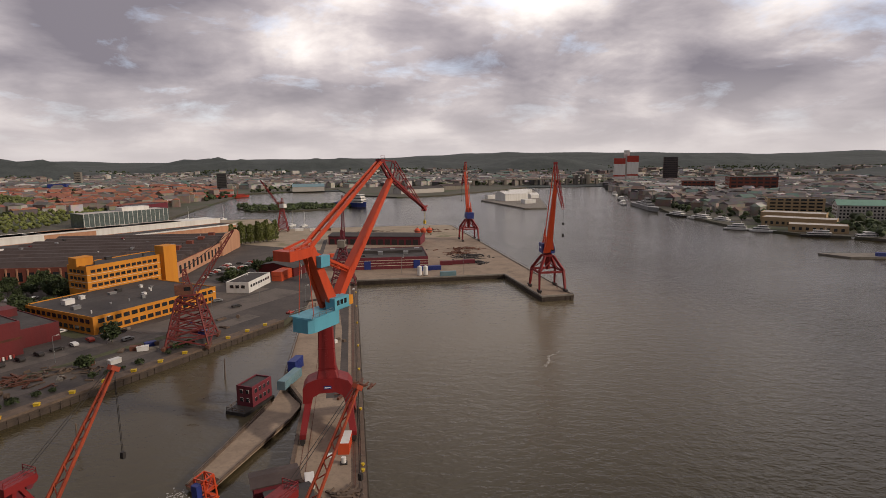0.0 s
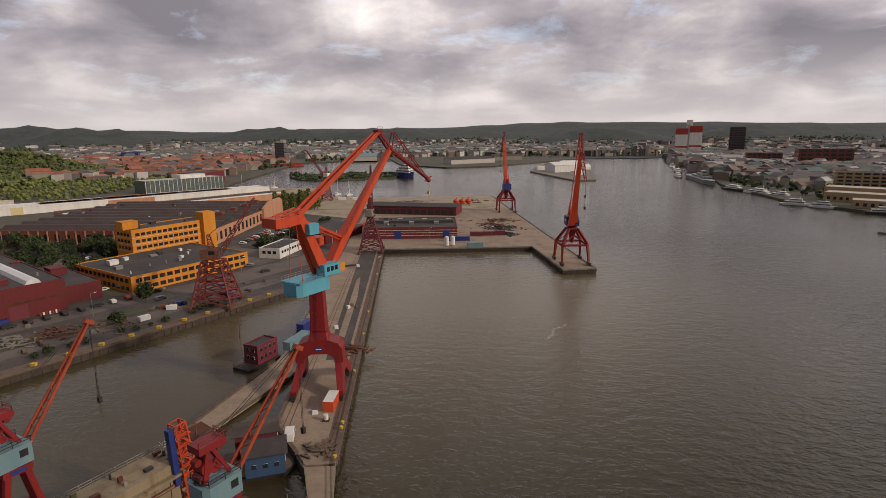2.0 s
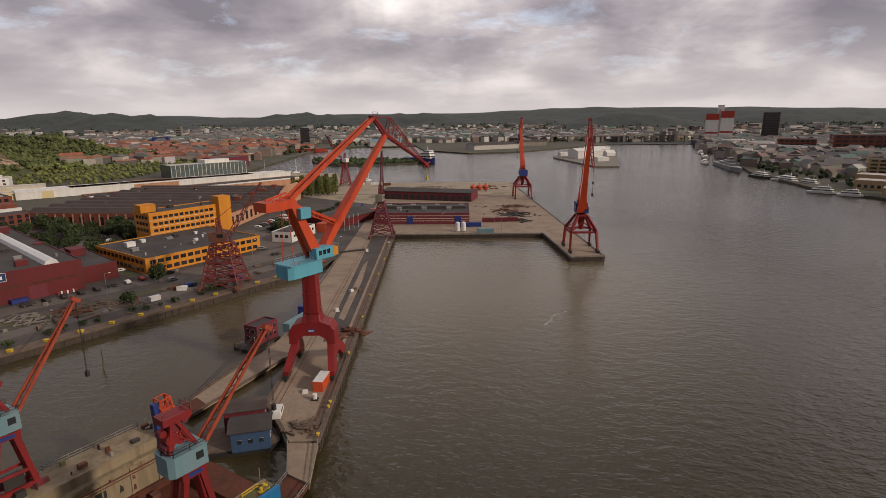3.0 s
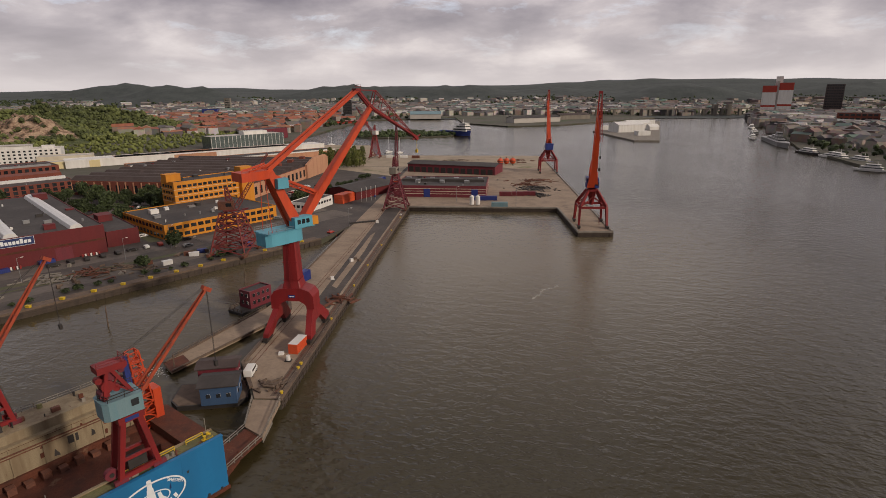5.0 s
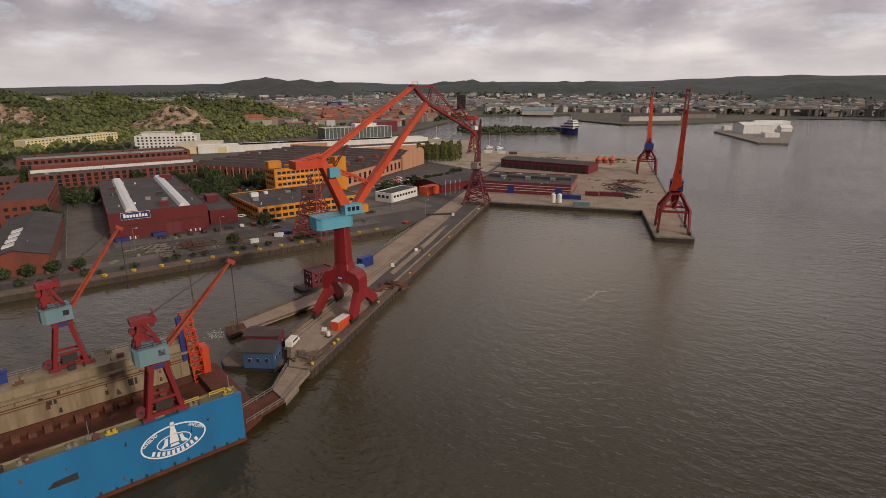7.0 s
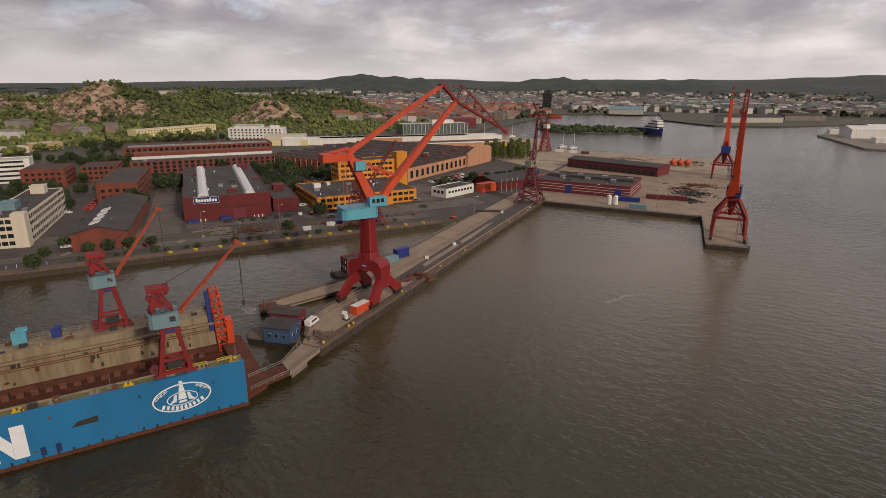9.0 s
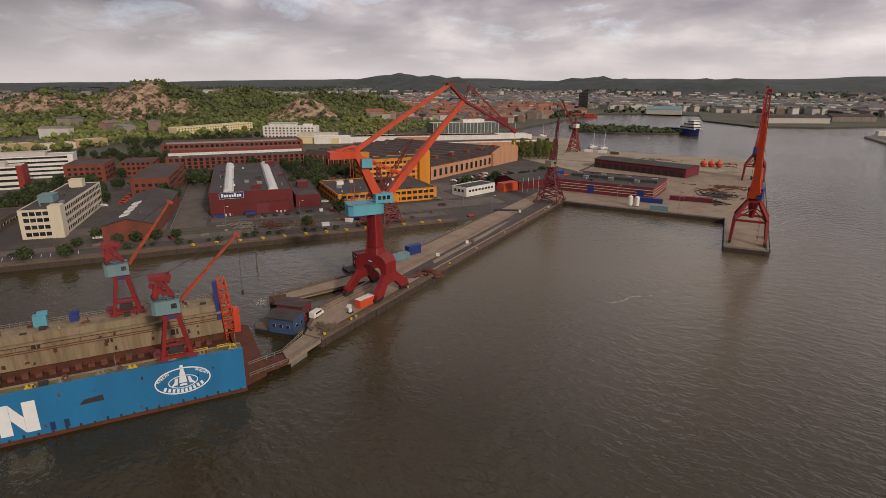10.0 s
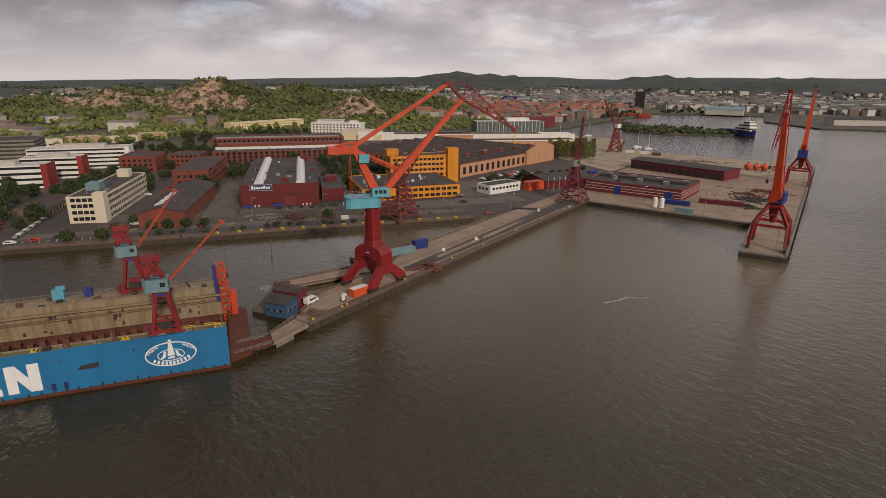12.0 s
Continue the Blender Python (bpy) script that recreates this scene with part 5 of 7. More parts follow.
put_windows(lb2, window_mesh(2.4, 2.2, M["brick"], M["glass"], 1), 118, 36, "W", 8, (2.0, 6.0, 9.6))
part("roof_edge", box(B(), -55, 55, -14, -12, 13.0, 14.4), M["grey_steel"], lb2)

# vents and pipes on the works' roofs
rr = random.Random(14)
for g, L, W, z, n in ((works, 41, 105, 11.6, 16), (lb, 104, 42, 9.0, 12), (lb2, 118, 36, 13.0, 14), (hall, 128, 130, 11.2, 14), (shed, 58, 40, 6.9, 10), (low, 58.5, 47, 6.8, 12), (tall, 44, 15, 17.8, 6), (office, 70, 15.5, 12.4, 8)):
    for _ in range(n):
        x, y = rr.uniform(-L * 0.45, L * 0.45), rr.uniform(-W * 0.42, W * 0.42)
        k = rr.random()
        if k < 0.5:
            part("roof_vent", tube(B(), (x, y, z), (x, y, z + rr.uniform(0.7, 1.6)), rr.uniform(0.25, 0.55), 8), rr.choice([M["grey_steel"], M["dark_steel"], M["white"]]), g)
        else:
            roof_box(g, x, y, z, rr.uniform(1.2, 3.4), rr.uniform(1.0, 2.4), rr.uniform(0.6, 1.5), rr.choice([M["grey_steel"], M["dark_steel"], M["red_paint"]]), "roof_unit")


# ---- hills, woods and the far city ----
def inside(x, y, poly):
    c = False
    j = len(poly) - 1
    for i in range(len(poly)):
        (xi, yi), (xj, yj) = poly[i], poly[j]
        if (yi > y) != (yj > y) and x < (xj - xi) * (y - yi) / (yj - yi) + xi:
            c = not c
        j = i
    return c


BANK_R = [(407, 398), (385, 421), (365, 478), (391, 643), (470, 850), (540, 1080), (640, 1330), (900, 1440), (4800, 1440), (4800, -800), (1100, -800), (520, 250)]
HILLS = [(-850, 628, 57, 150, 92), (-935, 518, 41, 130, 78), (-790, 800, 46, 130, 120), (-660, 930, 38, 150, 90), (-585, 735, 36, 55, 50), (-1060, 420, 26, 160, 90), (-1900, 3050, 102, 520, 330), (-1174, 2205, 78, 300, 220), (820, 2350, 76, 330, 200), (-170, 2994, 80, 520, 300), (420, 3300, 60, 500, 300), (1700, 2500, 78, 560, 320), (-650, 3000, 82, 480, 300), (2500, 1700, 70, 500, 400), (-2300, 1500, 48, 500, 350), (-2500, 700, 30, 500, 400)]


def ridge_height(az):
    stops = [(-110, 8), (-72, 26), (-45, 58), (-25, 84), (-12, 88), (3, 104), (12, 106), (22, 112), (34, 102), (50, 96), (75, 80)]
    for (a, h), (b, k) in zip(stops, stops[1:]):
        if az <= b:
            return h + (k - h) * (az - a) / (b - a)
    return stops[-1][1]


def relief(x, y):
    h = 0.0
    for cx, cy, top, rx, ry in HILLS:
        d = ((x - cx) / rx) ** 2 + ((y - cy) / ry) ** 2
        if d < 9:
            h = max(h, top * math.exp(-d) + 0.15 * top * math.exp(-d * 0.6) * noise.noise((x * 0.012, y * 0.012, 0.3)) * 2)
    d = math.hypot(x - 60, y)
    if d > 2600:
        az = math.degrees(math.atan2(x - 60, y))
        up = min(1.0, (d - 2600) / 1600)
        n = noise.noise((x * 0.0011, y * 0.0011, 1.7)) * 0.32 + noise.noise((x * 0.004, y * 0.004, 4.1)) * 0.10
        h = max(h, ridge_height(az) * (up * up * (3 - 2 * up)) * (0.92 + n))
    return h


def grid_mesh(name, xs, ys, fn, mat, label, category="hill", kind="structure"):
    nx, ny = len(xs), len(ys)
    verts = [(x, y, fn(x, y)) for y in ys for x in xs]
    faces = [(j * nx + i, j * nx + i + 1, (j + 1) * nx + i + 1, (j + 1) * nx + i) for j in range(ny - 1) for i in range(nx - 1)]
    me = bpy.data.meshes.new(name)
    me.from_pydata(verts, [], faces)
    me.materials.append(mat)
    for p in me.polygons:
        p.use_smooth = True
    return tagged(new(name, me), label, category, kind=kind)


ROCKS = [(-840, 556, 74), (-770, 560, 56), (-905, 490, 52), (-965, 465, 46), (-1010, 440, 30), (-720, 590, 40), (-575, 700, 52), (-615, 690, 40), (-545, 725, 34)]


def hill_material():
    """Granite where the hillside is steep, turf and scrub where it is gentle."""
    m = bpy.data.materials.new("rocky_hillside")
    m.use_nodes = True
    n, l = m.node_tree.nodes, m.node_tree.links
    p = n["Principled BSDF"]
    p.inputs["Roughness"].default_value = 0.95
    geo = n.new("ShaderNodeNewGeometry")

    def nz(sc, det):
        t = n.new("ShaderNodeTexNoise")
        t.inputs["Scale"].default_value, t.inputs["Detail"].default_value, t.inputs["Roughness"].default_value = sc, det, 0.65
        l.new(geo.outputs["Position"], t.inputs["Vector"])
        return t.outputs[0]

    def ramp(v, stops):
        r = n.new("ShaderNodeValToRGB")
        while len(r.color_ramp.elements) < len(stops):
            r.color_ramp.elements.new(0.5)
        for e, (at, c) in zip(r.color_ramp.elements, stops):
            e.position, e.color = at, (*c, 1)
        l.new(v, r.inputs[0])
        return r.outputs[0]

    rock = ramp(nz(0.09, 12), [(0.40, (0.055, 0.045, 0.026)), (0.47, (0.24, 0.15, 0.098)), (0.58, (0.48, 0.345, 0.235))])
    turf = ramp(nz(0.02, 8), [(0.35, (0.045, 0.065, 0.02)), (0.6, (0.10, 0.115, 0.035))])
    x = n.new("ShaderNodeMix")
    x.data_type = "RGBA"
    mask = None
    rag = nz(0.03, 7)
    for cx, cy, rad in ROCKS:
        dst = n.new("ShaderNodeVectorMath")
        dst.operation = "DISTANCE"
        flatten = n.new("ShaderNodeVectorMath")
        flatten.operation = "MULTIPLY"
        flatten.inputs[1].default_value = (1, 1, 0)
        l.new(geo.outputs["Position"], flatten.inputs[0])
        l.new(flatten.outputs[0], dst.inputs[0])
        dst.inputs[1].default_value = (cx, cy, 0)
        m1 = n.new("ShaderNodeMath")
        m1.operation = "DIVIDE"
        l.new(dst.outputs["Value"], m1.inputs[0])
        m1.inputs[1].default_value = rad
        if mask is None:
            mask = m1.outputs[0]
        else:
            mn = n.new("ShaderNodeMath")
            mn.operation = "MINIMUM"
            l.new(mask, mn.inputs[0])
            l.new(m1.outputs[0], mn.inputs[1])
            mask = mn.outputs[0]
    add = n.new("ShaderNodeMath")
    add.operation = "MULTIPLY_ADD"
    l.new(rag, add.inputs[0])
    add.inputs[1].default_value = 1.3
    l.new(mask, add.inputs[2])
    half = n.new("ShaderNodeMath")
    half.operation = "MULTIPLY"
    half.inputs[1].default_value = 0.5
    l.new(add.outputs[0], half.inputs[0])
    l.new(ramp(half.outputs[0], [(0.74, (0, 0, 0)), (0.84, (1, 1, 1))]), x.inputs[0])
    l.new(rock, x.inputs[6])
    l.new(turf, x.inputs[7])
    l.new(x.outputs[2], p.inputs["Base Color"])
    b = n.new("ShaderNodeBump")
    b.inputs["Strength"].default_value, b.inputs["Distance"].default_value = 1.0, 5.0
    l.new(nz(0.12, 9), b.inputs["Height"])
    l.new(b.outputs[0], p.inputs["Normal"])
    return m


def crag(x, y):
    """The near hill: broken granite ledges on the side towards the river."""
    h = relief(x, y)
    k = min(1, h / 22)
    h += k * (noise.noise((x * 0.014, y * 0.014, 9.0)) * 7 + abs(noise.noise((x * 0.04, y * 0.04, 2.0))) * 13 + abs(noise.noise((x * 0.1, y * 0.1, 6.0))) * 9 - 5)
    return max(0.5, 1.2 + h)


def bare(x, y):
    """Below 1 on the open rock faces."""
    return min(math.hypot(x - cx, y - cy) / rad for cx, cy, rad in ROCKS) + noise.noise((x * 0.03, y * 0.03, 5.0)) * 0.5


grid_mesh("rocky_hill", [-1300 + i * 5 for i in range(171)], [330 + i * 5 for i in range(171)], crag, hill_material(), "wooded granite hill with bare rock faces")
grid_mesh("far_hills", [-4850 + i * 60 for i in range(162)], [1300 + i * 60 for i in range(59)], lambda x, y: relief(x, y) + 1.0, M["wood_far_hazed"], "distant wooded hills along the horizon")
grid_mesh("east_hills", [1500 + i * 60 for i in range(56)], [-300 + i * 60 for i in range(29)], lambda x, y: relief(x, y) + 1.0, M["wood_far_hazed"], "distant wooded hills beyond the city")
grid_mesh("west_hills", [-4850 + i * 60 for i in range(58)], [-700 + i * 60 for i in range(35)], lambda x, y: relief(x, y) + 1.0, M["wood_far_hazed"], "distant low wooded land")

_b = bmesh.new()
bmesh.ops.create_icosphere(_b, subdivisions=1, radius=1.0)
ICO_V = np.array([v.co[:] for v in _b.verts])
ICO_F = np.array([[v.index for v in f.verts] for f in _b.faces])
_b.free()


def clump_mesh(name, spots, mat, label, per=3, kind="stuff", category="trees"):
    """Many uneven leaf clumps in one mesh: spots are x, y, z, size."""
    rs = np.random.RandomState(7)
    vs, fs, base = [], [], 0
    for x, y, z, s in spots:
        for k in range(per):
            o = rs.normal(0, 0.38, 3) * s
            r = s * rs.uniform(0.38, 0.72)
            v = ICO_V * (1 + rs.uniform(-0.38, 0.38, (len(ICO_V), 1))) * r * (1, 1, 0.9) + (x + o[0], y + o[1], z + abs(o[2]) + r * 0.6)
            vs.append(v)
            fs.append(ICO_F + base)
            base += len(v)
    me = bpy.data.meshes.new(name)
    me.from_pydata(np.concatenate(vs).tolist(), [], np.concatenate(fs).tolist())
    me.materials.append(mat)
    return tagged(new(name, me), label, category, kind=kind)


rng = random.Random(11)
spots = []
for _ in range(38000):
    x, y = rng.uniform(-1290, -455), rng.uniform(335, 1170)
    h = crag(x, y)
    if h > 5 and (bare(x, y) > 0.92 or rng.random() < 0.10):
        spots.append((x, y, h - 0.8, rng.uniform(2.2, 4.8) if rng.random() < 0.8 else rng.uniform(4.5, 6.2)))
clump_mesh("hill_woods", spots[:22000], M["leaf_hill"], "dense broadleaf woods on the rocky hill", 2)

spots = []
for _ in range(6500):
    x, y = rng.uniform(-1250, -460), rng.uniform(200, 1150)
    if crag(x, y) < 9 and noise.noise((x * 0.012, y * 0.012, 3.0)) > -0.15:
        spots.append((x, y, 3.0, rng.uniform(3, 5.5)))
for row in range(9):
    for k in range(26):
        x = -462 + row * 17 + rng.uniform(-1.5, 1.5) + k * 0.9
        y = 560 + k * 13 + rng.uniform(-1.5, 1.5)
        if row < 9:
            spots.append((x, y, 3.2, rng.uniform(3.2, 4.4)))
clump_mesh("park_trees", spots, M["leaf_light"], "rows of park trees below the hill, coloured as sunlit", 3)

far = []
for _ in range(30000):
    x, y = rng.uniform(-2600, 2600), rng.uniform(700, 3600)
    if not (inside(x, y, yard_w) or inside(x, y, BANK_R)) or (-520 < x < -200 and y < 1000) or (x > -560 and x < 200 and y < 690):
        continue
    if -1300 < x < -450 and y < 1170 and crag(x, y) > 6:
        continue
    if relief(x, y) < 30 and noise.noise((x * 0.004, y * 0.004, 8.0)) > -0.12:
        far.append((x, y, max(2.5, relief(x, y)), rng.uniform(3.5, 7.5)))
clump_mesh("town_trees", far[:13000], M["leaf"], "scattered trees between the town's houses", 2)

isl = [(-134, 800), (-80, 790), (-5, 822), (0, 850), (-70, 900), (-130, 885), (-172, 905), (-165, 860)]
spots = []
for _ in range(1500):
    x, y = rng.uniform(-235, 5), rng.uniform(790, 965)
    if inside(x, y, isl):
        spots.append((x, y, 1.2, rng.uniform(1.6, 4.2)))
clump_mesh("island_trees", spots[:420], M["leaf"], "low scrub and trees on the river island", 3)


def city(name, regions, count, seed, label):
    """Houses in one sheet of stuff: walls and pitched or flat roofs."""
    r = random.Random(seed)
    wv, wf, rv, rf = [], [], [], []
    made = 0
    for _ in range(count * 6):
        if made >= count:
            break
        x0, x1, y0, y1, big = regions[r.randrange(len(regions))]
        x, y = r.uniform(x0, x1), r.uniform(y0, y1)
        if not (inside(x, y, yard_w) or inside(x, y, BANK_R)):
            continue
        if -1300 < x < -450 and y < 1170 and crag(x, y) > 5 or (x > -600 and x < 200 and y < 690):
            continue
        z = max(2.5, relief(x, y))
        if z > 20:
            continue
        far_k = 1 + max(0, y - 900) / 4000
        L, W, H = r.uniform(12, 34) * big * far_k, r.uniform(9, 16) * big * far_k, r.uniform(5, 13) * (0.7 + 0.3 * big)
        a = r.choice((0.15, 0.55, 0.95)) + r.uniform(-0.06, 0.06) + (math.pi / 2 if r.random() < 0.5 else 0)
        ca, sa = math.cos(a), math.sin(a)

        def P(u, v, h):
            return (x + u * ca - v * sa, y + u * sa + v * ca, z + h)

        b = len(wv)
        wv += [P(-L / 2, -W / 2, -3), P(L / 2, -W / 2, -3), P(L / 2, W / 2, -3), P(-L / 2, W / 2, -3), P(-L / 2, -W / 2, H), P(L / 2, -W / 2, H), P(L / 2, W / 2, H), P(-L / 2, W / 2, H)]
        wf += [(b, b + 1, b + 5, b + 4), (b + 1, b + 2, b + 6, b + 5), (b + 2, b + 3, b + 7, b + 6), (b + 3, b, b + 4, b + 7)]
        c = len(rv)
        rise = r.uniform(2.0, 4.5) if big < 1.3 else 0.4
        rv += [P(-L / 2 - .4, -W / 2 - .4, H), P(L / 2 + .4, -W / 2 - .4, H), P(L / 2 + .4, W / 2 + .4, H), P(-L / 2 - .4, W / 2 + .4, H), P(-L / 2, 0, H + rise), P(L / 2, 0, H + rise)]
        rf += [(c, c + 1, c + 5, c + 4), (c + 2, c + 3, c + 4, c + 5), (c + 1, c + 2, c + 5), (c + 3, c, c + 4)]
        made += 1
    return wv, wf, rv, rf


WALLS = palette("town_walls", [(0.0, (0.60, 0.56, 0.50)), (0.25, (0.38, 0.33, 0.29)), (0.45, (0.75, 0.73, 0.69)), (0.6, (0.32, 0.24, 0.20)), (0.75, (0.42, 0.38, 0.32)), (0.9, (0.16, 0.15, 0.15))])
ROOF_RED = palette("tile_roofs", [(0.0, (0.42, 0.15, 0.09)), (0.35, (0.33, 0.13, 0.09)), (0.6, (0.45, 0.20, 0.12)), (0.8, (0.20, 0.18, 0.17))])
ROOF_MIX = palette("town_roofs", [(0.0, (0.20, 0.185, 0.18)), (0.3, (0.30, 0.26, 0.24)), (0.5, (0.62, 0.60, 0.57)), (0.62, (0.27, 0.19, 0.16)), (0.75, (0.15, 0.14, 0.14)), (0.9, (0.16, 0.24, 0.21))])
for nm, regs, cnt, seed, roofs, lab in (
    ("red_roof_town", [(-900, -330, 820, 1450, 1.0), (-640, -260, 800, 1300, 1.0)], 360, 3, ROOF_RED, "old town houses with orange-red tile roofs"),
    ("north_town", [(-1900, 900, 1480, 2900, 0.9), (-1100, 700, 1450, 2100, 1.05)], 3400, 4, ROOF_MIX, "distant town of pale houses and works"),
    ("west_town", [(-1700, -560, 60, 480, 1.2), (-2400, -1000, 200, 1200, 1.0)], 260, 6, ROOF_MIX, "low houses and works west of the hill"),
    ("south_town", [(640, 2600, 300, 1430, 1.5), (560, 1400, 480, 1430, 1.25), (900, 2400, 1450, 2600, 1.5), (430, 900, 560, 1420, 1.1), (480, 1000, 700, 1430, 1.3)], 3200, 5, ROOF_MIX, "dense city blocks on the far bank"),
):
    wv, wf, rv, rf = city(nm, regs, cnt, seed, lab)
    me = bpy.data.meshes.new(nm)
    me.from_pydata(wv + rv, [], wf + [tuple(i + len(wv) for i in f) for f in rf])
    me.materials.append(WALLS)
    me.materials.append(roofs)
    for i, p in enumerate(me.polygons):
        p.material_index = 0 if i < len(wf) else 1
    tagged(new(nm, me), lab, "houses", kind="stuff")

spots = []
for _ in range(7000):
    x, y = rng.uniform(370, 2200), rng.uniform(300, 1440)
    if inside(x - 14, y, BANK_R) and noise.noise((x * 0.006, y * 0.006, 2.0)) > -0.08:
        spots.append((x, y, 2.5, rng.uniform(3.5, 6.5)))
for k in range(70):
    spots.append((rng.uniform(430, 540), rng.uniform(640, 900), 2.5, rng.uniform(4, 6)))
spots = [s for s in spots if inside(s[0] - 12, s[1], BANK_R)]
clump_mesh("city_trees", spots[:3400], M["leaf"], "dark green city trees along the far bank", 3)


# ---- landmarks far off ----
def tower_block(label, x, y, L, W, H, wall, yaw=0, rows=0, name="tower_block"):
    g = house(name, label, x, y, yaw, L, W, H, wall, M["grey_roof"], category="building")
    if rows:
        wmx = window_mesh(L / 10, H / rows * 0.5, wall, M["glass"], 0)
        put_windows(g, wmx, L, W, "S", 7, [H * (k + 0.3) / rows for k in range(rows)])
        wmx = window_mesh(W / 6, H / rows * 0.5, wall, M["glass"], 0)
        put_windows(g, wmx, L, W, "W", 4, [H * (k + 0.3) / rows for k in range(rows)])
    return g


lip = thing("harbour_tower", "white and red striped high-rise tower by the bridge", "building", pose(700, 1352, QZ, 0, 0, -25))
for x, h in ((-17, 66), (15, 72)):
    for z0, z1, m in ((-1, h * 0.30, "white"), (h * 0.30, h * 0.36, "red_hull"), (h * 0.36, h * 0.78, "white"), (h * 0.78, h, "red_hull")):
        part("tower_section", box(B(), x - 14, x + 14, -12, 12, z0, z1), M[m], lip)
part("top_mast", box(B(), -7, 7, -3, 3, 56, 86), M["white"], lip)
part("tower_core", box(B(), -3.5, 1.5, -10, 10, -1, 76), M["tan_roof"], lip)
part("tower_foot", box(B(), -34, 32, -14.5, -12.2, -1, 13), M["red_hull"], lip)
tower_block("dark brown office tower block", 812, 1335, 34, 24, 68, M["brown_roof"], -28, 12)
tower_block("dark grey high-rise block by the basin", -308, 1438, 22, 16, 40, M["dark_steel"], 10, 10)
tower_block("pale high-rise block in the town", -720, 1650, 16, 16, 44, M["concrete"], 10, 9)
tower_block("large red brick city block", 690, 880, 74, 50, 32, M["brick"], -28, 5)
tower_block("red brick waterfront block", 625, 935, 54, 36, 24, M["brick"], -28, 4)
stone = tower_block("ochre sandstone customs house", 502, 566, 56, 24, 19, M["sand"], -32, 5)
green = house("stone_office", "pale stone office with a green copper hipped roof", 530, 503, -32, 52, 22, 15, M["tan_roof"], M["green_copper"], "gable", 5)
put_windows(green, window_mesh(1.8, 1.8, M["sand"], M["glass"], 0), 52, 22, "S", 15, (1.5, 5.0, 8.5, 12))
put_windows(green, window_mesh(1.8, 1.8, M["sand"], M["glass"], 0), 52, 22, "W", 6, (1.5, 5.0, 8.5, 12))
for x, y, L, W, H, yaw in ((425, 470, 60, 22, 8, -48), (445, 500, 56, 24, 10, -48), (408, 430, 44, 20, 6.5, -42)):
    pv = house("quay_pavilion", "sandy quay pavilion with a pale flat roof", x, y, yaw, L, W, H, M["sand"], M["tan_roof"], group="quay pavilions")
    put_windows(pv, window_mesh(2.4, 2.6, M["sand"], M["glass"], 1), L, W, "S", int(L / 5), (1.4,))
    put_windows(pv, window_mesh(2.4, 2.6, M["sand"], M["glass"], 1), L, W, "W", int(W / 5), (1.4,))

# low road bridge
bridge = thing("road_bridge", "long low grey road bridge over the river", "bridge", pose(560, 1415, 0))
part("deck", box(B(), -260, 200, -6, 6, 15.5, 18), M["concrete"], bridge)
for k in range(11):
    part("pier", box(B(), -250 + k * 42, -244 + k * 42, -5, 5, -5, 15.6), M["concrete"], bridge)
for x in (30, 62):
    part("lift_tower", box(B(), x - 5, x + 5, -7, 7, -5, 27), M["concrete"], bridge)

# white exhibition halls on the museum quay
for x, y, L, W, H, yaw, kind in ((262, 890, 44, 30, 11, 18, "gable"), (300, 985, 40, 26, 8, 18, "gable"), (268, 820, 18, 14, 6, 10, "flat"), (240, 935, 20, 12, 6, 10, "flat"), (330, 1060, 40, 20, 8, 18, "flat"), (312, 930, 16, 12, 5, 18, "gable")):
    house("exhibition_hall", "white exhibition hall on the round quay", x, y, yaw, L, W, H, M["white"], M["white"], kind, 4.0, z0=2.0, group="white halls on the museum quay")


def ship(name, label, x, y, yaw, L, W, free, hull, upper, decks, fwd=0.25, mast=True, category="ship", bow=0.22, group=""):
    """A hull with a pointed bow and a stepped superstructure. Local +x is the bow."""
    g = thing(name, label, category, pose(x, y, 0, 0, 0, yaw), group=group)
    bm = B()
    pts = [(-L / 2, -W / 2 * 0.85), (-L / 2 + L * 0.08, -W / 2), (L / 2 - L * bow, -W / 2), (L / 2 - L * 0.06, -W * 0.18), (L / 2, 0), (L / 2 - L * 0.06, W * 0.18), (L / 2 - L * bow, W / 2), (-L / 2 + L * 0.08, W / 2), (-L / 2, W / 2 * 0.85)]
    lo = [bm.verts.new((px * 0.96, py * 0.86, -1.0)) for px, py in pts]
    hi = [bm.verts.new((px, py, free + (max(0, px / L - 0.2) * free * 0.9))) for px, py in pts]
    bm.faces.new(hi)
    bm.faces.new(lo[::-1])
    for i in range(len(pts)):
        j = (i + 1) % len(pts)
        bm.faces.new((lo[i], lo[j], hi[j], hi[i]))
    part("hull", bm, hull, g)
    part("waterline", prism(B(), [(px * 0.975, py * 0.92) for px, py in pts], -0.4, 0.45), M["dark_steel"], g)
    z = free
    for k, (a, b, w, h) in enumerate(decks):
        bm = box(B(), L * a, L * b, -W * w / 2, W * w / 2, z, z + h)
        dh = part("deckhouse", bm, upper, g)
        part("window_band", box(B(), L * a - 0.03, L * b + 0.03, -W * w / 2 - 0.03, W * w / 2 + 0.03, z + h * 0.45, z + h * 0.75), M["glass"], dh)
        z += h
    if mast:
        part("mast", tube(B(), (L * fwd, 0, z), (L * fwd, 0, z + L * 0.09), 0.15 + L * 0.002, 6), upper, g)
    return g


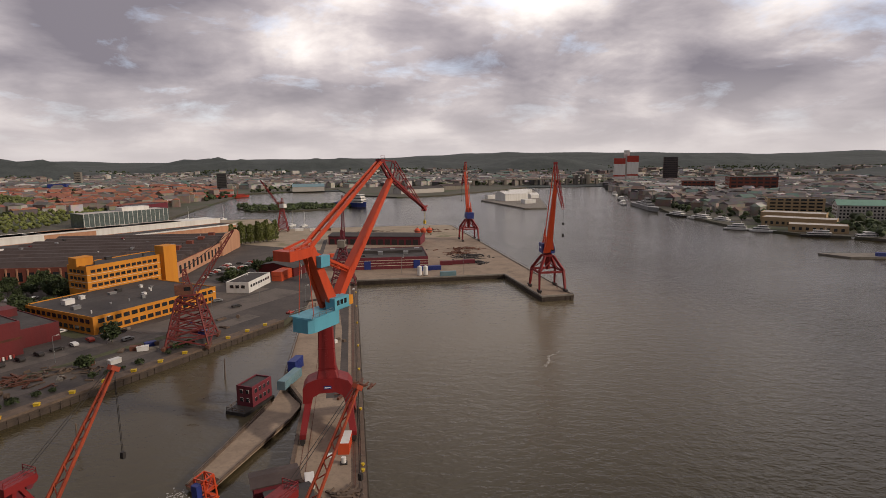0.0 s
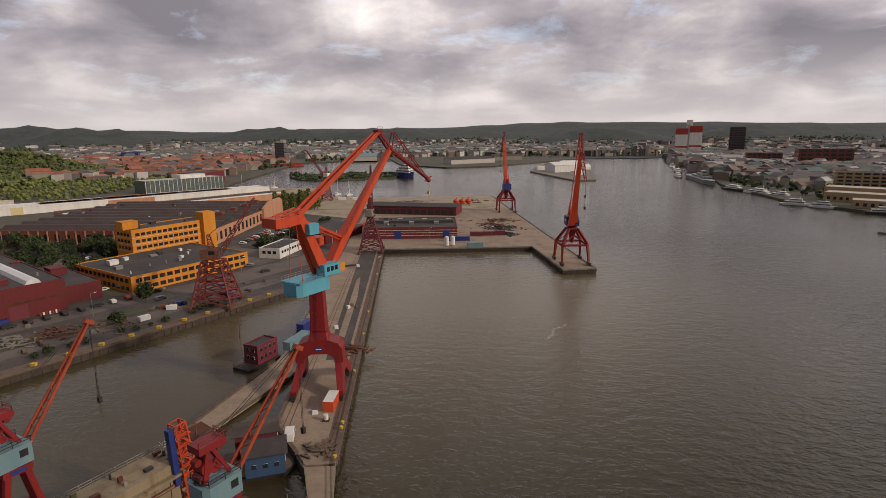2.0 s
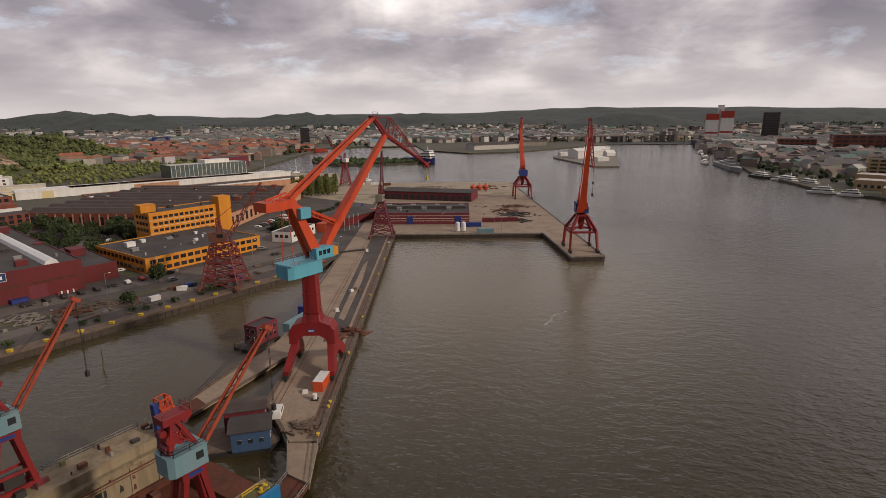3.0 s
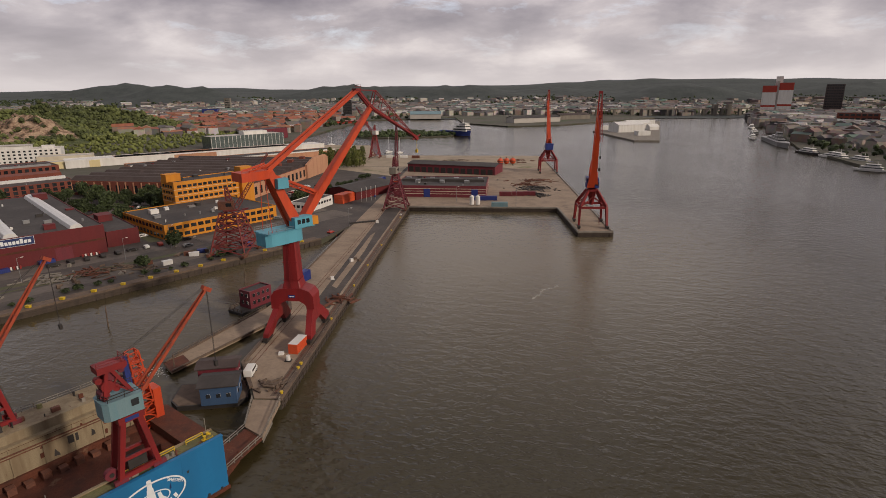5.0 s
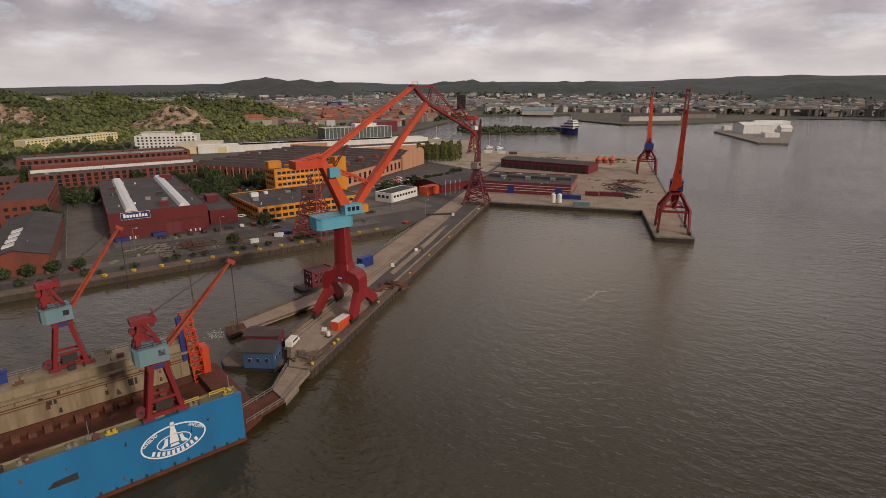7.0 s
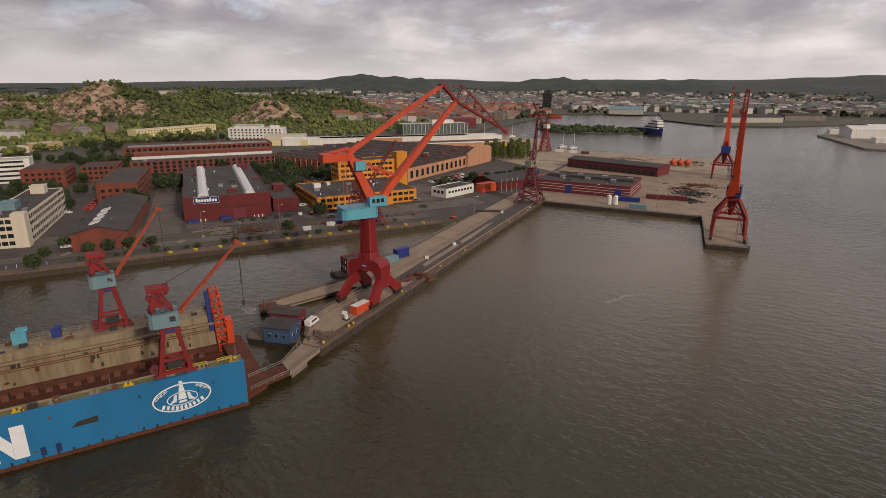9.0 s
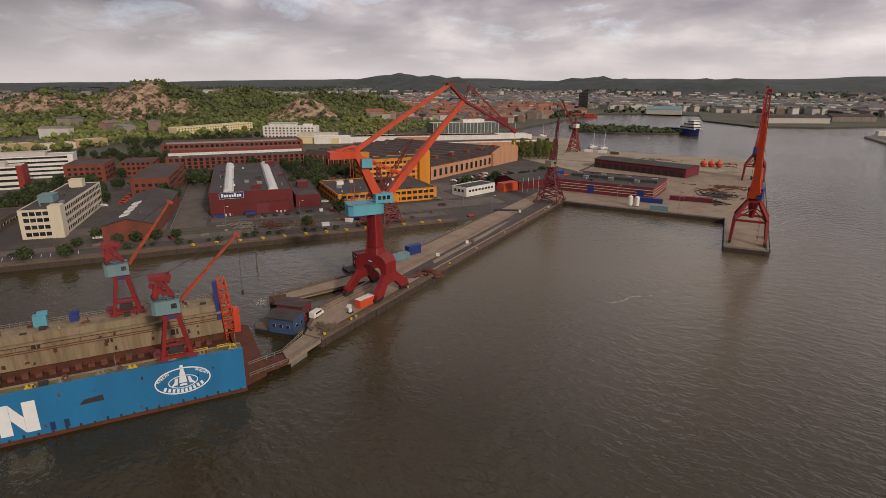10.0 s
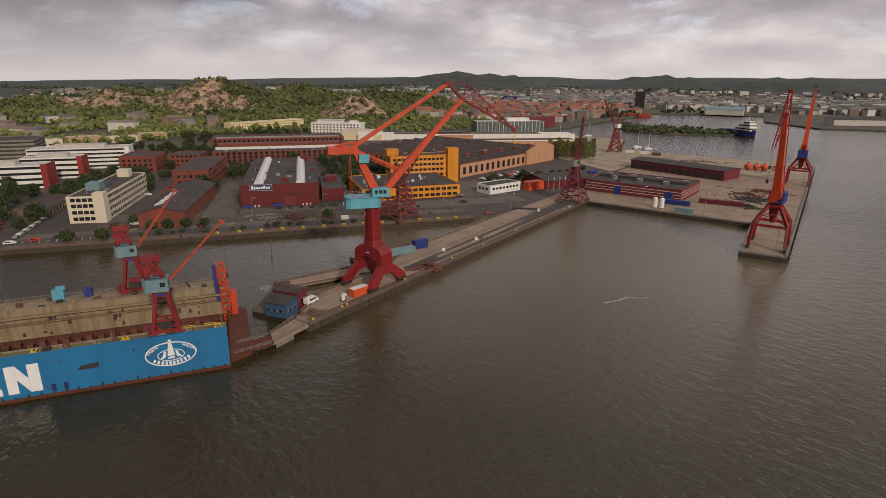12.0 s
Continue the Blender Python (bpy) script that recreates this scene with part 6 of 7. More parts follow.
ship("car_ferry", "blue and white car ferry moored at the island", 1, 848, -38, 58, 13, 7.0, M["deep_blue"], M["white"], [(0.0, 0.42, 0.94, 4.5), (0.10, 0.40, 0.9, 4.0), (0.20, 0.38, 0.8, 3.5)])
ship("warship", "long grey museum warship at the far quay", 397, 706, -104, 124, 13, 5, M["grey_steel"], M["grey_steel"], [(-0.28, 0.22, 0.6, 3), (-0.1, 0.14, 0.5, 3), (0.02, 0.12, 0.4, 4)])
ship("barge_hotel", "low red ship at the end of the basin", -238, 1135, 20, 90, 14, 4, M["red_hull"], M["red_hull"], [(-0.42, 0.40, 0.8, 3)])
for x, y, yaw, L, hullm in ((362, 472, -45, 26, "white"), (372, 452, -48, 22, "white"), (395, 412, -30, 30, "dark_steel"), (425, 392, -20, 34, "white"), (384, 560, -80, 40, "white"), (380, 600, -82, 36, "dark_steel"), (388, 530, -78, 30, "navy"), (402, 780, -108, 40, "white"), (440, 860, -110, 46, "dark_steel"), (490, 985, -112, 44, "white"), (575, 1180, -110, 50, "white")):
    ship("passenger_boat", "white passenger boat moored at the far quay" if hullm == "white" else "dark harbour boat moored at the far quay", x, y, yaw, L, L * 0.2, 1.8, M[hullm], M["white"], [(-0.35, 0.25, 0.8, 2.2), (-0.2, 0.18, 0.65, 2.0)], 0.1, group="boats along the far quay", category="boat")
for x, y in ((-61, 612), (-48, 606), (-150, 700), (-190, 702)):
    g = thing("sailing_boat", "white sailing boat with a tall bare mast", "boat", pose(x, y, 0, 0, 0, 60), group="sailing boats")
    part("hull", prism(B(), [(-6, -1.4), (2, -1.6), (6.5, 0), (2, 1.6), (-6, 1.4)], -0.4, 1.2), M["white"], g)
    part("cabin", box(B(), -2, 2, -0.8, 0.8, 1.2, 1.9), M["white"], g)
    part("mast", tube(B(), (0.5, 0, 1.2), (0.5, 0, 17), 0.14, 6), M["white"], g)
    part("furled_sail", tube(B(), (0.2, 0, 2.6), (-5, 0, 2.8), 0.25, 6), M["white"], g)
house("warehouse", "warehouse with a pale blue arched roof", -94, 1310, 5, 70, 40, 10, M["tan_roof"], M["pale_blue"], "gable", 6)
house("transit_shed", "long grey transit shed on the spit", 140, 1150, 30, 110, 30, 9, M["tan_roof"], M["grey_roof"], "gable", 4, z0=2.2)
house("transit_shed", "grey transit shed on the spit", 230, 1260, 30, 80, 30, 9, M["concrete"], M["brown_roof"], "gable", 4, z0=2.2)

# ---- buildings below the hill ----
yb = house("yellow_school", "long pale yellow three-storey building below the hill", -528, 495, 90, 118, 16, 10, M["pale_yellow"], M["tan_roof"])
put_windows(yb, window_mesh(1.7, 1.3, M["pale_yellow"], M["glass"], 1), 118, 16, "S", 28, (1.5, 4.6, 7.6))
wb = house("white_office", "white stepped office building in the sun", -395, 500, 30, 62, 22, 14, M["white"], M["tan_roof"])
put_windows(wb, window_mesh(2.0, 1.6, M["white"], M["glass"], 1), 62, 22, "S", 14, (1.5, 4.8, 8.0, 11.0))
house("white_office_wing", "lower white office wing in the sun", -352, 498, 30, 44, 20, 8, M["cream"], M["tan_roof"])
house("white_office_wing", "low pale yellow office wing in the sun", -330, 472, 30, 50, 16, 6, M["pale_yellow"], M["tan_roof"])
part("upper_storey", box(B(), -24, 6, -8, 8, 13.5, 17.0), M["white"], wb)
roof_box(wb, 20, 0, 13.6, 10, 8, 2.4, M["white"])
part("roof_terrace", box(B(), -25, 7, -9, 9, 17.0, 17.3), M["tan_roof"], wb)
rng2 = random.Random(5)
for k in range(5):
    rf = house("flat_hall", "low industrial hall with a long white roof edge", -300 + k * 30, 500 + k * 26 + rng2.uniform(-3, 3), 41, 90, 26, 6.5, M["brick_warm"] if k % 2 else M["white"], M["grey_roof"] if k % 2 else M["white"], group="flat halls behind the engine hall")
    part("eave", box(B(), -45.2, 45.2, -13.3, -13.0, 5.6, 6.9), M["white"], rf)
long_hall = house("long_hall", "very long low hall with a white roof edge", -185, 505, 45, 190, 24, 6.5, M["brick_warm"], M["grey_roof"])
part("eave", box(B(), -95.2, 95.2, -12.4, -12.0, 5.8, 7.0), M["white"], long_hall)
gl = house("glass_office", "glass-fronted office building with white roof structures", -250, 668, 47, 92, 28, 14, M["teal_glass"], M["tan_roof"])
for k in range(19):
    part("mullion", box(B(), -45.5 + k * 5, -45.1 + k * 5, -14.2, -14.0, 0, 14), M["white"], gl)
roof_box(gl, 12, 0, 13.6, 30, 14, 4, M["white"])
house("dark_office", "dark red-brown office block by the basin", -262, 770, 70, 60, 26, 14, M["shed_red"], M["dark_steel"])
bl = house("blue_hall", "blue industrial hall in the town", -700, 1500, 10, 40, 30, 18, M["deep_blue"], M["grey_roof"])
for k in range(5):
    yr = house("low_works", "low yellow and white works building", -512 + rng2.uniform(-6, 6), 190 + k * 34, 82, 30, 14, 6 + (k % 3), M["cream"] if k % 2 else M["sand"], M["tan_roof"], group="low works west of the yard")
    put_windows(yr, window_mesh(2.0, 1.5, M["cream"], M["glass"], 1), 30, 14, "S", 7, (1.4,))


def banded_office(label, x, y, yaw, L, W, H, rows, end):
    g = house("banded_office", label, x, y, yaw, L, W, H, M["white"], M["tan_roof"])
    hh = H / rows
    for k in range(rows):
        part("window_band", box(B(), -L / 2 + 0.6, L / 2 - 0.6, -W / 2 - 0.05, W / 2 + 0.05, hh * k + hh * 0.35, hh * k + hh * 0.78), M["glass"], g)
    part("end_wall", box(B(), L / 2, L / 2 + 0.35, -W / 2 - 0.2, W / 2 + 0.2, -0.2, H + 0.6), end, g)
    part("end_wall", box(B(), L / 2 - 3, L / 2 - 0.02, -W / 2 - 0.2, -W / 2 - 0.06, -0.2, H + 0.6), end, g)
    roof_box(g, 0, 0, H - 0.4, L * 0.5, W * 0.5, 2.6, M["tan_roof"])
    return g


banded_office("white and red office with dark window bands", -306, 116, 55, 68, 18, 14, 4, M["sign_red"])
banded_office("white and red office with dark window bands", -318, 158, 55, 36, 16, 14, 4, M["sign_red"])
banded_office("white office with dark window bands", -352, 190, 55, 66, 20, 15, 5, M["white"])
garage = house("parking_house", "grey parking house with dark slotted decks", -445, 165, 60, 60, 40, 17, M["concrete"], M["grey_roof"])
for k in range(5):
    part("deck_slot", box(B(), -30.1, 30.1, -20.1, 20.1, 2 + k * 3.1, 3.4 + k * 3.1), M["dark_steel"], garage)


# ---- trees in the yard ----
def tree_proto(name, label, height, spread, mat, n, seed, group, poplar=False):
    """A tapered trunk with limbs and a crown of many small leaf clumps."""
    r = random.Random(seed)
    g = thing(name, label, "tree", pose(0, -900, QZ), group=group)
    bm = tube(B(), (0, 0, -0.3), (0, 0, height * 0.45), height * 0.025, 7, height * 0.012)
    for k in range(6):
        a = k * 2.4 + r.uniform(-0.3, 0.3)
        z = height * (0.25 + 0.05 * k)
        tube(bm, (0, 0, z), (math.cos(a) * spread * 0.55, math.sin(a) * spread * 0.55, z + height * 0.28), height * 0.010, 5, height * 0.004)
    part("trunk", bm, M["bark"], g)
    vs, fs = [], []
    for _ in range(n):
        if poplar:
            t = r.random()
            z = height * (0.08 + 0.92 * t)
            rad = spread * (0.5 + 0.5 * math.sin(math.pi * min(1, t * 0.8 + 0.2))) * math.sqrt(r.random())
            a = r.uniform(0, 6.283)
            c = Vector((math.cos(a) * rad, math.sin(a) * rad, z))
        else:
            d = Vector((r.gauss(0, 1), r.gauss(0, 1), r.gauss(0, 1))).normalized() * (r.random() ** 0.4)
            lump = 1 + 0.35 * noise.noise(d * 1.8 + Vector((seed, 0, 0)))
            c = Vector((d.x * spread * lump, d.y * spread * lump, height * 0.60 + d.z * height * 0.40 * lump))
        s = r.uniform(0.35, 0.8) * (spread / 4) ** 0.5
        ax = Vector((r.gauss(0, 1), r.gauss(0, 1), r.gauss(0, 1))).normalized()
        u = ax.orthogonal().normalized() * s
        v = ax.cross(u)
        b = len(vs)
        vs += [c + u, c + v * 0.8 + ax * s * 0.3, c - u, c - v * 0.8 + ax * s * 0.3]
        fs += [(b, b + 1, b + 2), (b, b + 2, b + 3)]
    me = bpy.data.meshes.new("crown")
    me.from_pydata([tuple(v) for v in vs], [], fs)
    me.materials.append(mat)
    crown = new("crown", me)
    crown.parent = g
    return g


def plant(proto, spots, seed):
    r = random.Random(seed)
    first = True
    for x, y, s in spots:
        m = pose(x, y, QZ, 0, 0, r.uniform(0, 360)) @ Matrix.Scale(s, 4)
        if first:
            proto.matrix_basis = m
            first = False
        else:
            c = copy_thing(proto, pose(0, 0, 0))
            c.matrix_basis = m


FOOT = [(-165.5, 226.5, 49, 41, 105), (-272, 311, 51.5, 104, 42), (-321, 350, 51.5, 118, 36), (-222, 207, 136, 62, 20), (-158.8, 154.7, 136.5, 75, 20), (-192.6, 136, 137.3, 70, 15.5), (-210, 112, 137, 36, 14), (-157, 395, 85, 128, 130), (-129.5, 233.5, 49, 13, 46), (-99.1, 263.1, 54.2, 58.5, 47), (-113.5, 299.6, 54.2, 52, 20), (-302, 210, 136, 28, 24), (-296, 242, 136, 26, 22), (-306, 116, 55, 70, 18), (-318, 158, 55, 38, 16)]


def free(x, y, gap=2.0):
    for cx, cy, a, L, W in FOOT:
        u = (x - cx) * math.cos(radians(a)) + (y - cy) * math.sin(radians(a))
        v = -(x - cx) * math.sin(radians(a)) + (y - cy) * math.cos(radians(a))
        if abs(u) < L / 2 + gap and abs(v) < W / 2 + gap:
            return False
    return True


r0 = random.Random(21)
yard_trees = [(-167, 264), (-179, 261), (-137, 250), (-128, 246), (-242, 246), (-205, 183), (-264, 249), (-191, 270), (-158, 270), (-172, 275), (-160, 280), (-150, 276), (-114, 224), (-283, 275), (-302, 270), (-184, 96), (-173, 86), (-195, 88), (-180, 134), (-266, 150), (-268, 161), (-266, 181), (-249, 164), (-258, 123), (-259, 112), (-158, 238), (-166, 254), (-188, 290), (-146, 252), (-287, 220), (-297, 249), (-233, 202), (-205, 300), (-190, 312), (-175, 318), (-160, 322), (-150, 318), (-140, 312), (-215, 318), (-230, 320), (-210, 78), (-222, 92), (-235, 80), (-240, 100), (-255, 180), (-212, 168), (-240, 140), (-228, 128), (-160, 296), (-146, 296), (-132, 318), (-200, 325), (-250, 330), (-180, 325), (-270, 310), (-260, 290), (-245, 300), (-238, 275), (-190, 240), (-195, 225), (-100, 226), (-85, 213), (-60, 320), (-66, 312), (-52, 338), (-48, 350), (-45, 362)]
for x0, x1, y0, y1, n in ((-300, -225, 60, 135, 34), (-262, -232, 140, 200, 14), (-262, -205, 225, 262, 18), (-175, -100, 240, 330, 30), (-215, -150, 300, 335, 14), (-290, -250, 150, 190, 12), (-205, -165, 165, 200, 8), (-345, -300, 255, 320, 14), (-150, -122, 205, 262, 16), (-420, -330, 200, 330, 40), (-480, -380, 330, 470, 50)):
    yard_trees += [(r0.uniform(x0, x1), r0.uniform(y0, y1)) for _ in range(n)]
yard_trees = [p for p in yard_trees if free(*p)]
big_tree = tree_proto("broadleaf_tree", "dark green broadleaf tree in the shipyard", 8.5, 3.6, M["leaf"], 620, 2, "trees in the shipyard")
tall_tree = tree_proto("broadleaf_tree", "dark green broadleaf tree in the shipyard", 10.0, 4.2, M["leaf"], 700, 5, "trees in the shipyard")
plant(big_tree, [(x + r0.uniform(-2, 2), y + r0.uniform(-2, 2), r0.uniform(0.6, 1.15)) for x, y in yard_trees[::2]], 1)
plant(tall_tree, [(x + r0.uniform(-2, 2), y + r0.uniform(-2, 2), r0.uniform(0.6, 1.1)) for x, y in yard_trees[1::2]], 2)
round_tree = tree_proto("clipped_tree", "round clipped green tree by the quay road", 5.2, 2.9, M["leaf"], 520, 8, "clipped trees by the road")
plant(round_tree, [(-139, 92, 1.0), (-130, 102, 1.0), (-147, 124, 0.9), (-160, 140, 0.9), (-84, 187, 0.9), (-117, 141, 0.8), (-122, 135, 0.9), (-127, 129, 0.9), (-132, 124, 0.8), (-172, 150, 0.9), (-140, 112, 0.8)], 3)
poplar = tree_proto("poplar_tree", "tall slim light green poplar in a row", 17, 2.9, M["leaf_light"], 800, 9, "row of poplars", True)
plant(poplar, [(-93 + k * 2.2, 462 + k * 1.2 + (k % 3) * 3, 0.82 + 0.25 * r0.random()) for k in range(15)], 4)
bush = tree_proto("quay_bush", "low green bush along the quay road", 2.0, 1.7, M["leaf"], 160, 12, "bushes along the quay")
plant(bush, [(-128 + k * 3.1 + r0.uniform(-1, 1), 112 + k * 4.1 + r0.uniform(-1.5, 1.5), r0.uniform(0.5, 1.2)) for k in range(24) if k % 5] + [(-70 + k * 2.4, 318 + k * 9 + r0.uniform(-2, 2), r0.uniform(0.9, 1.9)) for k in range(12)], 5)


# ---- vehicles ----
def car_proto(name, label, L, W, H, paint, van=False, group=""):
    g = thing(name, label, "van" if van else "car", pose(0, -920, QZ), group=group)
    nose = 0.22 if van else 0.30
    pts = [(-L / 2, 0.35), (L / 2, 0.35), (L / 2, 0.85 if not van else 1.0), (L / 2 - L * nose * 0.55, 1.0 if not van else 1.2), (L / 2 - L * nose, H), (-L / 2 + (0.1 if van else L * 0.16), H), (-L / 2, H * 0.72)]
    bm = side_prism(B(), pts, -W / 2, W / 2)
    bmesh.ops.bevel(bm, geom=list(bm.edges), offset=0.08, segments=1, affect="EDGES")
    part("body", bm, paint, g)
    glass = B()
    for s in (-1, 1):
        box(glass, -L * 0.34, L / 2 - L * nose - 0.15, s * W / 2 - 0.02, s * W / 2 + 0.02, H * 0.62, H * 0.90)
    part("side_window", glass, M["glass"], g)
    sh = beam(B(), (L / 2 - L * nose * 0.62, 0, (1.25 if van else 1.05)), (L / 2 - L * nose * 0.98, 0, H - 0.12), W * 0.8, 0.06)
    part("windscreen", sh, M["glass"], g)
    for sx in (-0.3, 0.3):
        for sy in (-1, 1):
            wheel = part("wheel", tube(B(), (sx * L, sy * W / 2 - sy * 0.22, 0.33), (sx * L, sy * W / 2, 0.33), 0.33, 10), M["rubber"], g)
            part("rim", tube(B(), (sx * L, sy * W / 2, 0.33), (sx * L, sy * (W / 2 + 0.015), 0.33), 0.19, 8), M["grey_steel"], wheel)
    return g


van = car_proto("white_van", "white delivery van parked on the gravel quay", 4.9, 1.95, 2.1, M["white"], True)
van.matrix_basis = pose(-8.0, 107.6, QZ, 0, 0, 97)
paints = [("white car parked in the yard", M["white"]), ("dark grey car parked in the yard", M["dark_steel"]), ("silver car parked in the yard", M["grey_steel"]), ("red car parked in the yard", M["red_hull"])]
rc = random.Random(31)
spots = []
for row in range(3):
    for k in range(9):
        if rc.random() < 0.8:
            spots.append((-82 + row * 6.5 + k * 0.6, 330 + k * 5.0 + row * 3, 5 + rc.uniform(-4, 4)))
for k in range(8):
    spots.append((-163 - k * 6.4, 119 + k * 6.2, 50 + rc.uniform(-4, 4)))
for k in range(7):
    spots.append((-215 + k * 2.2, 250 + k * 5.0, rc.choice((0, 90)) + rc.uniform(-6, 6)))
for k in range(6):
    spots.append((-178 + k * 5, 288 + k * 1.5, 95 + rc.uniform(-4, 4)))
spots += [(-51, 259, 40), (-82, 217, 50), (-152, 85, 55), (-155, 77, 55), (-149, 93, 50), (-62, 272, 20), (-128, 262, 60), (-126, 275, 60), (-122, 268, 60), (-112, 232, 50)]
for k in range(10):
    spots.append((-150 + k * 2.6, 262 + k * 3.4, 140 + rc.uniform(-4, 4)))
    spots.append((-136 + k * 2.0, 250 + k * 2.8, 140 + rc.uniform(-4, 4)))
    spots.append((-206 - k * 3.4, 172 + k * 3.2, 46 + rc.uniform(-4, 4)))
    spots.append((-146 - k * 3.0, 124 + k * 2.9, 46 + rc.uniform(-4, 4)))
    spots.append((-120 + k * 3.5, 186 + k * 4.6, rc.choice((50, 140)) + rc.uniform(-9, 9)))
for k in range(14):
    spots.append((-163 - k * 2.9, 82 + k * 2.2, 140 + rc.uniform(-5, 5)))
    spots.append((-172 - k * 3.1, 76 + k * 1.2, 60 + rc.uniform(-5, 5)))
spots = [p for p in spots if free(p[0], p[1], 1.2)]
for i in range(4):
    proto = car_proto("parked_car", paints[i][0], 4.4, 1.8, 1.45, paints[i][1], group="cars parked in the yard")
    for j, (x, y, a) in enumerate(spots[i::4]):
        m = pose(x, y, QZ, 0, 0, a)
        if j:
            copy_thing(proto, m)
        else:
            proto.matrix_basis = m


# ---- main quay ----
def quay_edge(pts, name, label, out=0.25, cap="timber"):
    """A concrete cap with a timber fender below it, and upright fender piles."""
    g = thing(name, label, "quay edge", kind="structure")
    for a, b in zip(pts, pts[1:]):
        a3, b3 = Vector((*a, QZ)), Vector((*b, QZ))
        d = (b3 - a3).normalized()
        o = Vector((d.y, -d.x, 0)) * out
        part("cap", beam(B(), a3 + Vector((0, 0, 0.06)) - o * 1.2, b3 + Vector((0, 0, 0.06)) - o * 1.2, 0.9, 0.7), M[cap], g)
        part("wall_face", beam(B(), a3 + o * 0.25 + Vector((0, 0, -1.9)), b3 + o * 0.25 + Vector((0, 0, -1.9)), 0.12, 3.4), M["wall_dark"], g)
        for z in (-0.5, -1.4):
            part("fender_beam", beam(B(), a3 + o * 0.7 + Vector((0, 0, z)), b3 + o * 0.7 + Vector((0, 0, z)), 0.3, 0.35), M["wall_dark"], g)
        n = int((b3 - a3).length / 2.6)
        if n:
            bm = B()
            beam(bm, (0, 0, -3.4), (0, 0, -0.35), 0.24, 0.24)
            me = mesh_of("fender_pile", bm, M["wall_dark"])
            for k in range(min(n, 90)):
                p = a3.lerp(b3, (k + 0.5) / n) + o * 1.2
                piece("fender_pile", me, g, pose(p.x, p.y, QZ, 0, 0, math.degrees(math.atan2(d.y, d.x))))
    return g


quay_edge([(3.4, 96.6), (3.4, 304.8)], "quay_edge_main", "timber-fendered concrete edge of the main quay")
quay_edge([(3.6, 305), (88, 305), (91, 249.6), (107.5, 251.1)], "quay_edge_basin", "timber-fendered concrete edge of the basin", cap="concrete")
quay_edge([(-149, 72), (-27.2, 232.4)], "quay_edge_yard", "timber-fendered concrete edge of the yard quay")
quay_edge([(107.6, 251), (102, 554)], "quay_edge_pier", "timber-fendered concrete edge of the pier", cap="concrete")
quay_edge([(-20, 250), (-20, 168), (-12.6, 148), (-12.6, 113), (-5.5, 101)], "quay_edge_west", "concrete edge of the quay's west side")

strip = structure("asphalt_strip", prism(B(), [(-6.5, 150), (-0.5, 150), (-0.5, 302), (-9.0, 302)], QZ, QZ + 0.012), M["asphalt"], "dark worn asphalt strip along the quay", "pavement")
structure("pale_patch", prism(B(), [(-5.2, 170), (-3.0, 168), (-3.0, 214), (-4.6, 246), (-5.8, 240)], QZ + 0.012, QZ + 0.02), M["quay"], "pale gravel patch in the asphalt", "pavement")
structure("side_path", prism(B(), [(0.4, 98), (2.2, 98), (2.2, 303), (0.4, 303)], QZ + 0.004, QZ + 0.02), M["timber"], "dark plank strip along the quay edge", "pavement")
for x in (-10.6, -9.3, 0.9, 1.25):
    tagged(part("crane_rail", box(B(), x, x + 0.12, 99, 303, QZ, QZ + 0.07), M["rust"]), "rusty steel crane rail set in the quay", "rail", group="crane rails", kind="structure")
for y in (98.5, 110, 112.2, 140, 169, 192, 221, 247, 275, 299):
    g = thing("yellow_bollard", "yellow painted mooring bollard on the quay edge", "bollard", pose(2.9, y, QZ), group="yellow bollards")
    part("post", tube(B(), (0, 0, 0), (0, 0, 0.75), 0.3, 10, 0.24), M["yellow"], g)
    part("cap", tube(B(), (0, 0, 0.75), (0, 0, 1.0), 0.42, 10), M["yellow"], g)
for k in range(13):
    t = 0.40 + k * 0.046
    x, y = -149 + 121.8 * t, 72 + 160.4 * t
    g = thing("yellow_bollard", "yellow painted mooring bollard on the yard quay", "bollard", pose(x - 0.6, y + 0.5, QZ), group="yellow bollards")
    part("post", box(B(), -0.7, 0.7, -0.45, 0.45, 0, 1.0), M["yellow"], g)
    part("cap", box(B(), -0.8, 0.8, -0.55, 0.55, 1.0, 1.2), M["yellow"], g)
for k in range(26):
    y = 101 + k * 7.7
    g = thing("mooring_ring", "small pale mooring post on the quay edge", "bollard", pose(2.75, y + rc.uniform(-1, 1), QZ), group="small mooring posts")
    part("post", tube(B(), (0, 0, 0), (0, 0, 0.5), 0.16, 8), M["concrete"], g)


def container(x, y, yaw, L, paint, label, roof=None, z=QZ, H=2.6):
    g = thing("shipping_container", label, "container", pose(x, y, z, 0, 0, yaw))
    part("body", box(B(), -L / 2, L / 2, -1.22, 1.22, 0.1, H), paint, g)
    rib = mesh_of("rib", box(B(), -0.09, 0.09, -1.27, 1.27, 0.15, H - 0.1), paint)
    for k in range(int(L / 0.7)):
        piece("rib", rib, g, pose(-L / 2 + 0.4 + k * 0.7, 0, 0))
    for sx in (-1, 1):
        part("end_frame", box(B(), sx * L / 2 - 0.1, sx * L / 2 + 0.1, -1.28, 1.28, 0, H + 0.04), paint, g)
    if roof:
        part("roof", box(B(), -L / 2, L / 2, -1.25, 1.25, H + 0.04, H + 0.1), roof, g)
    return g


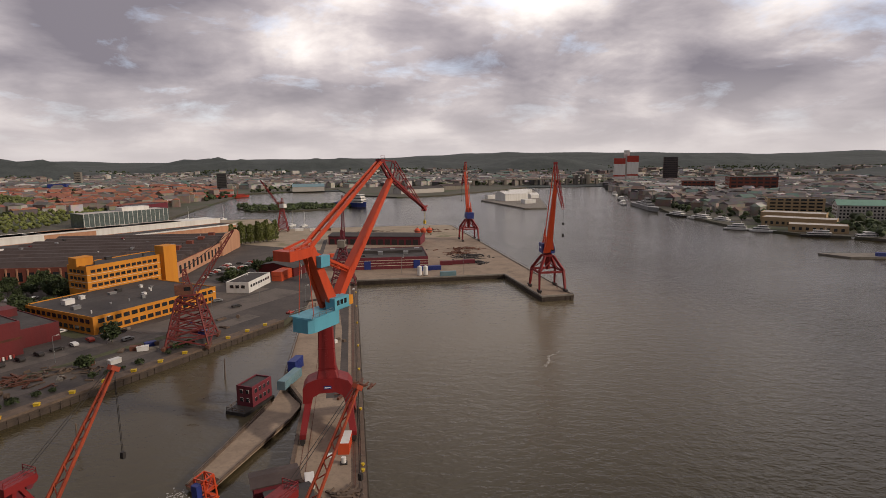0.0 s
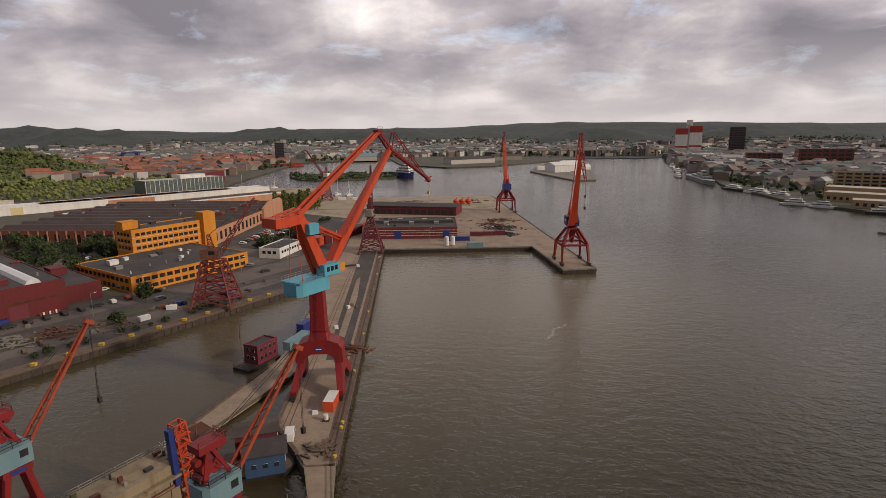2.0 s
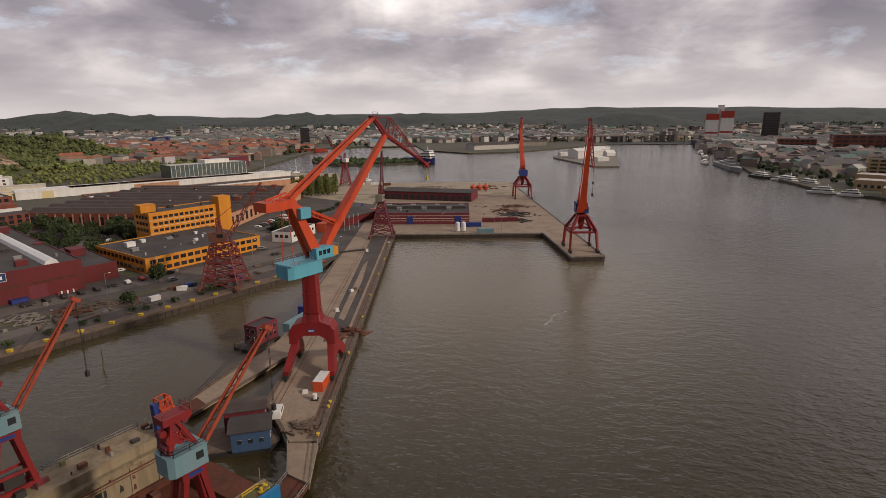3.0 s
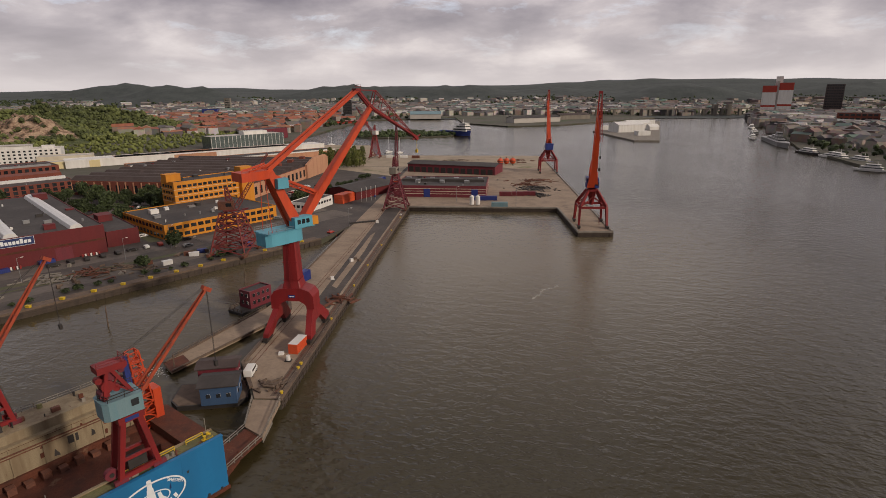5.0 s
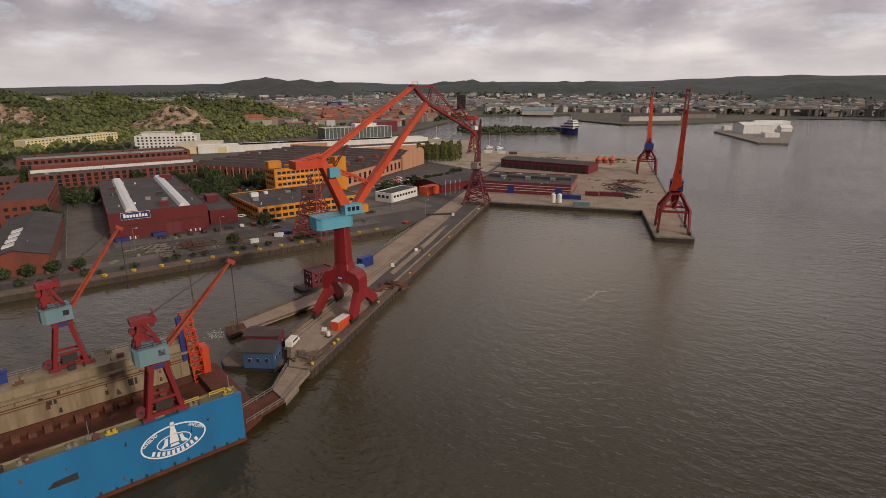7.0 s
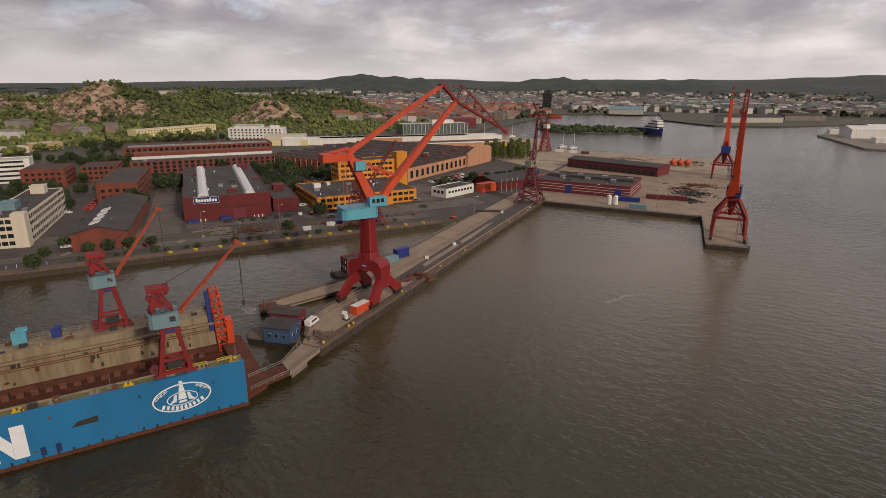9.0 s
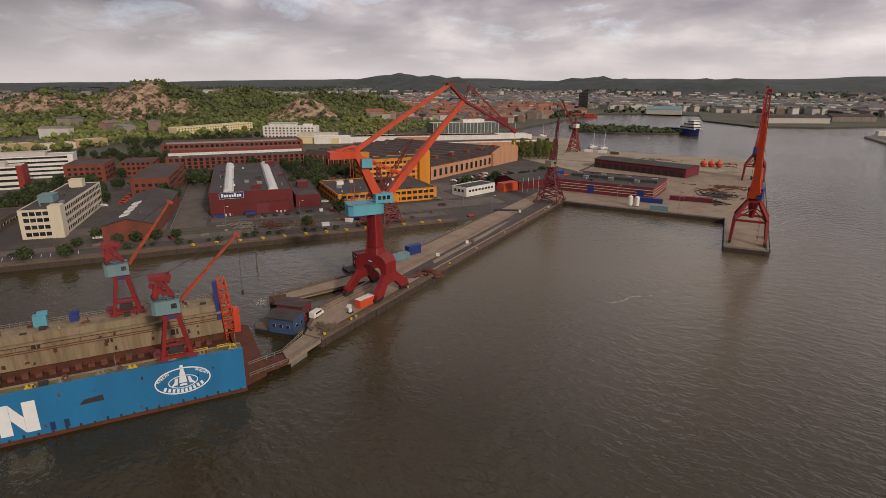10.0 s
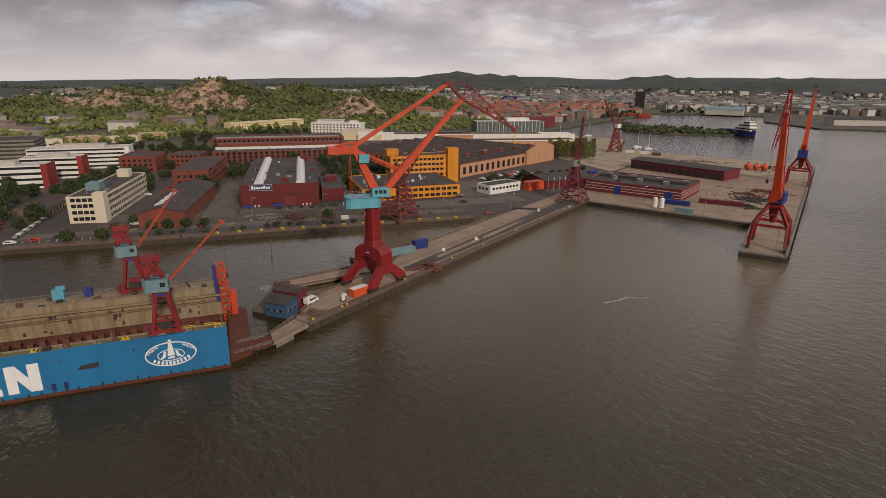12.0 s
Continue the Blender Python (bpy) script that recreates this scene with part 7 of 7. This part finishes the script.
container(-0.9, 121.5, 83, 6.1, M["orange_box"], "orange container with a white roof on the quay", M["white"])
container(-17.6, 163.5, 70, 11, M["pale_blue"], "long pale blue container on the quay")
container(-16.9, 174.5, 72, 6.1, M["deep_blue"], "dark blue container on the quay", H=3.6)
container(55.5, 308.5, 2, 9, M["pale_blue"], "pale blue workshop container at the basin")
for x, y, yaw, m, lab in ((44, 327, 0, "deep_blue", "blue container beside the long shed"), (50.5, 327.5, 0, "deep_blue", "blue container beside the long shed"), (60, 342, -3, "shed_red", "dark red container on the north quay"), (68, 343, -3, "shed_red", "dark red container on the north quay"), (75, 344, -4, "shed_red", "dark red container on the north quay"), (-34, 543, 5, "white", "white container on the far quay"), (-22, 541, 5, "rust", "rusty red container on the far quay"), (-48, 545, 8, "white", "white container on the far quay"), (-30, 400, 70, "deep_blue", "blue container by the shed"), (-18, 384, 0, "orange_box", "orange skip container on the yard"), (-10, 388, 20, "orange_box", "orange skip container on the yard")):
    container(x, y, yaw, 7.5, M[m], lab)
for x, y in ((-134, 177), (-126, 190)):
    container(x, y, 57, 5.2, M["deep_blue"], "low blue skip container by the works hall", H=1.5)
for x, y in ((39.5, 312), (43.0, 312.3)):
    g = thing("steel_silo", "pale grey upright steel tank by the basin", "tank", pose(x, y, QZ), group="silos by the basin")
    part("tank", tube(B(), (0, 0, 0.4), (0, 0, 5.2), 1.3, 16), M["white"], g)
    part("dome", tube(B(), (0, 0, 5.2), (0, 0, 5.9), 1.3, 16, 0.3), M["white"], g)
    part("base", box(B(), -1.2, 1.2, -1.2, 1.2, 0, 0.4), M["concrete"], g)
for k in range(3):
    g = thing("orange_buoy", "large round orange buoy stored on the quay", "buoy", pose(60 + k * 5.6, 497 + k * 1.2, QZ), group="orange buoys")
    bm = B()
    bmesh.ops.create_uvsphere(bm, u_segments=18, v_segments=10, radius=2.7, matrix=pose(0, 0, 2.6))
    part("float", bm, M["orange_box"], g)
    part("band", tube(B(), (0, 0, 2.3), (0, 0, 2.9), 2.76, 18), M["rust"], g)
    part("stem", tube(B(), (0, 0, 5.2), (0, 0, 6.4), 0.3, 8), M["rust"], g)


def heap(x, y, n, spread, mats, label, seed, size=(1, 5)):
    """A loose pile of scrap lengths and plates, counted as stuff."""
    r = random.Random(seed)
    bm = B()
    for _ in range(n):
        px, py = r.gauss(0, spread), r.gauss(0, spread * 0.7)
        z = max(0.15, 1.2 * math.exp(-(px * px + py * py) / (spread * spread)) * r.random() + 0.15)
        a = r.uniform(0, 3.14)
        l = r.uniform(*size)
        beam(bm, (px - math.cos(a) * l / 2, py - math.sin(a) * l / 2, z), (px + math.cos(a) * l / 2, py + math.sin(a) * l / 2, z + r.uniform(-0.1, 0.3)), r.uniform(0.15, 0.7), r.uniform(0.12, 0.5))
    ob = part("scrap_heap", bm, mats)
    ob.location = (x, y, QZ)
    return tagged(ob, label, "scrap", kind="stuff")


heap(80, 368, 90, 7, M["dark_steel"], "heap of dark scrap steel on the quay", 1)
heap(84, 402, 70, 6, M["rust"], "heap of rusty scrap steel on the quay", 2)
heap(76, 384, 60, 5, M["rust"], "heap of rusty scrap steel on the quay", 3)
heap(80, 345, 50, 4, M["dark_steel"], "heap of dark scrap steel on the quay", 4)
heap(1.0, 157, 40, 2.2, M["rust"], "stack of rusty steel on the quay", 5)
heap(-1.5, 102, 26, 1.8, M["timber"], "loose planks on the quay", 6, (0.6, 3))
heap(-90, 184, 60, 6, M["timber"], "loose timber and stone along the yard quay", 7)
heap(-110, 172, 50, 5, M["concrete"], "rubble along the yard quay", 8)
heap(-100, 178, 50, 5, M["rust"], "rusty steel along the yard quay", 9)
heap(75, 520, 60, 8, M["rust"], "rusty steel parts on the north quay", 10)
heap(20, 520, 40, 8, M["timber"], "timber parts on the north quay", 11)
rs = random.Random(8)
for k in range(24):
    x, y = rs.choice(((rs.uniform(-11, 2), rs.uniform(100, 300)), (rs.uniform(-60, 80), rs.uniform(320, 550)), (rs.uniform(-140, -60), rs.uniform(150, 250))))
    bm = box(B(), -0.6, 0.6, -0.5, 0.5, 0.0, rs.uniform(0.5, 1.3))
    box(bm, -0.7, 0.7, -0.6, 0.6, -0.02, 0.12)
    ob = part("crate", bm, rs.choice([M["timber"], M["concrete"], M["deep_blue"], M["white"]]))
    ob.matrix_basis = pose(x, y, QZ, 0, 0, rs.uniform(0, 90))
    tagged(ob, "small crate standing in the open yard", "crate", group="crates in the yard")
ob = part("timber_baulk", beam(B(), (-3.2, 148, QZ + 0.4), (-0.6, 154, QZ + 0.4), 0.7, 0.6), M["rust"])
tagged(ob, "long rusty steel girder lying on the quay", "girder")
ob = part("timber_baulk", beam(B(), (-21, 262, QZ + 0.4), (-9, 268, QZ + 0.4), 0.9, 0.8), M["dark_steel"])
tagged(ob, "long dark timber baulk lying on the quay", "girder")
gen = thing("generator", "small white generator on the quay", "generator", pose(-1.2, 114.6, QZ))
part("tank", tube(B(), (0, 0, 0.3), (0, 0, 1.5), 0.55, 12), M["white"], gen)
part("skid", box(B(), -0.8, 0.8, -0.7, 0.7, 0, 0.3), M["dark_steel"], gen)

# gangway between the floating dock and the quay
ramp = thing("gangway", "rusty brown gangway between the dock and the quay", "gangway")
part("ramp_deck", prism(B(), [(-2.6, 77.2), (1.8, 73.4), (4.4, 83.2), (-0.4, 86.2)], 1.5, 1.9), M["rust_deck"], ramp)
part("landing_deck", prism(B(), [(-0.4, 86.25), (4.4, 83.25), (3.3, 96.4), (-2.9, 96.4)], 1.4, QZ - 0.05), M["quay"], ramp)
part("float", prism(B(), [(0.2, 86.6), (4.0, 84.4), (3.4, 91), (-1.0, 92)], -1.2, 1.4), M["concrete"], ramp)
part("handrail", rail(B(), [(1.8, 73.5, 1.9), (4.4, 83.3, 1.9), (3.4, 96.2, QZ)], 1.1, 0.06), M["concrete"], ramp)
part("handrail", rail(B(), [(-2.6, 77.2, 1.9), (-0.4, 86.2, 1.9), (-2.9, 96.2, QZ)], 1.1, 0.06), M["concrete"], ramp)

# work barge with two huts
barge = thing("work_barge", "dark work barge moored at the quay end", "barge", pose(-13.2, 101.0, 0, 0, 0, 12))
bm = prism(B(), [(-9.5, -2.6), (-7.5, -5.2), (5.5, -5.2), (7.2, -3.2), (7.2, 4.8), (-9.5, 4.8)], -0.8, 1.15)
part("hull", bm, M["dark_steel"], barge)
part("deck", prism(B(), [(-9.2, -2.5), (-7.3, -4.9), (5.3, -4.9), (6.9, -3.1), (6.9, 4.5), (-9.2, 4.5)], 1.15, 1.22), M["timber"], barge)
hut = house("blue_hut", "blue boarded hut with a grey pitched roof on the barge", -11.0, 98.6, 14, 7.6, 6.0, 4.2, M["hut_blue"], M["grey_roof"], "gable", 0.9, z0=1.6, category="hut")
wmx = window_mesh(0.9, 0.9, M["white"], M["glass"], 1)
put_windows(hut, wmx, 7.6, 6.0, "S", 3, (1.4,), 0.6)
put_windows(hut, wmx, 7.6, 6.0, "E", 2, (1.4,), 0.6)
hut2 = house("red_hut", "dark red boarded hut with a flat dark roof on the barge", -14.4, 105.2, 14, 8.4, 5.0, 4.8, M["shed_red"], M["brown_roof"], "gable", 0.5, z0=1.6, category="hut")
put_windows(hut2, wmx, 8.4, 5.0, "S", 3, (1.6,), 0.6)
put_windows(hut2, wmx, 8.4, 5.0, "E", 2, (1.6,), 0.6)

# floating jetty and the red pontoon house beside it
jet = thing("floating_jetty", "long weathered timber jetty beside the quay", "jetty")
part("deck", prism(B(), [(-33.6, 113.6), (-29.2, 109.6), (-15.6, 141), (-13.2, 149.5), (-20, 163.5), (-21.5, 152)], 0.5, 1.2), M["quay"], jet)
part("landing", prism(B(), [(-33.9, 113.9), (-28.9, 109.2), (-26.6, 114.4), (-31.0, 118.4)], 1.2, 1.28), M["rust_deck"], jet)
part("edge_beam", beam(B(), (-33.6, 113.8, 1.3), (-21.6, 152, 1.3), 0.4, 0.5), M["timber"], jet)
part("edge_beam", beam(B(), (-29.0, 109.8, 1.3), (-15.6, 141, 1.3), 0.4, 0.5), M["timber"], jet)
part("railing", rail(B(), [(-32.8, 116.5, 1.2), (-21.8, 152, 1.2)], 1.0, 0.05), M["timber"], jet)
part("float", prism(B(), [(-32.6, 114), (-29.2, 111), (-17, 142), (-20, 146)], -0.6, 0.5), M["dark_steel"], jet)
pont = thing("pontoon", "dark floating pontoon beside the jetty", "pontoon", pose(-27.5, 154.5, 0, 0, 0, 62))
part("float", box(B(), -6.5, 6.5, -3.2, 3.2, -0.6, 0.9), M["dark_steel"], pont)
part("railing", rail(B(), [(-6.3, -3, 0.9), (-6.3, 3, 0.9), (6.3, 3, 0.9)], 1.0, 0.05), M["timber"], pont)
ph = house("pontoon_house", "dark red two-storey house on a pontoon", -26.6, 156.2, 62, 8.6, 5.2, 5.4, M["shed_red"], M["dark_steel"], z0=1.3, category="hut")
put_windows(ph, window_mesh(1.0, 1.1, M["white"], M["glass"], 1), 8.6, 5.2, "W", 2, (0.9, 3.3), 0.6)
put_windows(ph, window_mesh(1.0, 1.1, M["white"], M["glass"], 1), 8.6, 5.2, "S", 4, (0.9, 3.3), 0.6)
for x, y, h in ((-64.8, 137.2, 6.5), (-39, 176, 7.0), (-30, 112, 4.5)):
    ob = part("mooring_pole", tube(B(), (0, 0, -3), (0.3, 0, h), 0.22, 8, 0.16), M["timber"])
    ob.matrix_basis = pose(x, y, 0)
    tagged(ob, "dark timber mooring pole in the water", "pole", group="mooring poles")
quay_rail = thing("quay_railing", "thin grey railing on the quay's west edge", "railing")
part("railing", rail(B(), [(-19.5, 170, QZ), (-19.5, 232, QZ)], 1.2, 0.06), M["grey_steel"], quay_rail)
ship("harbour_tug", "small red and black harbour tug", -26, 243, 60, 10, 3.4, 1.2, M["red_hull"], M["red_hull"], [(-0.1, 0.2, 0.6, 2.0)], 0.0, category="boat")

# foam: a drifting line in the basin mouth and the outfall at the jetty's end
rf = random.Random(19)
for trail, width, n, label in ((((63.5, 167.5), (66.5, 171.5), (68.0, 176.5), (74.0, 181.0)), 0.32, 150, "thin drifting line of pale foam on the river"), (((-36.6, 110.5), (-35.0, 112.5), (-33.0, 110.0)), 1.3, 110, "pale foam where water pours out by the jetty")):
    bm = B()
    for _ in range(n):
        u = rf.random() * (len(trail) - 1)
        i = min(int(u), len(trail) - 2)
        q = Vector(trail[i]).lerp(Vector(trail[i + 1]), u - i) + Vector((rf.gauss(0, width), rf.gauss(0, width)))
        r = rf.uniform(0.05, 0.2)
        prism(bm, [(q.x + r * math.cos(a) * rf.uniform(0.6, 1.6), q.y + r * math.sin(a) * rf.uniform(0.6, 1.3)) for a in (0, 1.2, 2.4, 3.6, 4.9)], -0.02, 0.03)
    tagged(part("foam", bm, M["foam"]), label, "foam", kind="stuff")

# lamp posts and flagpoles
for x, y, h in ((-20, 257, 9), (-42, 267, 9), (65, 310, 11), (-53, 293, 8), (-97, 196, 9), (-118, 168, 9), (-142, 140, 9), (-88, 214, 10), (-60, 252, 9), (30, 322, 9)):
    g = thing("lamp_post", "tall grey lamp post in the harbour yard", "lamp post", pose(x, y, QZ, 0, 0, 40), group="lamp posts")
    part("pole", tube(B(), (0, 0, 0), (0, 0, h), 0.12, 8, 0.07), M["grey_steel"], g)
    part("arm", beam(B(), (0, 0, h), (1.4, 0, h + 0.2), 0.1), M["grey_steel"], g)
    part("lamp_head", box(B(), 1.2, 2.0, -0.18, 0.18, h + 0.05, h + 0.25), M["white"], g)
for k in range(4):
    g = thing("flagpole", "white flagpole by the container office", "flagpole", pose(-27 + k * 2.2, 318 + k * 3.4, QZ), group="flagpoles")
    part("pole", tube(B(), (0, 0, 0), (0, 0, 9), 0.09, 8, 0.05), M["white"], g)
    part("furled_flag", tube(B(), (0.12, 0, 6.8), (0.15, 0, 8.6), 0.14, 6), M["white"], g)
# tyres along the pier's river side
tyre = None
for k in range(40):
    y = 256 + k * 7.2
    x = 107.5 - (y - 251) * 5.6 / 303 + 0.75
    bm = None
    if tyre is None:
        bm = B()
        rings = [[bm.verts.new((0.24 * math.sin(v), (0.62 + 0.24 * math.cos(v)) * math.cos(u), (0.62 + 0.24 * math.cos(v)) * math.sin(u))) for v in [k2 * math.pi / 3 for k2 in range(6)]] for u in [k1 * math.pi / 6 for k1 in range(12)]]
        for i in range(12):
            for j in range(6):
                bm.faces.new((rings[i][j], rings[(i + 1) % 12][j], rings[(i + 1) % 12][(j + 1) % 6], rings[i][(j + 1) % 6]))
        tyre = mesh_of("fender_tyre", bm, M["rubber"])
    ob = new("fender_tyre", tyre)
    ob.matrix_basis = pose(x, y, 1.1)
    tagged(ob, "black rubber tyre fender hung on the pier", "tyre", group="tyre fenders on the pier")
# painted bays on the quay road
for k in range(14):
    ob = part("road_marking", box(B(), -0.08, 0.08, -2.4, 2.4, 0, 0.006), M["ivory"])
    ob.matrix_basis = pose(-158 + k * 1.9, 76 + k * 2.5, QZ + 0.002, 0, 0, 62)
    tagged(ob, "faded white parking line on asphalt", "road marking", kind="structure")
# gear lying about on the far-bank jetty
for x, y, m in ((352, 316, "deep_blue"), (380, 308, "timber"), (398, 303, "concrete")):
    ob = part("jetty_store", box(B(), -3.5, 3.5, -1.6, 1.6, 0, 2.4), M[m])
    ob.matrix_basis = pose(x, y, 1.2, 0, 0, -15)
    tagged(ob, "small store box on the low jetty", "container", group="stores on the jetty")
# low stores, cable drums and stacks along the yard
rk = random.Random(77)
for k in range(34):
    t = rk.random()
    x, y = -140 + 104 * t + rk.uniform(-16, -5), 92 + 138 * t + rk.uniform(4, 14)
    if not free(x, y):
        continue
    kind = k % 3
    if kind == 0:
        ob = part("cable_drum", tube(B(), (-0.5, 0, 0.8), (0.5, 0, 0.8), 0.8, 12), M["timber"])
        tagged(ob, "wooden cable drum lying in the yard", "cable drum", group="yard stores")
    elif kind == 1:
        bm = B()
        for j in range(5):
            box(bm, -2.0, 2.0, -0.9 + j * 0.36, -0.6 + j * 0.36, 0, 0.5 + 0.12 * (j % 2))
        ob = part("plank_stack", bm, rk.choice([M["timber"], M["concrete"]]))
        tagged(ob, "stack of planks lying in the yard", "timber stack", group="yard stores", kind="stuff")
    else:
        bm = box(B(), -1.8, 1.8, -1.0, 1.0, 0, 1.5)
        box(bm, -1.9, 1.9, -1.1, 1.1, 1.5, 1.62)
        ob = part("steel_skip", bm, rk.choice([M["rust"], M["deep_blue"], M["shed_red"], M["white"]]))
        tagged(ob, "steel skip standing in the yard", "skip", group="yard stores")
    ob.matrix_basis = pose(x, y, QZ, 0, 0, rk.uniform(0, 180))
